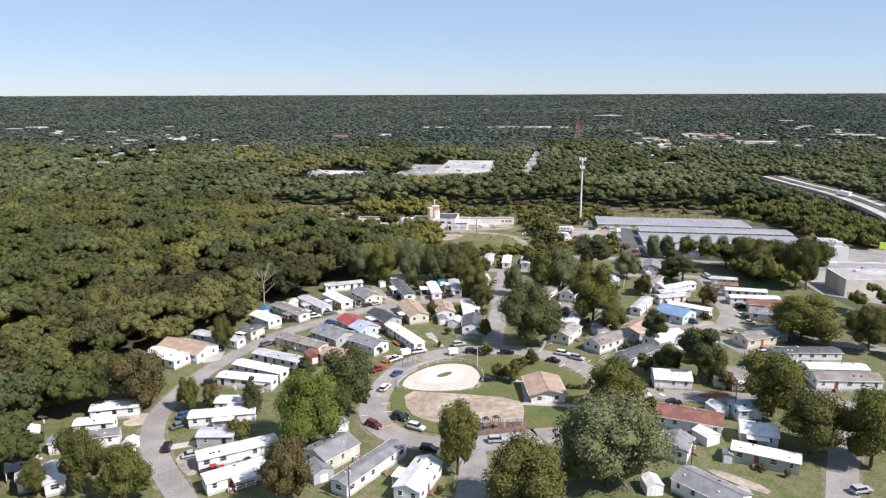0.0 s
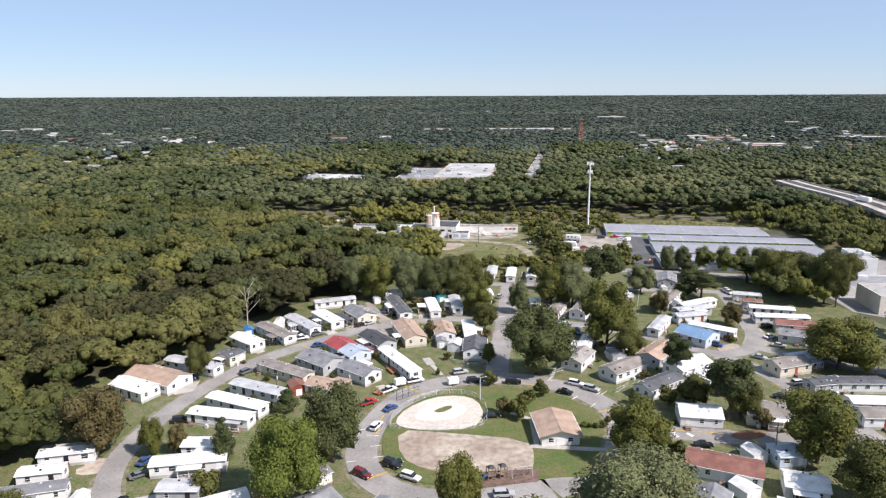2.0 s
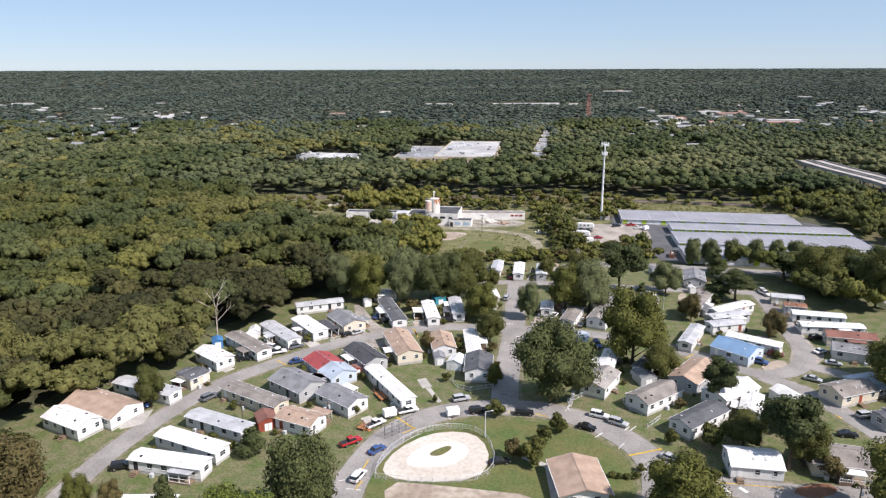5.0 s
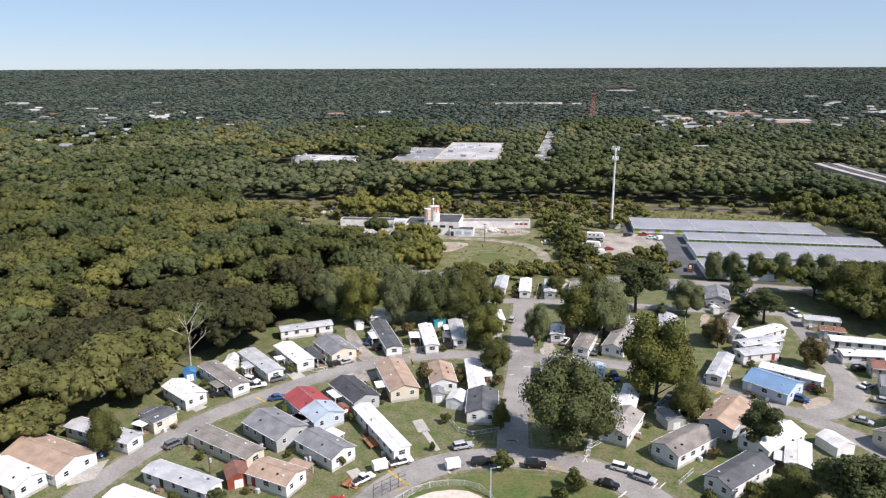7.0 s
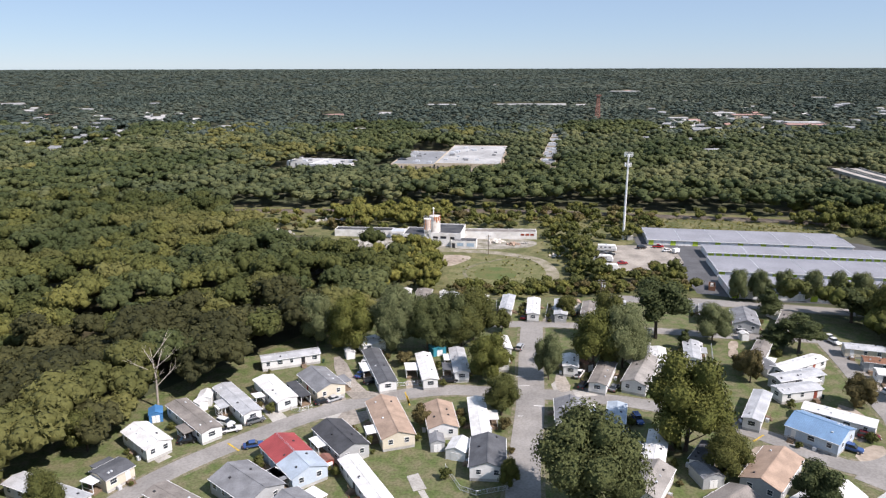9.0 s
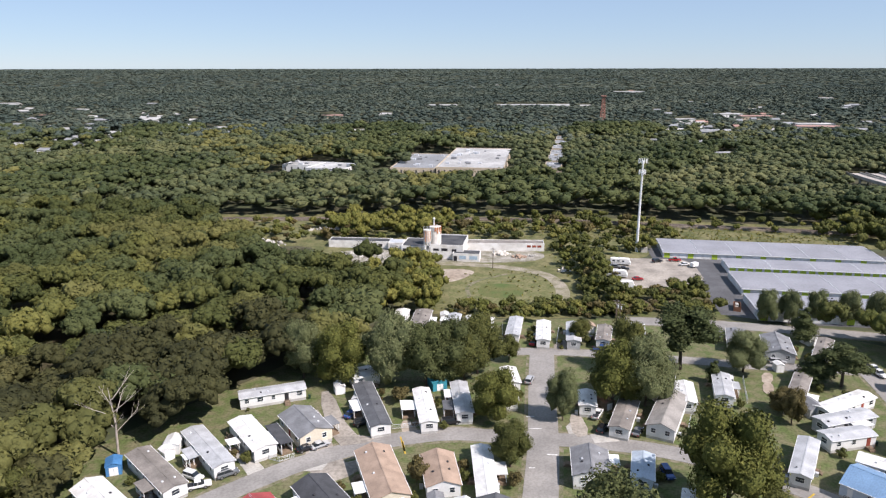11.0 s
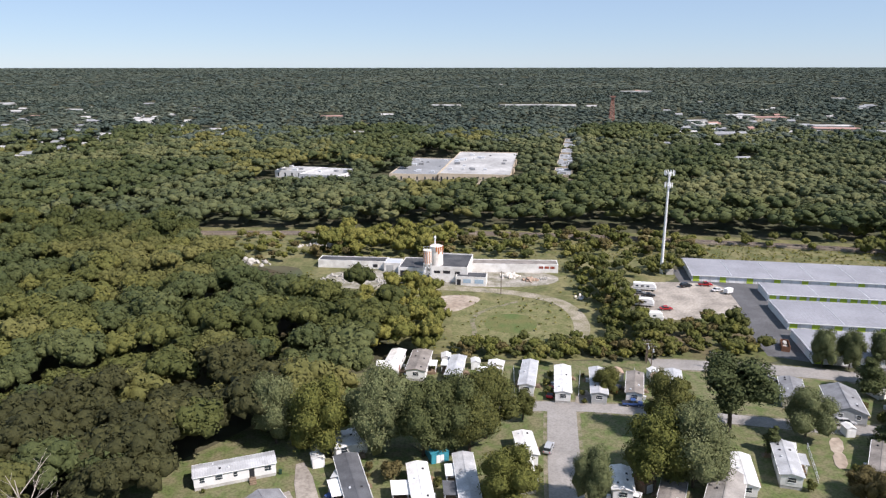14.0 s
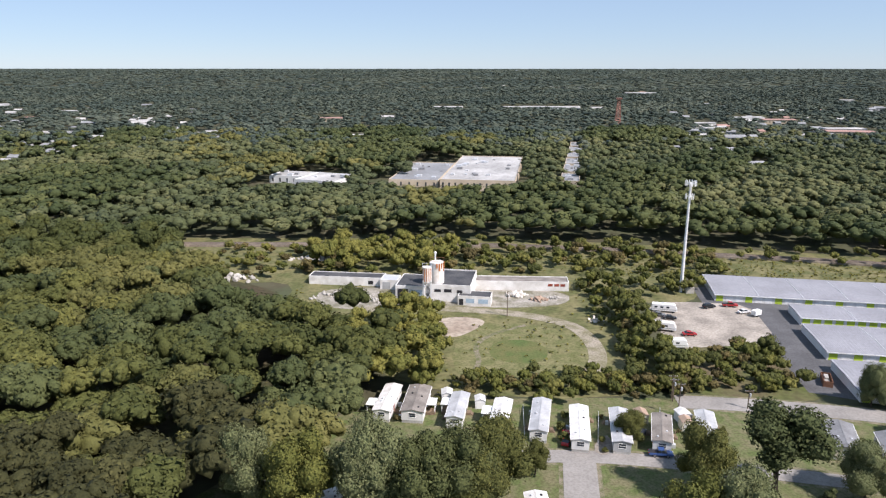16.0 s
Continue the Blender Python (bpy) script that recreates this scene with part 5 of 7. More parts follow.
def camper(x, y, turn):
    t = thing("camper", pose(x, y, 0.07, 0, 0, turn), "white camper van parked on the gravel lot", "camper", "campers")
    bm = bmesh.new()
    prism(bm, [(-4.2, 0.6), (-4.2, 3.0), (3.0, 3.1), (3.9, 2.8), (3.9, 2.1), (4.4, 1.6), (4.4, 0.6)], -1.15, 1.15)
    bmesh.ops.bevel(bm, geom=list(bm.edges), offset=0.08, segments=1, affect="EDGES")
    part("body", bm, TRIM, t)
    part("stripe", boxes((-4.0, -1.17, 1.1, 4.0, 1.17, 1.35)), GREY_SIDING, t)
    for px in (-2.8, -0.8, 1.2):
        part("window", boxes((px - 0.5, -1.18, 1.7, px + 0.5, 1.18, 2.3)), PANE, t)
    part("roof_unit", boxes((-1.0, -0.4, 3.0, 0.0, 0.4, 3.35), bevel=0.05), GALV, t)
    for sx in (-2.4, 3.0):
        for sy in (-1.0, 1.0):
            w = part_of("wheel", shared(("tyre", 0.38), lambda: wheel_bm(0.38)), RUBBER, t)
            w.location = (sx, sy, 0.38)


car(5.5, 219.9, 18, "suv", "silver", "parked by the homes")
car(-15.6, 206.9, 43, "pickup", "white", "parked by the homes")
car(-8.1, 213.5, 24, "pickup", "white", "parked by the homes")
car(9.6, 213.4, 11, "suv", "black", "parked by the homes")
car(21.1, 212.4, -5, "suv", "black", "parked by the homes")
car(39.5, 211.0, -27, "suv", "white", "parked by the homes")
car(43.3, 207.3, -35, "suv", "silver", "parked by the homes")
car(35.3, 205.4, -27, "sedan", "black", "parked by the homes")
car(-20.5, 198.7, 37, "pickup", "red", "parked by the homes")
car(-14.1, 195.5, 47, "sedan", "blue", "parked by the homes")
car(-17.0, 185.0, 68, "suv", "white", "parked by the homes")
car(-11.4, 167.3, 22, "sedan", "black", "parked by the homes")
car(51.0, 192.0, -46, "sedan", "silver", "parked by the homes")
car(63.9, 175.1, -4, "sedan", "black", "parked by the homes")
car(105.3, 211.0, 11, "suv", "silver", "parked by the homes")
car(95.8, 202.0, -9, "sedan", "black", "parked by the homes")
car(-18.0, 162.3, -36, "suv", "maroon", "parked by the homes")
car(-11.5, 166.5, -39, "suv", "black", "parked by the homes")
car(-7.0, 161.0, -29, "suv", "white", "parked by the homes")
car(-52.7, 140.8, 26, "pickup", "red", "parked by the homes")
car(-67.3, 151.4, 102, "suv", "black", "parked by the homes")
car(-68.5, 162.3, 39, "sedan", "grey", "parked by the homes")
car(-69.6, 168.3, 67, "sedan", "blue", "parked by the homes")
car(-68.9, 188.8, 19, "suv", "black", "parked by the homes")
car(-60.2, 147.9, 27, "sedan", "silver", "parked by the homes")
car(-77.9, 213.1, 18, "suv", "yellow", "parked by the homes")
car(-76.6, 216.7, -14, "sedan", "blue", "parked by the homes")
car(-74.3, 221.0, 9, "sedan", "grey", "parked by the homes")
car(-70.5, 229.5, 32, "suv", "maroon", "parked by the homes")
car(13.3, 154.2, 5, "suv", "silver", "parked by the homes")
car(90.1, 131.9, 13, "suv", "silver", "parked by the homes")
car(13.2, 190.7, 11, "sedan", "black", "parked by the homes")
car(-58.0, 245.3, 17, "sedan", "black", "parked by the homes")
car(-44.9, 254.4, 35, "suv", "grey", "parked by the homes")
car(-49.6, 250.0, 23, "pickup", "white", "parked by the homes")
car(-30.2, 264.6, 34, "sedan", "black", "parked by the homes")
car(-27.4, 265.9, 38, "sedan", "silver", "parked by the homes")
car(-18.7, 275.8, 19, "suv", "black", "parked by the homes")
car(-22.2, 280.3, 60, "sedan", "blue", "parked by the homes")
car(-42.3, 243.5, 20, "sedan", "blue", "parked by the homes")
car(24.1, 299.5, 71, "suv", "silver", "parked by the homes")
car(38.8, 280.6, 63, "pickup", "white", "parked by the homes")
car(38.7, 273.7, 58, "suv", "black", "parked by the homes")
car(46.7, 272.5, 58, "sedan", "grey", "parked by the homes")
car(97.5, 312.1, -6, "suv", "silver", "parked by the homes")
car(28.4, 328.5, 75, "sedan", "red", "parked by the homes")
car(74.9, 254.2, -14, "sedan", "silver", "parked by the homes")
car(100.1, 247.9, -24, "suv", "maroon", "parked by the homes")
car(93.1, 242.6, -38, "suv", "blue", "parked by the homes")
car(102.8, 231.3, -37, "sedan", "silver", "parked by the homes")
car(122.4, 307.3, -76, "pickup", "white", "parked by the homes")
car(122.2, 304.4, -76, "pickup", "white", "parked by the homes")
car(28.2, 325.9, 71, "sedan", "red", "parked by the homes")
car(46.1, 329.0, 64, "suv", "black", "parked by the homes")
car(48.4, 320.8, -6, "pickup", "blue", "parked by the homes")
car(101.5, 419.4, -6, "pickup", "red", "on the pale gravel lot")
car(93.4, 417.9, 18, "suv", "black", "on the pale gravel lot")
car(71.6, 398.8, 1, "suv", "red", "on the pale gravel lot")
car(73.1, 409.4, -19, "sedan", "grey", "on the pale gravel lot")
car(76.0, 406.4, -14, "sedan", "black", "on the pale gravel lot")
car(103.8, 412.8, 18, "sedan", "white", "on the pale gravel lot")
car(78.0, 391.9, 1, "sedan", "red", "parked by the homes")
car(-51.8, 253.3, -25, "suv", "white", "parked by the homes")
car(2.4, 276.6, 13, "suv", "black", "parked by the homes")
car(48.4, 255.4, -85, "suv", "blue", "parked by the homes")
car(79.2, 300.3, 67, "suv", "white", "parked by the homes")
car(119.2, 270.2, 10, "suv", "white", "parked by the homes")
car(119.0, 260.8, 8, "suv", "black", "parked by the homes")
car(114.8, 250.2, 26, "sedan", "white", "parked by the homes")
car(114.0, 241.6, -25, "sedan", "silver", "parked by the homes")
car(-60.5, 220.8, 51, "suv", "grey", "parked by the homes")
car(-3.4, 149.9, -18, "suv", "black", "parked by the homes")
car(104.4, 161.2, 21, "suv", "grey", "parked by the homes")
trailer_box(-12.5, 211.3, 24)
trailer_box(3.2, 211.8, 16)
trailer_box(106.9, 410.0, 30)
camper(76.1, 413.9, -13)
camper(70.4, 396.3, -16)
camper(69.5, 381.8, -3)

# ---- sheds, poles, signs of use ----
SHED_COLOURS = {"white": VINYL, "grey": GREY_SIDING, "red": RED_WOOD, "teal": mat("teal_plastic", (0.05, 0.30, 0.38), 0.6, var=0.2), "blue": mat("blue_tarp", (0.07, 0.22, 0.45), 0.6, var=0.2), "tan": CREAM, "brown": WOOD}


def shed(x, y, turn, w, d, h, colour):
    t = thing("shed", pose(x, y, 0, 0, 0, turn), f"small {colour} garden shed with a gable roof", "shed", "garden sheds")
    bm = bmesh.new()
    prism(bm, [(-w / 2, -0.1), (w / 2, -0.1), (w / 2, h), (0, h + w * 0.2), (-w / 2, h)], -d / 2, d / 2)
    part("wall", bm, SHED_COLOURS[colour], t)
    bm = bmesh.new()
    k = 0.4
    prism(bm, [(-w / 2 - 0.15, h - 0.04), (0, h + w * 0.2 + 0.02), (w / 2 + 0.15, h - 0.04), (w / 2 + 0.15, h + 0.06), (0, h + w * 0.2 + 0.12), (-w / 2 - 0.15, h + 0.06)], -d / 2 - 0.12, d / 2 + 0.12)
    part("roof", bm, {"white": ROOF["wh"][0], "grey": ROOF["gr"][0], "red": ROOF["rr"][0], "tan": ROOF["tan"][0], "brown": ROOF["rb"][0]}.get(colour, SHED_COLOURS[colour]), t)
    for sx in (-0.45, 0.45):
        part("door", boxes((sx - 0.42, -d / 2 - 0.05, 0.05, sx + 0.42, -d / 2 + 0.02, min(h - 0.1, 1.95))), TRIM, t)


def pole(x, y, height, arm=False, wood=True):
    t = thing("utility_pole" if wood else "light_pole", pose(x, y, 0), "weathered wooden utility pole with cross-arm" if wood else "grey metal street light pole", "pole", "poles")
    bm = bmesh.new()
    cyl(bm, (0, 0, -0.3), (0, 0, height), 0.17, 0.11, 8)
    part("shaft", bm, POLE_WOOD if wood else GALV, t)
    if wood:
        part("cross_arm", boxes((-1.1, -0.07, height - 0.7, 1.1, 0.07, height - 0.55)), POLE_WOOD, t)
        for sx in (-1.0, -0.5, 0.5, 1.0):
            bm = bmesh.new()
            cyl(bm, (sx, 0, height - 0.56), (sx, 0, height - 0.3), 0.06, 0.04, 6)
            part("insulator", bm, GALV, t)
        bm = bmesh.new()
        cyl(bm, (0.3, 0, height - 2.2), (0.3, 0, height - 1.3), 0.25, 0.25, 10)
        part("transformer", bm, GALV, t)
    else:
        bm = bmesh.new()
        cyl(bm, (0, 0, height - 0.1), (1.4, 0, height + 0.25), 0.06, 0.05, 6)
        a = part("arm", bm, GALV, t)
        part("lamp_head", boxes((1.2, -0.14, height + 0.18, 1.9, 0.14, height + 0.32), bevel=0.04), GALV, a)


shed(-27.2, 293.2, 20, 2.6, 3.0, 2.2, "white")
shed(116.6, 320.6, 15, 3.2, 3.6, 2.3, "white")
shed(88.3, 332.5, 12, 2.8, 3.2, 2.3, "grey")
shed(-60.3, 264.4, 9, 3.3, 3.9, 2.3, "white")
shed(-0.4, 243.6, 7, 3.2, 3.9, 2.3, "grey")
shed(-24.2, 235.5, 34, 2.4, 2.8, 2.2, "red")
shed(-42.2, 207.3, 26, 4.5, 5.4, 2.5, "red")
shed(-20.6, 286.4, -10, 3.6, 4.3, 2.4, "white")
shed(-1.2, 296.5, 20, 4.0, 4.8, 2.4, "teal")
shed(-69.8, 256.1, 22, 3.1, 3.8, 2.3, "blue")
shed(0.3, 346.5, 1, 2.7, 3.3, 2.3, "white")
shed(8.8, 343.2, 1, 2.5, 3.0, 2.2, "white")
shed(48.0, 336.5, 1, 2.8, 3.4, 2.3, "tan")
shed(57.8, 333.2, 1, 2.5, 3.0, 2.3, "tan")
shed(114.3, 327.2, 15, 3.3, 3.9, 2.3, "white")
shed(92.5, 283.1, 11, 4.9, 5.9, 2.5, "grey")
shed(41.9, 285.5, 25, 3.0, 3.6, 2.3, "brown")
shed(66.6, 145.2, -19, 2.2, 2.6, 2.2, "grey")
shed(73.5, 169.4, 15, 3.9, 4.7, 2.4, "white")
shed(65.0, 154.6, 25, 4.2, 5.0, 2.4, "white")
shed(-28.2, 139.2, 33, 4.8, 5.7, 2.5, "grey")
shed(56.2, 231.0, 11, 4.7, 5.6, 2.5, "grey")
shed(58.3, 336.7, 13, 2.9, 3.4, 2.3, "white")
shed(-60.6, 265.2, 6, 3.1, 3.7, 2.3, "white")
shed(-60.5, 261.2, 50, 2.3, 2.8, 2.2, "white")
shed(89.5, 219.6, 18, 5.0, 6.0, 2.5, "white")
shed(-103.4, 156.5, 27, 3.9, 4.7, 2.4, "white")
shed(-76.3, 151.6, -0, 2.9, 3.5, 2.3, "white")
shed(45.2, 133.2, 4, 3.6, 4.3, 2.4, "white")
shed(95.7, 307.5, 1, 2.2, 2.6, 2.2, "white")
shed(4.6, 240.7, -18, 4.5, 5.4, 2.4, "white")
shed(56.1, 290.3, 21, 2.8, 3.3, 2.3, "tan")


def dead_tree(x, y, height):
    """A bare grey tree: trunk, limbs and twigs, no leaves."""
    t = thing("dead_tree", pose(x, y, 0, 0, 0, 40), "bare pale grey dead tree at the wood's edge", "tree")
    r = random.Random(5)
    bm = bmesh.new()
    cyl(bm, (0, 0, -0.3), (0.3, 0, height * 0.5), 0.32, 0.22, 8)
    cyl(bm, (0.3, 0, height * 0.48), (-0.2, 0.3, height), 0.22, 0.05, 7)
    part("trunk", bm, DEAD, t)
    for i in range(9):
        z = height * (0.35 + 0.06 * i)
        a = i * 2.4
        l = height * r.uniform(0.2, 0.36)
        end = Vector((0.2 + l * math.cos(a), l * math.sin(a), z + l * 0.8))
        bm = bmesh.new()
        cyl(bm, (0.2, 0.05, z), end, 0.11, 0.05, 5)
        for k in range(4):
            e2 = end + Vector((r.uniform(-1, 1), r.uniform(-1, 1), r.uniform(0.2, 1.2))) * l * 0.35
            cyl(bm, end.lerp(Vector((0.2, 0.05, z)), k * 0.15), e2, 0.04, 0.015, 4)
        part("limb", bm, DEAD, t)


DEAD = mat("dead_grey_wood", (0.42, 0.37, 0.32), 0.9, var=0.25, scale=0.5)
dead_tree(-71.8, 262.0, 16.5)

patch("parking_pad", [(-34.3, 281.6), (-30.2, 284.1), (-22.1, 259.2), (-16.1, 261.7), (-17.0, 255.7), (-27.0, 249.8)], GRAVEL, 0.072, "pale gravel parking pad between homes", soft=1)
patch("parking_pad", [(-68.1, 241.8), (-61.4, 236.9), (-59.4, 239.4), (-65.8, 243.5)], CONCRETE, 0.076, "pale concrete slab between homes", soft=0)
patch("parking_pad", [(-43.6, 258.5), (-39.1, 255.0), (-37.4, 256.8), (-41.4, 261.0)], CONCRETE, 0.080, "pale concrete slab between homes", soft=0)
patch("parking_pad", [(-6.6, 232.2), (-4.2, 233.3), (-2.2, 227.8), (-4.9, 226.9)], CONCRETE, 0.084, "pale concrete slab between homes", soft=0)
patch("parking_pad", [(-4.0, 226.9), (-2.7, 227.4), (0.4, 219.4), (-0.6, 218.7)], CONCRETE, 0.088, "pale concrete slab between homes", soft=0)
patch("soil_patch", [(92.8, 241.9), (101.6, 246.0), (100.7, 239.9), (92.5, 236.0)], DIRT, 0.092, "bare sandy soil patch between homes", soft=1)
patch("parking_pad", [(30.2, 275.6), (34.5, 281.4), (34.7, 271.4), (30.6, 270.0)], CONCRETE, 0.096, "pale concrete slab between homes", soft=0)
patch("parking_pad", [(35.3, 225.2), (36.2, 225.2), (33.7, 216.6), (32.6, 216.6)], CONCRETE, 0.100, "pale concrete slab between homes", soft=0)
patch("parking_pad", [(31.9, 281.7), (34.7, 282.6), (35.6, 271.9), (31.2, 270.3)], GRAVEL, 0.104, "pale gravel parking pad between homes", soft=1)
patch("parking_pad", [(-81.0, 210.3), (-73.1, 215.4), (-72.5, 207.8), (-77.0, 205.4)], CONCRETE, 0.108, "pale concrete slab between homes", soft=0)
patch("parking_pad", [(-65.1, 148.9), (-58.0, 149.7), (-56.0, 140.1), (-59.0, 139.4)], GRAVEL, 0.112, "pale gravel parking pad between homes", soft=1)
patch("parking_pad", [(48.2, 215.7), (54.3, 222.5), (56.1, 218.1), (50.4, 212.2)], CONCRETE, 0.116, "pale concrete slab between homes", soft=0)
patch("soil_patch", [(100.8, 265.7), (106.3, 260.3), (103.5, 248.5), (94.9, 245.3)], DIRT, 0.120, "bare sandy soil patch between homes", soft=1)
patch("parking_pad", [(-19.7, 210.6), (-17.5, 212.0), (-15.5, 209.2), (-17.6, 207.2)], CONCRETE, 0.124, "pale concrete slab between homes", soft=0)
patch("parking_pad", [(-32.8, 292.6), (-29.5, 294.2), (-21.2, 271.6), (-14.8, 270.2), (-16.8, 267.7), (-24.6, 266.0)], GRAVEL, 0.128, "pale gravel parking pad between homes", soft=1)
patch("parking_pad", [(35.2, 271.9), (41.0, 273.5), (41.6, 269.0), (35.7, 268.1)], CONCRETE, 0.132, "pale concrete slab between homes", soft=0)
patch("parking_pad", [(33.4, 323.1), (38.1, 330.8), (39.3, 324.6), (35.9, 320.2)], GRAVEL, 0.136, "pale gravel parking pad between homes", soft=1)
patch("parking_pad", [(52.4, 218.8), (56.4, 220.4), (57.1, 216.5), (52.9, 215.0)], CONCRETE, 0.140, "pale concrete slab between homes", soft=0)
patch("lawn_patch", [(59.5, 212.8), (62.0, 217.3), (64.8, 215.8), (61.4, 211.4)], LAWN, 0.034, "green lawn patch between homes", soft=1)
patch("lawn_patch", [(91.5, 279.0), (95.4, 279.8), (93.1, 274.1), (88.9, 272.5)], LAWN, 0.034, "green lawn patch between homes", soft=1)
patch("soil_patch", [(87.8, 299.6), (90.7, 299.6), (88.3, 293.4), (85.3, 293.0)], DIRT, 0.152, "bare sandy soil patch between homes", soft=1)
patch("soil_patch", [(71.5, 180.8), (80.8, 184.0), (82.5, 180.4), (75.2, 177.7)], ROOF["rb"][0], 0.156, "red soil patch by the road between homes", soft=1)
patch("parking_pad", [(60.9, 133.6), (66.3, 135.0), (66.7, 132.2), (61.1, 130.2)], CONCRETE, 0.160, "pale concrete slab between homes", soft=0)
patch("lawn_patch", [(-84.8, 184.8), (-81.5, 187.2), (-79.1, 192.4), (-77.6, 179.9)], LAWN, 0.034, "green lawn patch between homes", soft=1)
patch("soil_patch", [(-85.0, 166.7), (-77.6, 169.8), (-76.4, 164.6), (-83.2, 162.7)], DIRT, 0.072, "bare sandy soil patch between homes", soft=1)

pole(10.7, 201.6, 6.8, wood=False)
pole(77.5, 167.6, 10.3)
pole(-19.9, 128.6, 9.0)
pole(-90.3, 228.3, 6.0)
pole(58.1, 339.6, 8.9)
pole(76.8, 343.2, 5.5)
pole(58.9, 346.7, 6.7)
pole(-48.7, 209.9, 5.0)
pole(-27.6, 210.6, 5.0)
pole(57.2, 142.5, 6.8)
pole(-101.6, 159.0, 5.4)
pole(168.4, 330.7, 5.1)
pole(105.9, 166.4, 5.0)
pole(20.4, 408.6, 9.1)
pole(58.9, 347.8, 7.2)
pole(-34.9, 303.0, 5.0)


def bar(x, y, turn, length, width, material, z=0.135, name="road_marking", words="painted road marking on asphalt"):
    ob = part_of(name, shared(("bar", round(length, 1), round(width, 2), material.name), lambda: boxes((-length / 2, -width / 2, -0.06, length / 2, width / 2, 0.0))), material)
    ob.matrix_basis = pose(x, y, z, 0, 0, turn)
    return tagged(ob, words, "road marking", kind="structure")


bar(-8.3, 208.2, -50, 7.3, .45, PAINT_YELLOW)
bar(-46.9, 243.4, -42, 4.7, .4, PAINT_YELLOW)
bar(-8.6, 267.4, -77, 6.5, .4, PAINT_YELLOW)
bar(46.5, 195.2, 19, 8.7, .5, PAINT_YELLOW)
bar(46.0, 183.1, -92, 5.2, .5, PAINT_YELLOW)
bar(77.3, 178.7, -78, 4.8, .5, PAINT_YELLOW)
bar(-14.5, 162.7, 36, 5.0, .5, PAINT_YELLOW)
bar(19.2, 213.5, -8, 4.3, .4, PAINT_YELLOW)
bar(25.3, 212.1, -25, 3.4, .4, PAINT_YELLOW)
bar(-7.2, 204.7, 38, 3.8, .3, PAINT_YELLOW)
bar(50.9, 192.6, -58, 4.8, .25, PAINT_YELLOW)
bar(53.3, 188.6, -60, 4.7, .25, PAINT_YELLOW)
bar(56.3, 185.3, -35, 4.4, .25, PAINT_YELLOW)
bar(60.8, 183.2, -10, 5.8, .25, PAINT_YELLOW)
bar(67.4, 182.2, -8, 7.5, .25, PAINT_YELLOW)
bar(45.5, 184.6, -92, 7.5, .25, PAINT_YELLOW)
bar(-16.7, 182.6, 70, 3.5, .3, PAINT_YELLOW)
bar(-16.2, 189.9, 76, 4.6, .3, PAINT_YELLOW)
bar(59.0, 181.1, -82, 2.6, .9, PAINT_WHITE)
bar(62.6, 181.0, -59, 2.0, .9, PAINT_WHITE)
bar(-17.6, 181.2, -9, 3.1, .18, PAINT_WHITE)
bar(-16.1, 176.0, 15, 2.9, .18, PAINT_WHITE)
bar(-15.0, 170.8, 13, 2.4, .18, PAINT_WHITE)
bar(-21.3, 168.7, 12, 2.0, .18, PAINT_WHITE)
bar(-20.3, 184.4, 12, 1.6, .18, PAINT_WHITE)
bar(32.7, 215.6, -87, 2.7, .18, PAINT_WHITE)
bar(37.0, 212.1, 48, 1.9, .18, PAINT_WHITE)
bar(37.8, 202.7, 45, 2.5, .18, PAINT_WHITE)
bar(32.5, 215.7, 61, 3.4, .18, PAINT_WHITE)
bar(45.0, 205.6, 48, 2.6, .18, PAINT_WHITE)
bar(37.5, 202.6, 45, 2.9, .18, PAINT_WHITE)
bar(41.7, 197.8, 50, 3.0, .18, PAINT_WHITE)
bar(46.5, 205.7, 47, 2.9, .18, PAINT_WHITE)
bar(44.9, 187.8, 21, 1.9, .18, PAINT_WHITE)
bar(71.8, 173.9, -84, 1.5, .18, PAINT_WHITE)
bar(2.2, 210.6, -53, 1.7, .18, PAINT_WHITE)
bar(6.9, 212.8, -67, 1.6, .18, PAINT_WHITE)
bar(16.7, 223.2, -0, 2.7, .35, PAINT_WHITE)
bar(22.2, 280.4, 1, 2.0, .25, PAINT_WHITE)
bar(22.8, 274.5, 1, 2.8, .25, PAINT_WHITE)
bar(20.1, 258.0, 1, 1.3, .25, PAINT_WHITE)
bar(16.8, 223.2, 0, 3.5, .3, PAINT_WHITE)
bar(25.2, 263.2, -6, 2.3, .3, PAINT_WHITE)
bar(74.6, 247.9, 38, 4.6, .35, PAINT_YELLOW)
bar(-8.2, 265.9, -80, 5.1, .4, PAINT_YELLOW)
bar(98.8, 211.1, -71, 1.9, .4, PAINT_YELLOW)

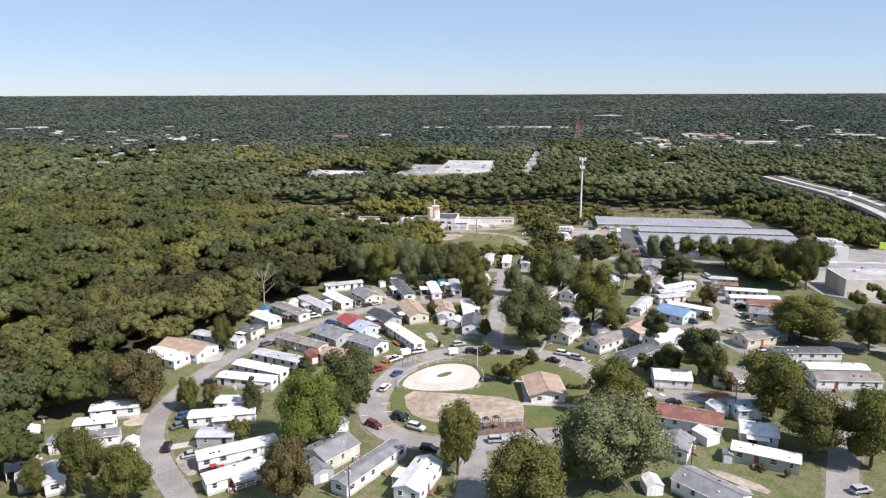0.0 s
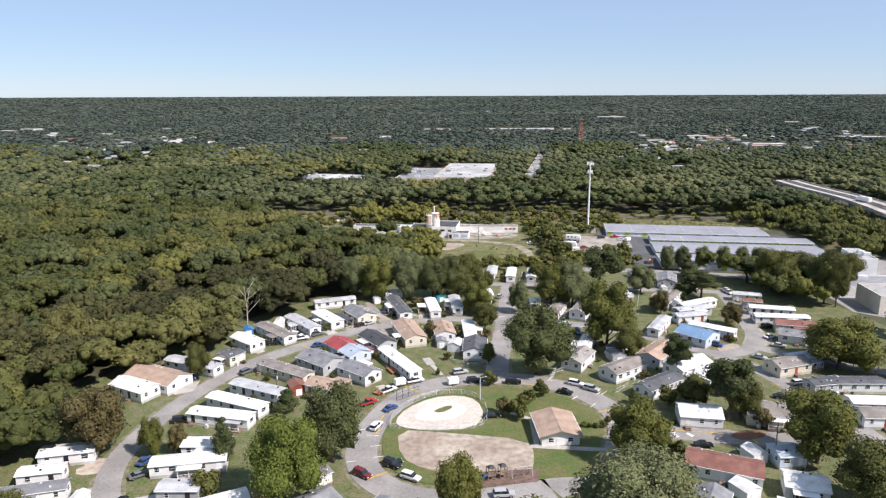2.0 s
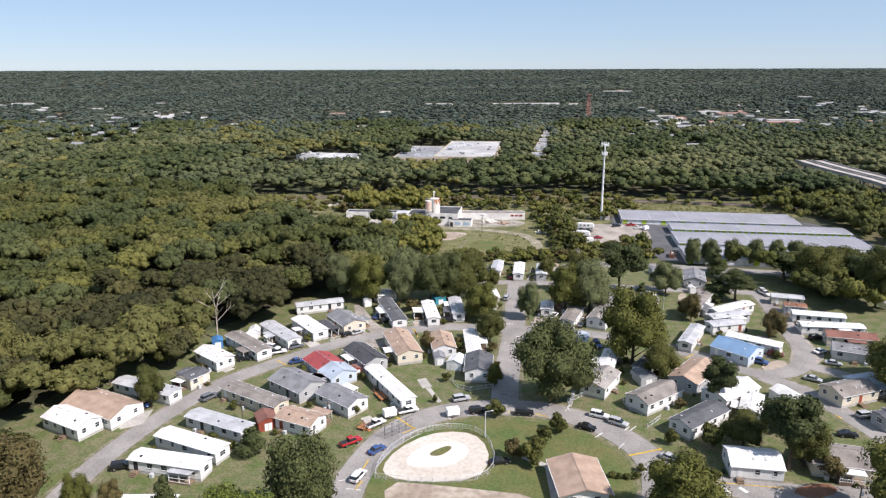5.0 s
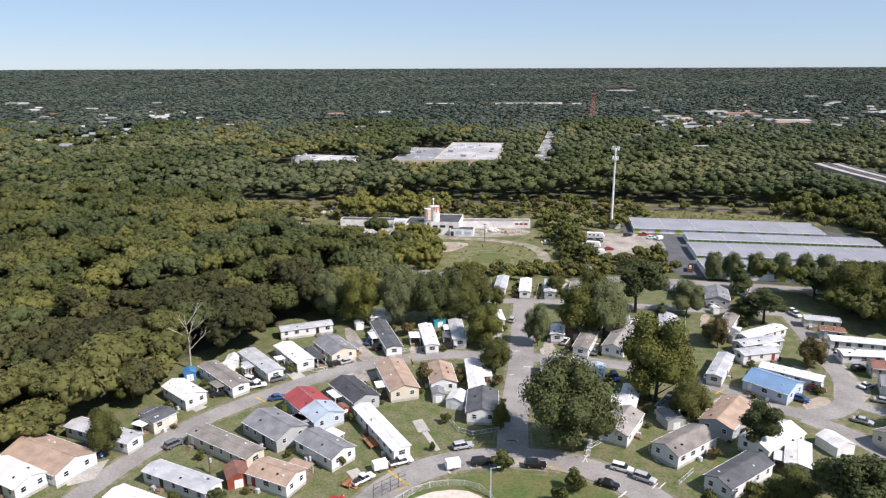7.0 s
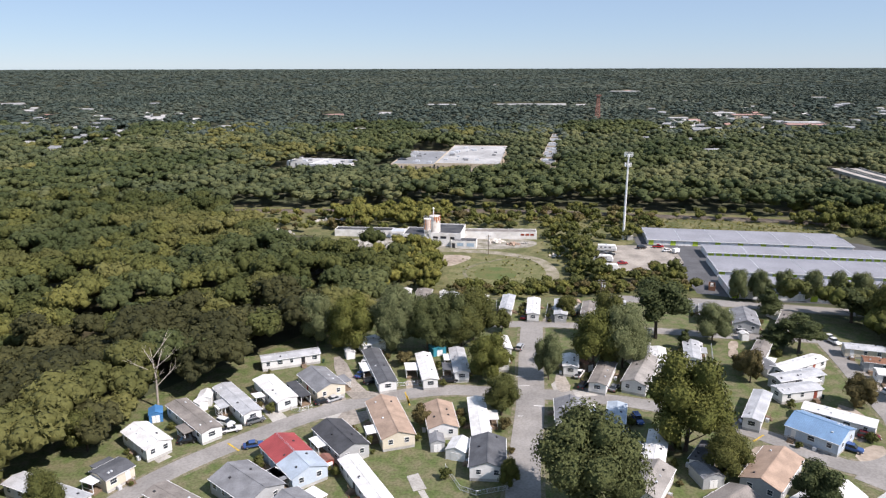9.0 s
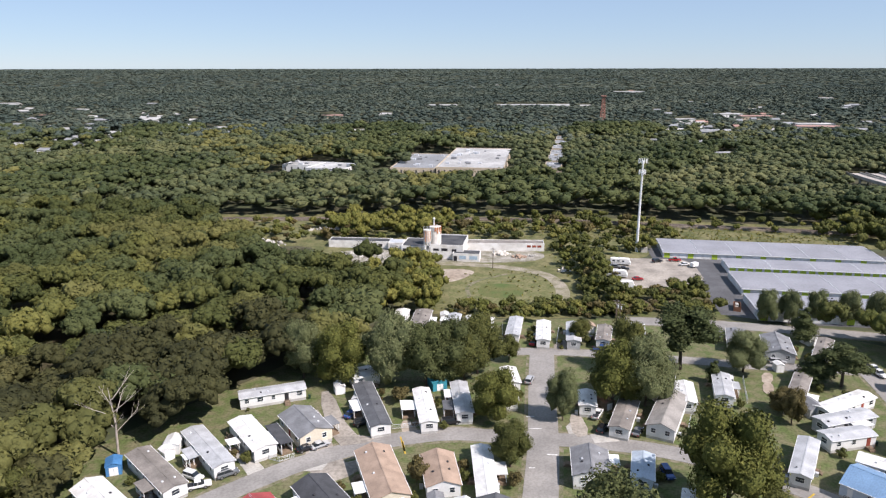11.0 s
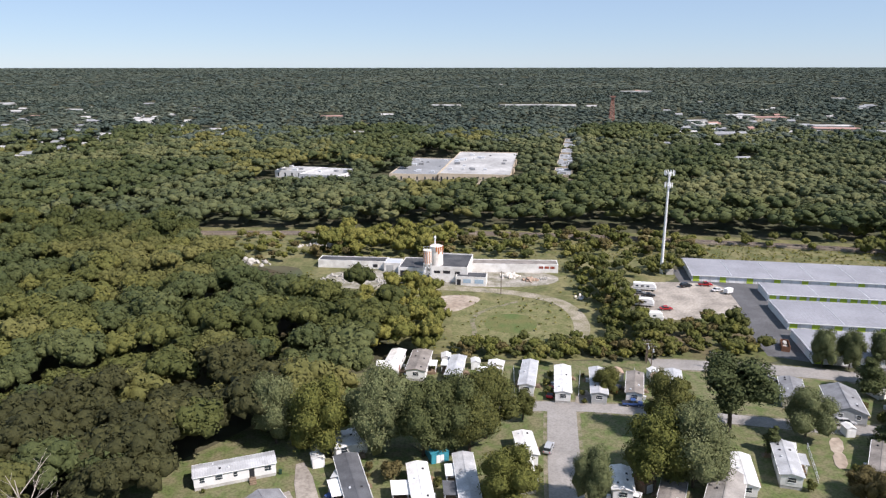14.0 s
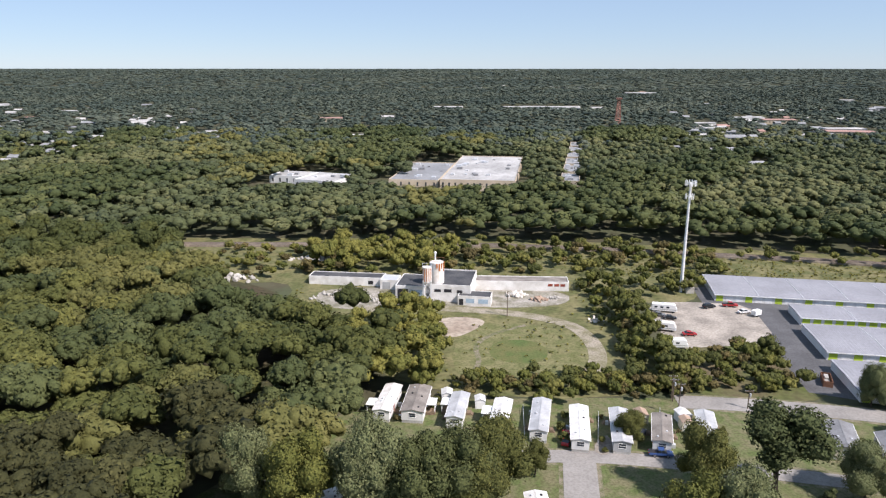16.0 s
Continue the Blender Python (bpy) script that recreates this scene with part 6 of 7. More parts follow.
# ---- mobile phone mast ----
mast = thing("phone_mast", pose(89, 436, 0), "tall grey steel phone mast with antenna panels", "mast")
bm = bmesh.new()
cyl(bm, (0, 0, -0.3), (0, 0, 42.5), 0.66, 0.38, 14)
part("shaft", bm, TRIM, mast)
part("ladder", boxes((-0.18, -0.86, 1, -0.13, -0.8, 41), (0.13, -0.86, 1, 0.18, -0.8, 41), *[(-0.13, -0.85, 1 + k * 1.0, 0.13, -0.81, 1.06 + k * 1.0) for k in range(40)]), GALV, mast)
for zl, rad, cnt in ((42.2, 2.0, 12), (37.2, 1.5, 9)):
    bm = bmesh.new()
    for k in range(3):
        a0, a1 = k * 2.094, (k + 1) * 2.094
        cyl(bm, (rad * math.cos(a0), rad * math.sin(a0), zl), (rad * math.cos(a1), rad * math.sin(a1), zl), 0.08, 0.08, 5)
        cyl(bm, (0, 0, zl), (rad * math.cos(a0), rad * math.sin(a0), zl), 0.08, 0.08, 5)
    head_ = part("antenna_platform", bm, GALV, mast)
    for k in range(cnt):
        a = k * 6.2832 / cnt
        an = part_of("antenna_panel", shared("antenna_panel", lambda: boxes((-0.09, -0.17, -1.0, 0.09, 0.17, 1.0), bevel=0.03)), TRIM, head_)
        an.matrix_basis = pose(rad * math.cos(a), rad * math.sin(a), zl + 0.1, 0, 0, math.degrees(a))
part("equipment_hut", boxes((1.5, -2.0, -0.2, 4.5, 0.5, 2.4), bevel=0.05), CONCRETE, mast)

# ---- far lattice tower ----
RED_STEEL = mat("red_painted_steel", (0.40, 0.20, 0.15), 0.7, var=0.3)
lattice = thing("lattice_tower", pose(214, 1100, 0), "rust-red steel lattice tower above the woods", "tower")
for s in range(6):
    z0, z1 = s * 6.8, (s + 1) * 6.8
    w0, w1 = 4.0 - s * 0.42, 4.0 - (s + 1) * 0.42
    cs0 = [(-w0, -w0, z0), (w0, -w0, z0), (w0, w0, z0), (-w0, w0, z0)]
    cs1 = [(-w1, -w1, z1), (w1, -w1, z1), (w1, w1, z1), (-w1, w1, z1)]
    for k in range(4):
        j = (k + 1) % 4
        for word, a, b in (("leg", cs0[k], cs1[k]), ("brace", cs0[k], cs1[j]), ("brace", cs0[j], cs1[k]), ("girt", cs1[k], cs1[j])):
            bm = bmesh.new()
            cyl(bm, a, b, 0.28, 0.28, 4)
            part(word, bm, RED_STEEL, lattice)
part("top_platform", boxes((-3.2, -3.2, 40.8, 3.2, 3.2, 42.2), (-3.6, -3.6, 42.0, 3.6, 3.6, 42.4)), RED_STEEL, lattice)

# ---- disused plant ----
PLANT_WALL = mat("chalky_white_wall", (0.80, 0.79, 0.76), 0.9, var=0.12, scale=0.8, col2=(0.62, 0.60, 0.56))
TAR = mat("patched_tar_roof", (0.045, 0.048, 0.055), 0.9, var=0.3, scale=1.5, col2=(0.095, 0.097, 0.10))
RUST = mat("rusted_tank_steel", (0.80, 0.79, 0.76), 0.8, var=0.12, scale=0.6, col2=(0.66, 0.60, 0.53))
ORANGE = mat("orange_rust", (0.55, 0.19, 0.05), 0.85, var=0.35, scale=0.8)
PALE_BLUE = mat("pale_blue_shutter", (0.42, 0.55, 0.66), 0.7, var=0.2)


def hall(x, y, turn, length, depth, height, roof, words, parapet=0.3, openings=()):
    """A flat-roofed hall; (x, y) is the near left corner."""
    t = thing("plant_building", pose(x, y, 0, 0, 0, turn), words, "industrial building", "plant buildings")
    part("wall", boxes((0, 0, -0.2, length, depth, height)), PLANT_WALL, t)
    part("roof", boxes((0.25, 0.25, height, length - 0.25, depth - 0.25, height + 0.08)), roof, t)
    for b in ((0, 0, length, 0.25), (0, depth - 0.25, length, depth), (0, 0.25, 0.25, depth - 0.25), (length - 0.25, 0.25, length, depth - 0.25)):
        part("parapet", boxes((b[0], b[1], height, b[2], b[3], height + parapet)), PLANT_WALL, t)
    for x0, x1, z0, z1, m in openings:
        part("opening", boxes((x0, -0.06, z0, x1, 0.1, z1)), m, t)
    return t


hall(-56, 443, -5.5, 30, 6.5, 3.2, TAR, "long low white shed with patched tar roof", openings=[(24, 26, 0.8, 2.2, BLACK)])
hall(-27, 437, -6, 7, 7, 3.8, GALV, "small grey metal-roofed plant shed", 0.1, [(1, 4, 0.1, 3.0, GREY_SIDING)])
hall(-20, 425.5, -8, 11, 15, 5.2, TAR, "white plant hall with pale blue bay doors", openings=[(0.8, 4.8, 0.1, 4.2, BLACK), (5.4, 10.2, 0.1, 4.0, PALE_BLUE)])
hall(-7, 424, -8, 15, 20, 6.0, TAR, "white main plant hall with black tar roof", 0.5, [(5.2, 8.0, 3.6, 4.8, BLACK), (1.5, 4.0, 3.6, 4.6, BLACK), (10, 12, 3.4, 4.6, BLACK)])
hall(3.2, 419.5, -8, 12, 6.5, 3.4, TAR, "low white plant annex with dark roof", 0.2, [(0.5, 2.0, 0.1, 2.4, BLACK), (3, 6, 1.0, 2.6, PALE_BLUE), (7.5, 11, 1.0, 2.6, PALE_BLUE)])
hall(9, 437, -2, 37, 7, 3.4, ROOF["gb"][0], "long white plant wing with pale weathered roof", 0.35, [(29 + k * 2.4, 30.8 + k * 2.4, 1.9, 2.9, RED_WOOD) for k in range(3)])
silo = thing("silo_tower", pose(-8.0, 421.6, 0), "rusty white silo tower on steel lattice legs", "silo")
bm = bmesh.new()
cyl(bm, (0, 0, 8.2), (0, 0, 13.8), 1.7, 1.7, 18)
cyl(bm, (0, 0, 6.4), (0, 0, 8.2), 0.5, 1.7, 18)
part("tank", bm, RUST, silo)
for k in range(5):
    a_ = -2.6 + k * 0.5
    part("rust_streak", boxes((1.66 * math.cos(a_) - 0.14, 1.66 * math.sin(a_) - 0.14, 8.6, 1.66 * math.cos(a_) + 0.14, 1.66 * math.sin(a_) + 0.14, 13.4)), ORANGE, silo)
part("top_rail", boxes((-1.7, -1.7, 14.6, 1.7, -1.62, 14.7), (-1.7, 1.62, 14.6, 1.7, 1.7, 14.7), (-1.7, -1.62, 14.6, -1.62, 1.62, 14.7), (1.62, -1.62, 14.6, 1.7, 1.62, 14.7), *[(sx - 0.04, sy - 0.04, 13.8, sx + 0.04, sy + 0.04, 14.6) for sx in (-1.66, 0, 1.66) for sy in (-1.66, 1.66)]), GALV, silo)
for sx in (-1.4, 1.4):
    for sy in (-1.4, 1.4):
        part("leg", boxes((sx - 0.12, sy - 0.12, -0.2, sx + 0.12, sy + 0.12, 9)), GALV, silo)
for z0 in (0.3, 3.2, 6.0):
    for s in (-1.4, 1.4):
        bm = bmesh.new()
        cyl(bm, (-1.4, s, z0), (1.4, s, z0 + 2.7), 0.07, 0.07, 4)
        cyl(bm, (1.4, s, z0), (-1.4, s, z0 + 2.7), 0.07, 0.07, 4)
        cyl(bm, (s, -1.4, z0), (s, 1.4, z0 + 2.7), 0.07, 0.07, 4)
        part("brace", bm, GALV, silo)
tank = thing("storage_tank", pose(-4.6, 427.5, 0), "tall white tank with orange rusted top", "tank")
bm = bmesh.new()
cyl(bm, (0, 0, -0.2), (0, 0, 12.2), 2.7, 2.7, 20)
part("shell", bm, RUST, tank)
bm = bmesh.new()
cyl(bm, (0, 0, 12.2), (0, 0, 14.0), 2.74, 2.6, 20)
part("top", bm, RUST, tank)
for k in range(6):
    a_ = -1.5 + k * 0.36
    l_ = (1.6, 2.6, 1.9, 3.2, 2.2, 1.4)[k]
    part("rust_patch", boxes((2.62 * math.cos(a_) - 0.34, 2.62 * math.sin(a_) - 0.34, 13.9 - l_, 2.62 * math.cos(a_) + 0.2, 2.62 * math.sin(a_) + 0.34, 13.95)), ORANGE, tank)
part("platform_rail", boxes((-2.6, -2.6, 14.9, 2.6, -2.52, 15.0), (-2.6, 2.52, 14.9, 2.6, 2.6, 15.0), (-2.6, -2.5, 14.9, -2.52, 2.5, 15.0), (2.52, -2.5, 14.9, 2.6, 2.5, 15.0), *[(sx - 0.05, sy - 0.05, 13.9, sx + 0.05, sy + 0.05, 14.9) for sx in (-2.55, 0, 2.55) for sy in (-2.55, 2.55)]), ROOF["rb"][0], tank)
bm = bmesh.new()
cyl(bm, (-0.6, 0, 14.6), (-0.6, 0, 17.4), 0.25, 0.25, 8)
cyl(bm, (-0.6, 0, 17.4), (-0.6, 0, 18.0), 0.6, 0.3, 8)
part("vent_pipe", bm, TRIM, tank)
# rubble: chunks of broken concrete in heaps
debris = random.Random(8)


def heap(x, y, rx, ry, n, size, material, words):
    bm = bmesh.new()
    for _ in range(n):
        px, py = debris.gauss(0, rx * 0.45), debris.gauss(0, ry * 0.45)
        s = size * debris.uniform(0.4, 1.2)
        h = max(0, 1 - (px / rx) ** 2 - (py / ry) ** 2) * size * 1.2
        g = bmesh.ops.create_icosphere(bm, subdivisions=1, radius=s, matrix=pose(px, py, h * debris.random() + s * 0.25, debris.uniform(0, 90), debris.uniform(0, 90), 0) @ Matrix.Diagonal((debris.uniform(0.6, 1.3), debris.uniform(0.6, 1.3), debris.uniform(0.4, 0.8), 1)))
        for v in g["verts"]:
            v.co += Vector((debris.uniform(-1, 1), debris.uniform(-1, 1), debris.uniform(-1, 1))) * s * 0.2
    ob = part("rubble_heap", bm, material)
    ob.matrix_basis = pose(x, y, 0.05)
    return tagged(ob, words, "rubble", kind="stuff")


heap(-40, 428, 10, 6, 130, 0.7, CONCRETE, "grey heaps of broken concrete in the yard")
heap(-25, 423, 6, 3, 60, 0.6, CONCRETE, "grey broken slabs beside the plant")
heap(25, 430, 4, 2.5, 50, 0.9, WHITE_SAND, "white heap of broken blocks")
heap(33, 425, 2.5, 2, 40, 0.8, ROOF["tan"][0], "brownish scrap heap by the plant")
heap(39, 427, 2.5, 1.5, 30, 0.6, CONCRETE, "grey scrap beside the plant wing")
heap(-92, 448, 14, 5, 80, 1.3, CONCRETE, "pale boulders and slabs at the wood's edge")
heap(-58, 478, 16, 3, 70, 1.0, CONCRETE, "pale rubble bank beyond the plant")
heap(50, 404, 2.5, 1.5, 20, 0.7, WHITE_SAND, "pale scrap heap by the drive")

# ---- railway ----
BALLAST = mat("rusty_ballast", (0.33, 0.28, 0.22), 0.95, var=0.35, scale=2.0, fine=8, bump=0.5)
RAIL_STEEL = mat("worn_rail_steel", (0.26, 0.22, 0.19), 0.6, 0.3, var=0.2)
RAIL_LINE = [(-300, 500), (-150, 501), (0, 502.5), (20, 502), (45, 499), (72, 496), (98, 491), (123, 486), (148, 482), (189, 473), (260, 452), (330, 425)]
ribbon("railway_verge", RAIL_LINE, 30.0, SCRUB, 0.047, "rough yellow-green grass along the railway", "verge")
ribbon("railway_bed", RAIL_LINE, 5.0, BALLAST, 1.0, "rust-brown ballast bank of the railway", "railway")
for off in (-1.9, -0.5, 0.9, 2.3):
    ribbon("rail", [(x_ + 0.05 * off, y_ + off) for x_, y_ in RAIL_LINE], 0.12, RAIL_STEEL, 1.25, "rusty steel rail on the ballast bank", "rail", base=0.9)

# ---- highway overpass ----
HIGHWAY = [(300, 622), (298, 600), (297.5, 560), (300, 528), (298, 495), (291, 452), (281, 410), (262, 350)]
ROAD_DECK = mat("pale_highway_concrete", (0.47, 0.43, 0.385), 0.9, var=0.25, scale=3)
hw = smooth(HIGHWAY)


def beside(off):
    """The highway's line moved sideways."""
    line = []
    for i, q in enumerate(hw):
        d = (hw[min(i + 1, len(hw) - 1)] - hw[max(i - 1, 0)]).normalized()
        line.append((q.x - d.y * off, q.y + d.x * off))
    return line[::4] + [line[-1]]


for side in (-6.6, 6.6):
    ribbon("highway_deck", beside(side), 9.4, ROAD_DECK, 8.0, "pale concrete highway deck on piers", "highway", base=6.8)
    for edge in (-4.6, 4.6):
        ribbon("highway_barrier", beside(side + edge), 0.4, CONCRETE, 8.95, "concrete barrier along the highway", "barrier", base=7.9)
for i in range(4, len(hw) - 2, 6):
    d = (hw[i + 1] - hw[i - 1]).normalized()
    for side in (-6.6, 6.6):
        t = thing("bridge_pier", pose(hw[i].x - d.y * side, hw[i].y + d.x * side, 0, 0, 0, math.degrees(math.atan2(d.y, d.x))), "concrete bridge pier under the highway", "pier", "bridge piers")
        part("cap", boxes((-0.8, -4.6, 5.7, 0.8, 4.6, 6.8)), CONCRETE, t)
        for sy in (-3.6, 3.6):
            bm = bmesh.new()
            cyl(bm, (0, sy, -0.3), (0, sy, 5.7), 0.6, 0.6, 12)
            part("column", bm, CONCRETE, t)


# ---- warehouses and far buildings ----
BEIGE = mat("beige_wall_panels", (0.52, 0.44, 0.33), 0.8, var=0.15, scale=2)
FLAT_WHITE = mat("white_flat_roof", (0.50, 0.495, 0.48), 0.8, var=0.30, scale=5)
FLAT_GREY = mat("grey_flat_roof", (0.30, 0.31, 0.32), 0.85, var=0.25, scale=5)


def warehouse(x, y, turn, length, depth, height, wall, roof, words, bays=8, tall=0.55):
    """A flat-roofed block; (x, y) is the near left corner."""
    t = thing("warehouse", pose(x, y, land(np.float64(x), np.float64(y)), 0, 0, turn), words, "warehouse", "warehouses")
    part("wall", boxes((0, 0, -1, length, depth, height)), wall, t)
    part("roof", boxes((0.4, 0.4, height, length - 0.4, depth - 0.4, height + 0.1)), roof, t)
    for b in ((0, 0, length, 0.4), (0, depth - 0.4, length, depth), (0, 0.4, 0.4, depth - 0.4), (length - 0.4, 0.4, length, depth - 0.4)):
        part("parapet", boxes((b[0], b[1], height, b[2], b[3], height + 0.6)), wall, t)
    for k in range(bays):
        px = (k + 0.5) * length / bays
        wn_ = part_of("window", shared(("tall_window", round(height * tall, 1)), lambda: boxes((-0.6, -0.06, 0, 0.6, 0.05, height * tall))), PANE, t)
        wn_.location = (px, 0, height * 0.22)
    r2 = random.Random(int(x))
    for k in range(max(3, int(length * depth / 320))):
        w_ = r2.uniform(0.8, 2.2)
        u = part_of("roof_unit", shared(("roof_unit", round(w_, 1)), lambda: boxes((-w_, -w_ * 0.7, -0.2, w_, w_ * 0.7, w_ * 0.8), bevel=0.1)), GALV if k % 3 else FLAT_GREY, t)
        u.location = (r2.uniform(0.1, 0.9) * length, r2.uniform(0.1, 0.9) * depth, height + 0.25)
    return t


warehouse(-9, 653, -7.5, 52, 128, 7.5, BEIGE, FLAT_WHITE, "large beige factory with white flat roof", 12)
warehouse(-46, 668, -7.5, 36, 90, 5.0, BEIGE, FLAT_GREY, "low factory wing with grey flat roof", 6)
patch("factory_yard", [(-60, 640), (60, 632), (62, 646), (-8, 655), (-50, 668)], CONCRETE, 0.06, "pale concrete factory yard", soft=0)
warehouse(-136, 684, -12, 34, 22, 5.0, VINYL, FLAT_WHITE, "white metal-roofed depot among the woods", 6)
warehouse(-112, 660, -18, 32, 34, 6.0, VINYL, FLAT_WHITE, "pale metal-roofed depot among the woods", 6)
for k in range(6):
    warehouse(74 + k * 8.0, 652 + k * 42, -10, 13, 36, 7.0, BEIGE, FLAT_GREY, "grey-roofed apartment block in a row", 4, 0.3)
CREAM_WALL = mat("cream_block_wall", (0.66, 0.61, 0.53), 0.85, var=0.15, scale=2)
warehouse(168.6, 275.4, -6, 44, 19, 7.0, CREAM_WALL, FLAT_WHITE, "large cream warehouse with pale flat roof", 0)
warehouse(166.6, 298.6, -6, 46, 21, 4.0, VINYL, FLAT_GREY, "low white building with grey flat roof", 0)
warehouse(180, 337, -10, 15, 11, 5.0, VINYL, FLAT_GREY, "white depot with lime doors", 0)
warehouse(195.2, 334.2, -10, 8, 22, 7.5, VINYL, FLAT_WHITE, "tall white depot beside the lime doors", 0)
for k in range(5):
    d_ = thing("roller_door", pose(184 + k * 2.4, 336.2 - k * 0.42, 0, 0, 0, -10), "lime green roller door of the depot", "door", "lime roller doors")
    part("curtain", ridged(2.1, 3.4, 9), LIME, d_)
board = thing("billboard", pose(216, 324, 0, 0, 0, -8), "lime green and white roadside sign on posts", "sign")
part("panel", boxes((-3.5, -0.2, 9.0, 7.5, 0.2, 12.4), bevel=0.05), LIME, board)
part("white_band", boxes((0.5, -0.25, 9.6, 7.2, -0.2, 11.4)), TRIM, board)
for px in (-1.0, 5.0):
    part("post", boxes((px - 0.2, -0.15, -0.2, px + 0.2, 0.15, 9.0)), GALV, board)
FAR_RED = mat("brick_red_roof", (0.40, 0.25, 0.21), 0.85, var=0.2, scale=3)


def far_house(x, y, w, d, colour):
    z = float(land(np.float64(x), np.float64(y)))
    wall, roof, word = {"w": (VINYL, FLAT_WHITE, "white"), "g": (GREY_SIDING, FLAT_GREY, "grey"), "r": (BEIGE, FAR_RED, "red")}[colour]
    big = w > 26
    t = thing("distant_building", pose(x, y, z, 0, 0, (x * 7) % 40 - 20), f"distant building with {word} roof among trees", "building", "distant buildings")
    h = 6.0 if big else 5.0
    part("wall", boxes((-w / 2, -d / 2, -1, w / 2, d / 2, h)), wall, t)
    bm = bmesh.new()
    rise = 0.6 if big else d * 0.22
    prism(bm, [(-d / 2 - 0.5, h - 0.1), (0, h + rise), (d / 2 + 0.5, h - 0.1), (d / 2 + 0.5, h + 0.2), (0, h + rise + 0.3), (-d / 2 - 0.5, h + 0.2)], -w / 2 - 0.5, w / 2 + 0.5)
    bmesh.ops.rotate(bm, verts=bm.verts, matrix=Matrix.Rotation(radians(90), 3, "Z"))
    part("roof", bm, roof, t)
    n = max(2, int(w / 5))
    for k in range(n):
        part_of("window", shared("far_window", lambda: boxes((-0.9, -0.1, -0.8, 0.9, 0.05, 0.8))), PANE, t).location = (-w / 2 + (k + 0.5) * w / n, -d / 2, h * 0.55)


far_house(-381, 760, 15, 9, "w")
far_house(-387, 786, 17, 9, "g")
far_house(-403, 957, 14, 9, "w")
far_house(-446, 1159, 24, 12, "w")
far_house(-302, 992, 9, 9, "w")
far_house(-189, 1239, 37, 19, "r")
far_house(-111, 976, 15, 9, "w")
far_house(-106, 1275, 20, 10, "w")
far_house(-15, 1528, 58, 29, "w")
far_house(119, 1531, 56, 28, "w")
far_house(179, 1533, 67, 30, "w")
far_house(224, 1516, 26, 13, "w")
far_house(266, 1500, 22, 11, "w")
far_house(342, 2487, 75, 30, "w")
far_house(506, 2120, 91, 30, "w")
far_house(347, 1158, 29, 15, "w")
far_house(348, 1096, 13, 9, "w")
far_house(450, 1265, 46, 23, "w")
far_house(477, 1221, 47, 24, "r")
far_house(481, 1037, 53, 26, "r")
far_house(872, 1772, 39, 19, "w")
far_house(250, 756, 15, 9, "g")
far_house(256, 845, 26, 13, "g")
far_house(216, 867, 12, 9, "g")
far_house(-678, 1397, 34, 17, "w")
far_house(-885, 1537, 24, 12, "w")
far_house(-937, 1519, 34, 17, "w")
far_house(-926, 1584, 42, 21, "w")
far_house(-439, 829, 17, 9, "w")
far_house(-448, 1183, 21, 10, "w")
far_house(-295, 1019, 16, 9, "w")
far_house(494, 1075, 49, 24, "w")
far_house(727, 1228, 75, 30, "w")
far_house(796, 1510, 28, 14, "g")
far_house(721, 1140, 23, 12, "w")
far_house(-516, 1154, 20, 10, "g")
far_house(331, 1081, 28, 14, "w")
far_house(317, 972, 23, 12, "g")
far_house(601, 1046, 13, 9, "r")
far_house(541, 1270, 8, 9, "w")
far_house(713, 1114, 10, 9, "g")
far_house(620, 1023, 11, 9, "r")
far_house(807, 1531, 16, 9, "g")
far_house(358, 1118, 16, 9, "r")
far_house(585, 1251, 10, 9, "w")
far_house(749, 1310, 10, 9, "g")
far_house(787, 1383, 12, 9, "w")
far_house(566, 1205, 10, 9, "g")
far_house(338, 1036, 10, 9, "g")
far_house(435, 999, 12, 9, "g")
far_house(585, 1107, 12, 9, "g")
far_house(768, 1490, 18, 9, "g")
far_house(466, 1088, 13, 9, "g")
far_house(571, 1048, 9, 9, "g")
far_house(739, 1259, 14, 9, "g")
far_house(512, 1271, 8, 9, "r")
far_house(515, 996, 16, 9, "g")
far_house(377, 1045, 8, 9, "r")
far_house(-538, 892, 15, 9, "g")
far_house(-635, 1178, 14, 9, "g")
far_house(-474, 1437, 14, 9, "g")
far_house(-757, 1357, 19, 10, "w")
far_house(-562, 1217, 14, 9, "w")
far_house(-451, 1273, 15, 9, "w")
far_house(-458, 1006, 14, 9, "g")
far_house(-594, 1076, 17, 9, "g")
far_house(-487, 1007, 15, 9, "w")
far_house(-378, 1152, 14, 9, "w")
far_house(-423, 904, 8, 9, "g")
far_house(-491, 1071, 15, 9, "g")
far_house(-621, 1577, 21, 11, "g")
far_house(-652, 1236, 12, 9, "r")
far_house(372, 1378, 12, 9, "g")
far_house(522, 1559, 8, 9, "g")
far_house(454, 1170, 8, 9, "g")
far_house(730, 1430, 12, 9, "g")
far_house(415, 1325, 8, 9, "w")
far_house(517, 1634, 8, 9, "g")
far_house(419, 1141, 12, 9, "g")
far_house(402, 994, 8, 9, "w")
far_house(299, 1055, 11, 9, "g")
far_house(341, 980, 8, 9, "g")
far_house(463, 1289, 8, 9, "g")
far_house(288, 991, 8, 9, "w")
far_house(266, 984, 9, 9, "w")
far_house(542, 1382, 14, 9, "w")
far_house(584, 1442, 9, 9, "w")
far_house(656, 1444, 9, 9, "r")
far_house(448, 1051, 8, 9, "g")
far_house(362, 1286, 12, 9, "g")
far_house(482, 1161, 12, 9, "g")
far_house(-374, 859, 8, 9, "w")
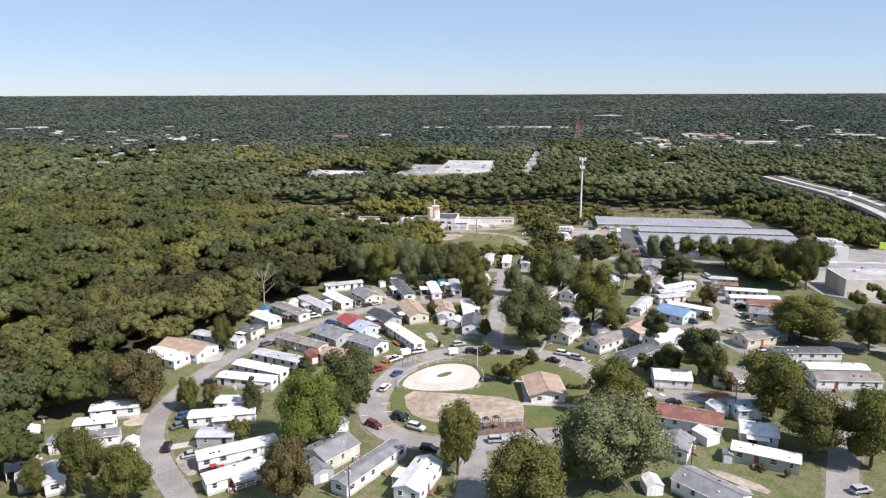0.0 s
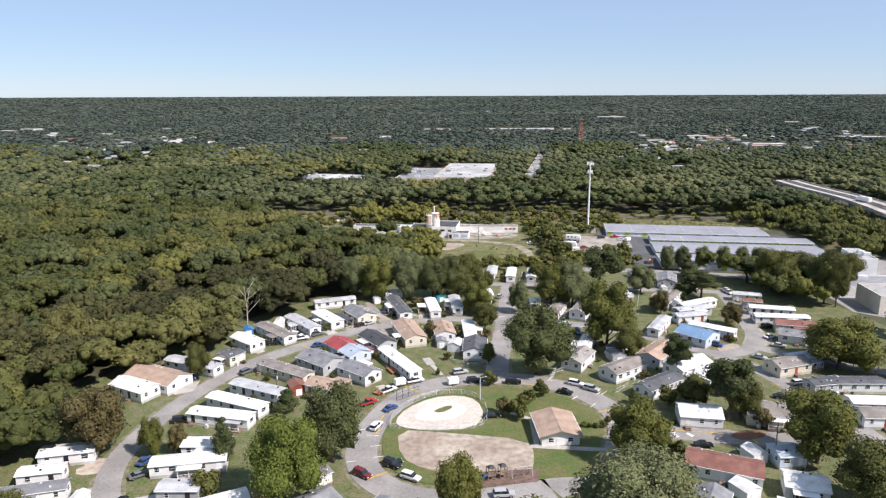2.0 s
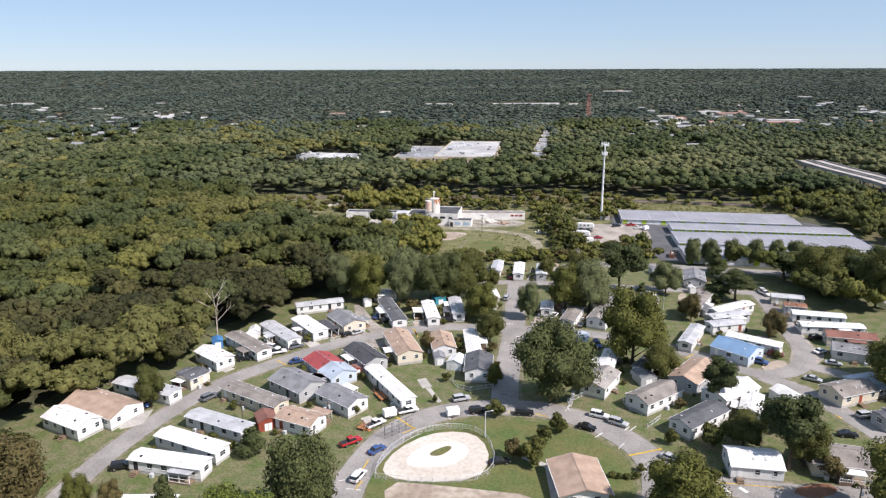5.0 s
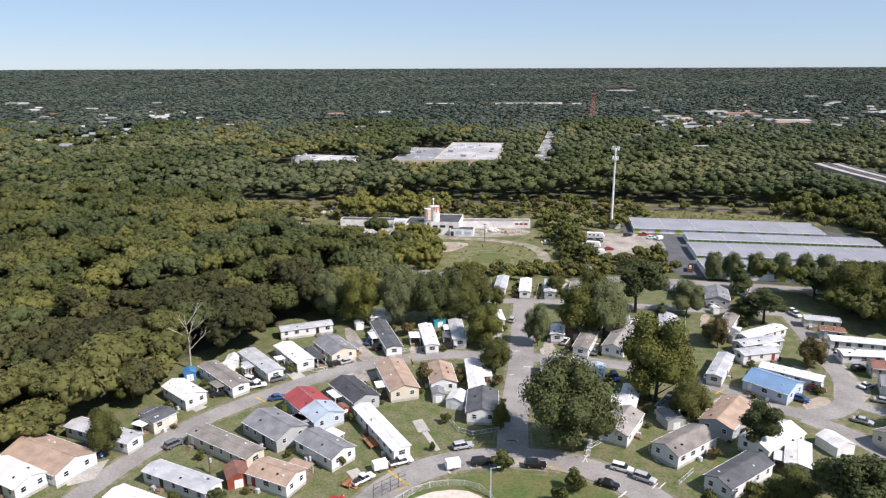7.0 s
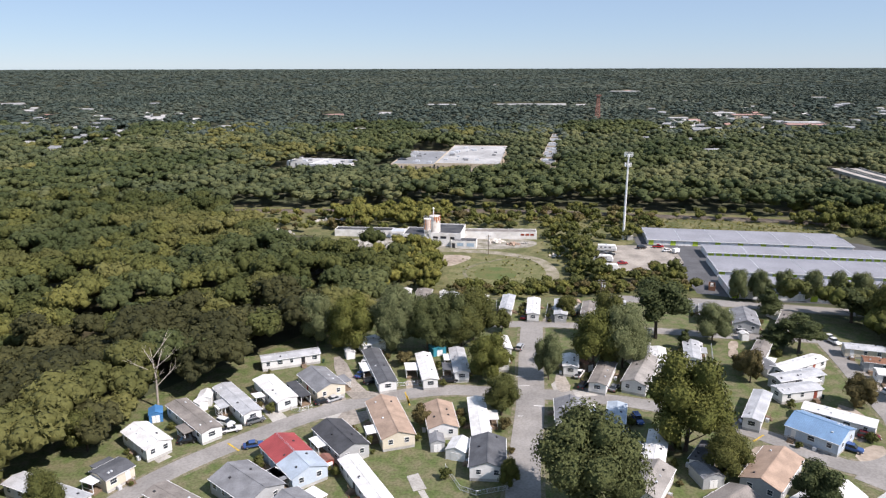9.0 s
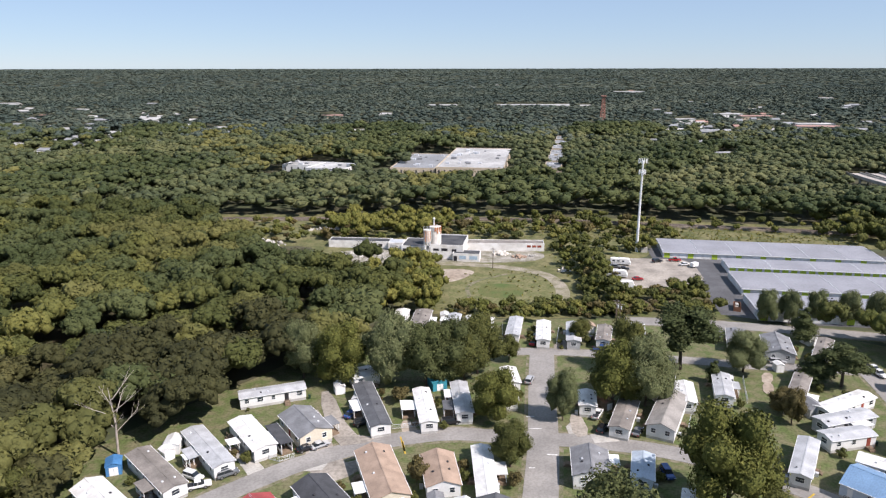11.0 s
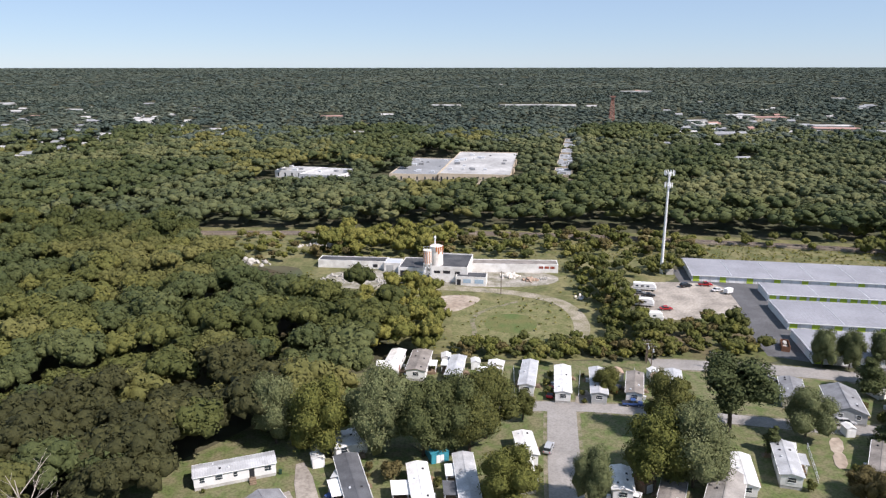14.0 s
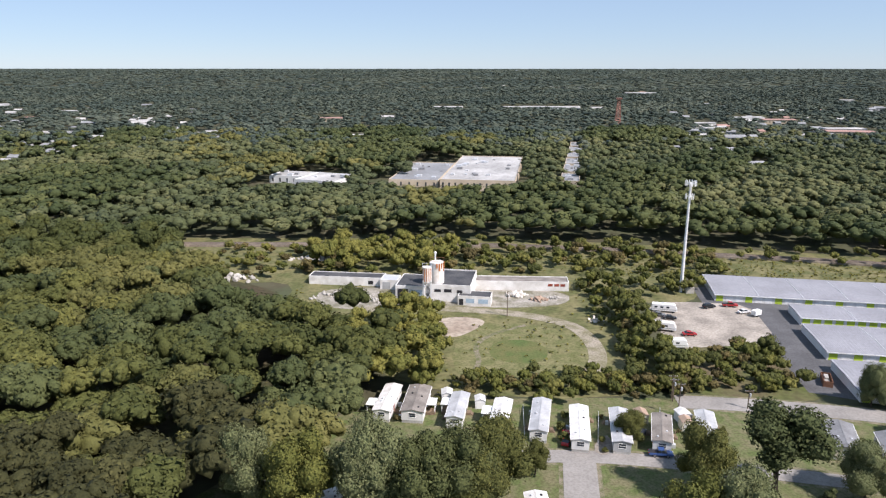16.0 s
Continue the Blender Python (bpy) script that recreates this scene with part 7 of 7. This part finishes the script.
far_house(-351, 1064, 9, 9, "w")
far_house(-525, 1037, 8, 9, "w")
far_house(-379, 900, 8, 9, "g")
far_house(-265, 954, 8, 9, "g")
far_house(-681, 1460, 8, 9, "w")
far_house(-416, 878, 8, 9, "g")
far_house(-787, 1425, 15, 9, "w")
far_house(-381, 827, 8, 9, "g")
far_house(-474, 1199, 11, 9, "w")
far_house(-444, 888, 10, 9, "g")
far_house(-458, 1221, 8, 9, "w")
far_house(-512, 1291, 8, 9, "w")
far_house(156, 2577, 21, 11, "w")
far_house(409, 2514, 21, 11, "g")
far_house(-435, 2379, 18, 9, "w")
far_house(-484, 2592, 28, 14, "g")
far_house(-270, 2629, 15, 9, "w")
far_house(-224, 2591, 15, 9, "w")
far_house(522, 2156, 17, 9, "r")
far_house(75, 2515, 21, 10, "w")


# ---- shrubs and small growth ----
grow = random.Random(21)
rows_ = []
for _ in range(600):
    u = grow.random()
    if u < 0.24:  # belt along the fence behind the homes
        x_, y_, r_ = grow.uniform(2, 68), 354 + grow.gauss(0, 3.2), grow.uniform(1.2, 2.8)
    elif u < 0.38:  # east side of the meadow
        x_, y_, r_ = 58 + grow.gauss(0, 4.0), grow.uniform(350, 445), grow.uniform(1.2, 3.0)
    elif u < 0.52:  # toward the lot
        x_, y_, r_ = grow.uniform(64, 98), grow.uniform(352, 379), grow.uniform(1.2, 3.0)
    elif u < 0.88:  # rough grass north of the plant
        x_, y_, r_ = grow.uniform(-60, 120), grow.uniform(456, 492), grow.uniform(1.5, 3.4)
    else:
        x_, y_, r_ = grow.uniform(-110, -40), grow.uniform(450, 495), grow.uniform(1.2, 3.0)
    if 44 < y_ - 300 and abs(x_ - 45) < 4 and 360 < y_ < 400:
        continue
    rows_.append((x_, y_, 0.0, r_, r_ * grow.uniform(1.2, 2.4), grow.uniform(0.05, 0.75)))
rows_ = np.array(rows_)
stamp("scrub", rows_[::5], 190, 0.08, 9, LEAF_BROWN, "brownish scrub bushes in rough grass", 150)
stamp("scrub", np.concatenate([rows_[k_::5] for k_ in range(1, 3)]), 190, 0.08, 9, LEAF_OLIVE, "olive scrub bushes in rough grass", 140)
stamp("scrub", np.concatenate([rows_[k_::5] for k_ in range(3, 5)]), 190, 0.08, 9, LEAF, "green scrub bushes in rough grass", 145)
rows_ = []
for _ in range(46):
    x_, y_ = 60 + grow.gauss(0, 3.0), grow.uniform(352, 446)
    rows_.append((x_, y_, 0.0, grow.uniform(2.0, 3.4), grow.uniform(6, 11.5), grow.uniform(0.2, 0.6)))
for _ in range(14):
    rows_.append((grow.uniform(66, 92), grow.uniform(428, 446), 0.0, grow.uniform(1.6, 2.8), grow.uniform(3, 6), grow.uniform(0.2, 0.6)))
for _ in range(7):
    rows_.append((grow.uniform(86, 97), grow.uniform(366, 379), 0.0, grow.uniform(2.2, 3.6), grow.uniform(5, 8), grow.uniform(0.2, 0.5)))
for _ in range(70):
    x_ = grow.uniform(-20, 260)
    rows_.append((x_, float(rail_y(x_)) - grow.uniform(8, 13), 0.0, grow.uniform(1.6, 3.0), grow.uniform(4, 9), grow.uniform(0.3, 0.7)))
for _ in range(64):
    rows_.append((grow.uniform(-64, 6), grow.uniform(460, 496), 0.0, grow.uniform(2.5, 4.4), grow.uniform(7, 12), grow.uniform(0.5, 0.9)))
for _ in range(44):
    rows_.append((grow.uniform(-28, -2), grow.uniform(360, 404), 0.0, grow.uniform(2.4, 4.2), grow.uniform(7, 12.5), grow.uniform(0.45, 0.95)))
for _ in range(46):
    rows_.append((grow.uniform(-36, 0), grow.uniform(348, 374), 0.0, grow.uniform(2.6, 4.4), grow.uniform(7, 12), grow.uniform(0.3, 0.8)))
for _ in range(10):
    rows_.append((grow.uniform(78, 97), grow.uniform(430, 448), 0.0, grow.uniform(1.8, 3.2), grow.uniform(4, 7), grow.uniform(0.3, 0.7)))
for _ in range(70):
    rows_.append((grow.uniform(196, 258), grow.uniform(425, 500) - 0, 0.0, grow.uniform(2.5, 4.5), grow.uniform(6, 12), grow.uniform(0.2, 0.6)))
for _ in range(150):
    y_ = grow.uniform(362, 500)
    rows_.append((grow.uniform(212, min(276, 252 + (y_ - 362) * 0.2)), y_, 0.0, grow.uniform(3.0, 5.5), grow.uniform(7, 12), grow.uniform(0.2, 0.6)))
for _ in range(60):
    rows_.append((grow.uniform(215, 262), grow.uniform(372, 440), 0.0, grow.uniform(3.0, 5.0), grow.uniform(6, 10), grow.uniform(0.2, 0.6)))
for _ in range(34):
    rows_.append((grow.uniform(150, 200), grow.uniform(160, 220), 0.0, grow.uniform(2.5, 5), grow.uniform(7, 14), grow.uniform(0.2, 0.6)))
for _ in range(46):
    rows_.append((grow.uniform(134, 160), grow.uniform(284, 326), 0.0, grow.uniform(2.5, 5), grow.uniform(7, 14), grow.uniform(0.1, 0.6)))
for _ in range(16):
    rows_.append((grow.uniform(148, 180), grow.uniform(205, 256), 0.0, grow.uniform(2.5, 5), grow.uniform(7, 14), grow.uniform(0.1, 0.6)))
for _ in range(12):
    x_ = grow.uniform(120, 165)
    rows_.append((x_, 330 - (x_ - 120) * 0.25 + grow.gauss(0, 5), 0.0, grow.uniform(3, 5), grow.uniform(8, 15), grow.uniform(0.1, 0.5)))
rows_ = np.array(rows_)
olive = (rows_[:, 0] < 12) & (rows_[:, 1] > 350) | (np.arange(len(rows_)) % 3 == 0)
stamp("tree_belt", rows_[~olive], 300, 0.075, 8, LEAF, "belts of young green trees along field edges", 160)
stamp("tree_belt", rows_[olive], 300, 0.075, 8, LEAF_OLIVE, "belts of yellow-green young trees around the plant", 165)

# tussocks in the rough grass
rows_ = []
for _ in range(1100):
    x_, y_ = grow.uniform(-60, 66), grow.uniform(350, 498)
    if (-56 < x_ < 46 and 410 < y_ < 450) or abs(math.hypot(x_ - 24, y_ - 385) - 24) < 3.5:
        continue
    r_ = grow.uniform(0.25, 0.8)
    rows_.append((x_, y_, 0.03, r_, r_ * 0.9, grow.uniform(0.5, 1.3)))
for _ in range(900):
    x_, y_ = grow.uniform(70, 200), grow.uniform(455, 490) - 0.0
    r_ = grow.uniform(0.3, 0.9)
    rows_.append((x_, y_ - (x_ - 70) * 0.12, 0.03, r_, r_ * 0.9, grow.uniform(0.6, 1.3)))
stamp("grass_tussocks", np.array(rows_), 9, 0.5, 1, LEAF_OLIVE, "yellowing grass tussocks in the rough field", 170, core=False)

# open steel container with scrap, and a truck shape standing in for a white highway sign
container = thing("scrap_container", pose(104.5, 358.5, 0.06, 0, 0, 70), "rusty brown open container filled with scrap", "container")
part("floor", boxes((-3, -1.1, 0, 3, 1.1, 0.15)), ROOF["rb"][0], container)
for b_ in ((-3, -1.2, 3, -1.1), (-3, 1.1, 3, 1.2), (-3.1, -1.2, -3, 1.2), (3, -1.2, 3.1, 1.2)):
    part("side", boxes((b_[0], b_[1], 0, b_[2], b_[3], 1.7)), ROOF["rb"][0], container)
part("scrap", boxes(*[(debris.uniform(-2.6, 1.8), debris.uniform(-0.9, 0.2), 0.15, debris.uniform(1.9, 2.7), debris.uniform(0.3, 0.9), debris.uniform(0.8, 1.9)) for _ in range(5)]), CONCRETE, container)
lorry = thing("lorry", pose(296, 500, 8.0, 0, 0, 100), "white truck-shaped stand-in for a sign on highway deck", "truck")
part("box_body", boxes((-6, -1.25, 0.9, 4, 1.25, 3.9), bevel=0.05), TRIM, lorry)
part("cab", boxes((4.3, -1.2, 0.7, 6.4, 1.2, 3.0), bevel=0.2), PAINTS["white"], lorry)
part("windscreen", boxes((6.36, -1.0, 1.9, 6.45, 1.0, 2.7)), GLASS, lorry)
for sx in (-4.5, -3.3, 5.2):
    for sy in (-1.1, 1.1):
        part_of("wheel", shared(("tyre", 0.5), lambda: wheel_bm(0.5)), RUBBER, lorry).location = (sx, sy, 0.5)

# shrubs and wheeled bins close to the homes
BIN_GREEN = mat("dark_green_bin_plastic", (0.02, 0.05, 0.03), 0.5, var=0.1)


def wheeled_bin(x, y, turn):
    t = thing("wheeled_bin", pose(x, y, 0.04, 0, 0, turn), "dark green wheeled rubbish bin on grass", "bin", "wheeled bins")
    bm = bmesh.new()
    prism(bm, [(-0.25, 0.08), (0.25, 0.08), (0.32, 1.0), (-0.32, 1.0)], -0.28, 0.28)
    part_of("body", shared("bin_body", lambda: bm), BIN_GREEN, t)
    part_of("lid", shared("bin_lid", lambda: boxes((-0.35, -0.31, 1.0, 0.35, 0.31, 1.07), bevel=0.02)), BIN_GREEN, t)
    for sy in (-0.26, 0.26):
        part_of("wheel", shared("bin_wheel", lambda: wheel_bm(0.1)), RUBBER, t).location = (-0.28, sy, 0.1)


side_rand = random.Random(33)
for x_, y_, turn_, L_, W_ in HOMES:
    m_ = pose(x_, y_, 0, 0, 0, turn_)
    for _ in range(side_rand.randint(0, 3)):
        q_ = m_ @ Vector((side_rand.uniform(-L_, L_), (W_ + side_rand.uniform(1.3, 2.4)) * side_rand.choice((-1, 1)), 0))
        h_ = side_rand.uniform(1.0, 2.6)
        tree(side_rand.choice(("bush", "bush", "bush", "redbush")), q_.x, q_.y, h_, h_ * side_rand.uniform(0.9, 1.5), "beside a mobile home")
    if side_rand.random() < 0.45:
        q_ = m_ @ Vector((L_ + 0.9, side_rand.uniform(-W_, W_), 0))
        wheeled_bin(q_.x, q_.y, turn_ + side_rand.uniform(-20, 20))


def deck(x, y, turn, w, d):
    """A raised timber deck with posts and rails."""
    t = thing("wooden_deck", pose(x, y, 0, 0, 0, turn), "orange-brown wooden deck with rails beside a home", "deck")
    part("platform", boxes((-w / 2, -d / 2, 0.55, w / 2, d / 2, 0.68)), ORANGE_WOOD, t)
    for px in (-w / 2 + 0.08, 0, w / 2 - 0.08):
        for py in (-d / 2 + 0.08, d / 2 - 0.08):
            part_of("post", shared("deck_post", lambda: boxes((-0.06, -0.06, -0.1, 0.06, 0.06, 1.5))), ORANGE_WOOD, t).location = (px, py, 0)
    for py in (-d / 2 + 0.08, d / 2 - 0.08):
        part("rail", boxes((-w / 2, py - 0.04, 1.45, w / 2, py + 0.04, 1.53)), ORANGE_WOOD, t)
    part("steps", boxes((-0.6, -d / 2 - 0.8, -0.1, 0.6, -d / 2, 0.35), (-0.6, -d / 2 - 1.2, -0.1, 0.6, -d / 2 - 0.8, 0.18)), ORANGE_WOOD, t)


ORANGE_WOOD = mat("stained_deck_wood", (0.38, 0.17, 0.08), 0.8, var=0.3, scale=0.4)
deck(-15.4, 221.9, 120, 4.6, 2.6)
deck(-18.4, 205.8, 60, 2.6, 2.0)

SCREEN = mat("dark_screen_mesh", (0.05, 0.052, 0.055), 0.7, var=0.15)


def porch_canopy(x, y, turn, length, depth, z, roof, words, screened=False):
    """A flat sloping roof on posts over a low deck, its length along its own x."""
    t = thing("porch_canopy", pose(x, y, 0, 0, 0, turn), words, "porch", "porches")
    L, D = length / 2, depth / 2
    bm = bmesh.new()
    prism(bm, [(-D - 0.2, z - 0.22), (D + 0.2, z), (D + 0.2, z + 0.1), (-D - 0.2, z - 0.12)], -L - 0.2, L + 0.2)
    bmesh.ops.rotate(bm, verts=bm.verts, matrix=Matrix.Rotation(radians(90), 3, "Z"))
    r = part("roof", bm, roof, t)
    part("fascia", boxes((-L - 0.22, -D - 0.26, z - 0.26, L + 0.22, -D - 0.2, z - 0.1)), TRIM, r)
    part("deck", boxes((-L, -D, -0.1, L, D, 0.45)), WOOD, t)
    n = max(2, int(length / 2.2) + 1)
    for k in range(n):
        for sy in (-D + 0.08, D - 0.08):
            px = -L + 0.08 + k * (length - 0.16) / (n - 1)
            part_of("post", shared(("canopy_post", round(z, 1)), lambda: boxes((-0.06, -0.06, 0.4, 0.06, 0.06, z - 0.2))), TRIM, t).location = (px, sy, 0)
    for sy in (-D + 0.05, D - 0.05):
        part("rail", boxes((-L, sy - 0.04, 1.3, L, sy + 0.04, 1.38), (-L, sy - 0.03, 0.45, L, sy + 0.03, 1.1 if screened else 0.55)), TRIM, t)
        if screened:
            part("screen", boxes((-L + 0.1, sy - 0.015, 1.38, L - 0.1, sy + 0.015, z - 0.28)), SCREEN, t, "dark insect screen")
    return t


porch_canopy(-20.9, 281.1, 110, 5.4, 2.7, 2.7, TRIM, "white flat carport roof beside a dark-roofed home")
porch_canopy(-8.2, 281.1, 99, 4.5, 3.2, 2.8, TRIM, "white screened porch beside a white home", True)
porch_canopy(1.9, 281.0, 95, 4.4, 2.5, 2.9, ROOF["dg"][0], "wooden porch with dark roof beside a home")
porch_canopy(-36.9, 266.9, 125, 9.6, 2.6, 3.0, ROOF["bk"][0], "dark screened porch with black roof", True)
porch_canopy(-46.6, 263.9, 127, 2.6, 2.2, 2.7, TRIM, "small white porch roof over a home's steps")
porch_canopy(-54.4, 257.8, 130, 2.4, 1.8, 2.7, TRIM, "small white awning over a home's steps")
porch_canopy(-70.6, 226.6, 157, 3.2, 2.4, 2.7, TRIM, "small white porch roof beside the street")
porch_canopy(-54.0, 184.0, 167, 5.0, 2.2, 2.7, ROOF["lg"][0], "pale metal porch roof along a white home")
patch("driveway", [(-48.2, 265.6), (-45.0, 266.0), (-38.0, 257.6), (-39.9, 253.6)], CONCRETE, 0.073, "pale concrete drive beside a white home", "drive", soft=0)
patch("driveway", [(-29.5, 264.6), (-23.4, 263.4), (-25.2, 256.8), (-29.3, 256.4)], CONCRETE, 0.077, "pale concrete parking bay by the street", "drive", soft=0)
patch("driveway", [(-10.0, 278.0), (-7.0, 278.4), (-4.3, 270.0), (-8.5, 269.9)], DIRT, 0.066, "worn earth drive between two homes", "drive", soft=1)
patch("driveway", [(90.4, 306.0), (93.6, 306.0), (90.6, 299.4), (87.5, 299.0)], DIRT, 0.066, "worn earth track across a lawn", "drive", soft=1)
patch("soil_patch", [(67.6, 239.9), (73.8, 245.5), (81.0, 243.4), (79.4, 238.0), (71.9, 235.0)], DIRT, 0.064, "bare orange-brown soil beside a tan home", "soil", soft=1)
patch("driveway", [(-84.9, 169.8), (-77.0, 171.3), (-75.4, 168.2), (-82.2, 165.0)], DIRT, 0.066, "bare earth drive off the street", "drive", soft=1)
patch("driveway", [(-79.0, 157.8), (-74.4, 158.6), (-71.8, 152.6), (-76.6, 151.2)], DIRT, 0.066, "bare earth drive off the street", "drive", soft=1)
patch("driveway", [(-67.5, 153.6), (-60.6, 156.0), (-60.0, 153.6), (-66.4, 151.0)], CONCRETE, 0.068, "pale concrete drive off the street", "drive", soft=0)

patch("driveway", [(122.2, 298.3), (120.0, 278.3), (115.1, 256.3), (116.1, 248.0), (105.3, 238.2), (99.8, 238.8), (109.4, 256.3), (114.3, 277.3), (117.7, 293.8)], GRAVEL, 0.071, "pale gravel ground along the street bend", "drive", soft=1)

# wire fences between yards
fence([(1.6, 235.0), (5.6, 224.9), (14.7, 227.6)], 1.2, 2.4, GALV, "low grey wire fence between two yards", 2, 4)
fence([(33.0, 218.8), (41.3, 225.2), (41.8, 220.3)], 1.2, 2.4, GALV, "low grey wire fence between two yards", 2, 4)
fence([(47.4, 218.8), (48.1, 212.8), (53.5, 217.0)], 1.2, 2.4, GALV, "low grey wire fence between two yards", 2, 4)
fence([(61.8, 280.3), (57.6, 270.6)], 1.2, 2.4, GALV, "low grey wire fence between two yards", 2, 4)
fence([(-41.8, 265.1), (-36.3, 259.4), (-32.2, 261.7)], 1.2, 2.4, GALV, "low grey wire fence between two yards", 2, 4)
fence([(83.3, 301.6), (78.8, 287.6)], 1.2, 2.4, GALV, "low grey wire fence between two yards", 2, 4)
fence([(49.3, 323.4), (54.0, 341.3)], 1.2, 2.4, GALV, "low grey wire fence between two yards", 2, 4)
fence([(35.2, 324.6), (38.2, 339.2)], 1.2, 2.4, GALV, "low grey wire fence between two yards", 2, 4)
fence([(18.7, 327.3), (19.7, 342.4)], 1.2, 2.4, GALV, "low grey wire fence between two yards", 2, 4)
fence([(-11.6, 274.1), (-3.5, 276.0)], 1.2, 2.4, GALV, "low grey wire fence between two yards", 2, 4)
fence([(50.0, 206.0), (54.7, 210.7)], 1.2, 2.4, GALV, "low grey wire fence between two yards", 2, 4)
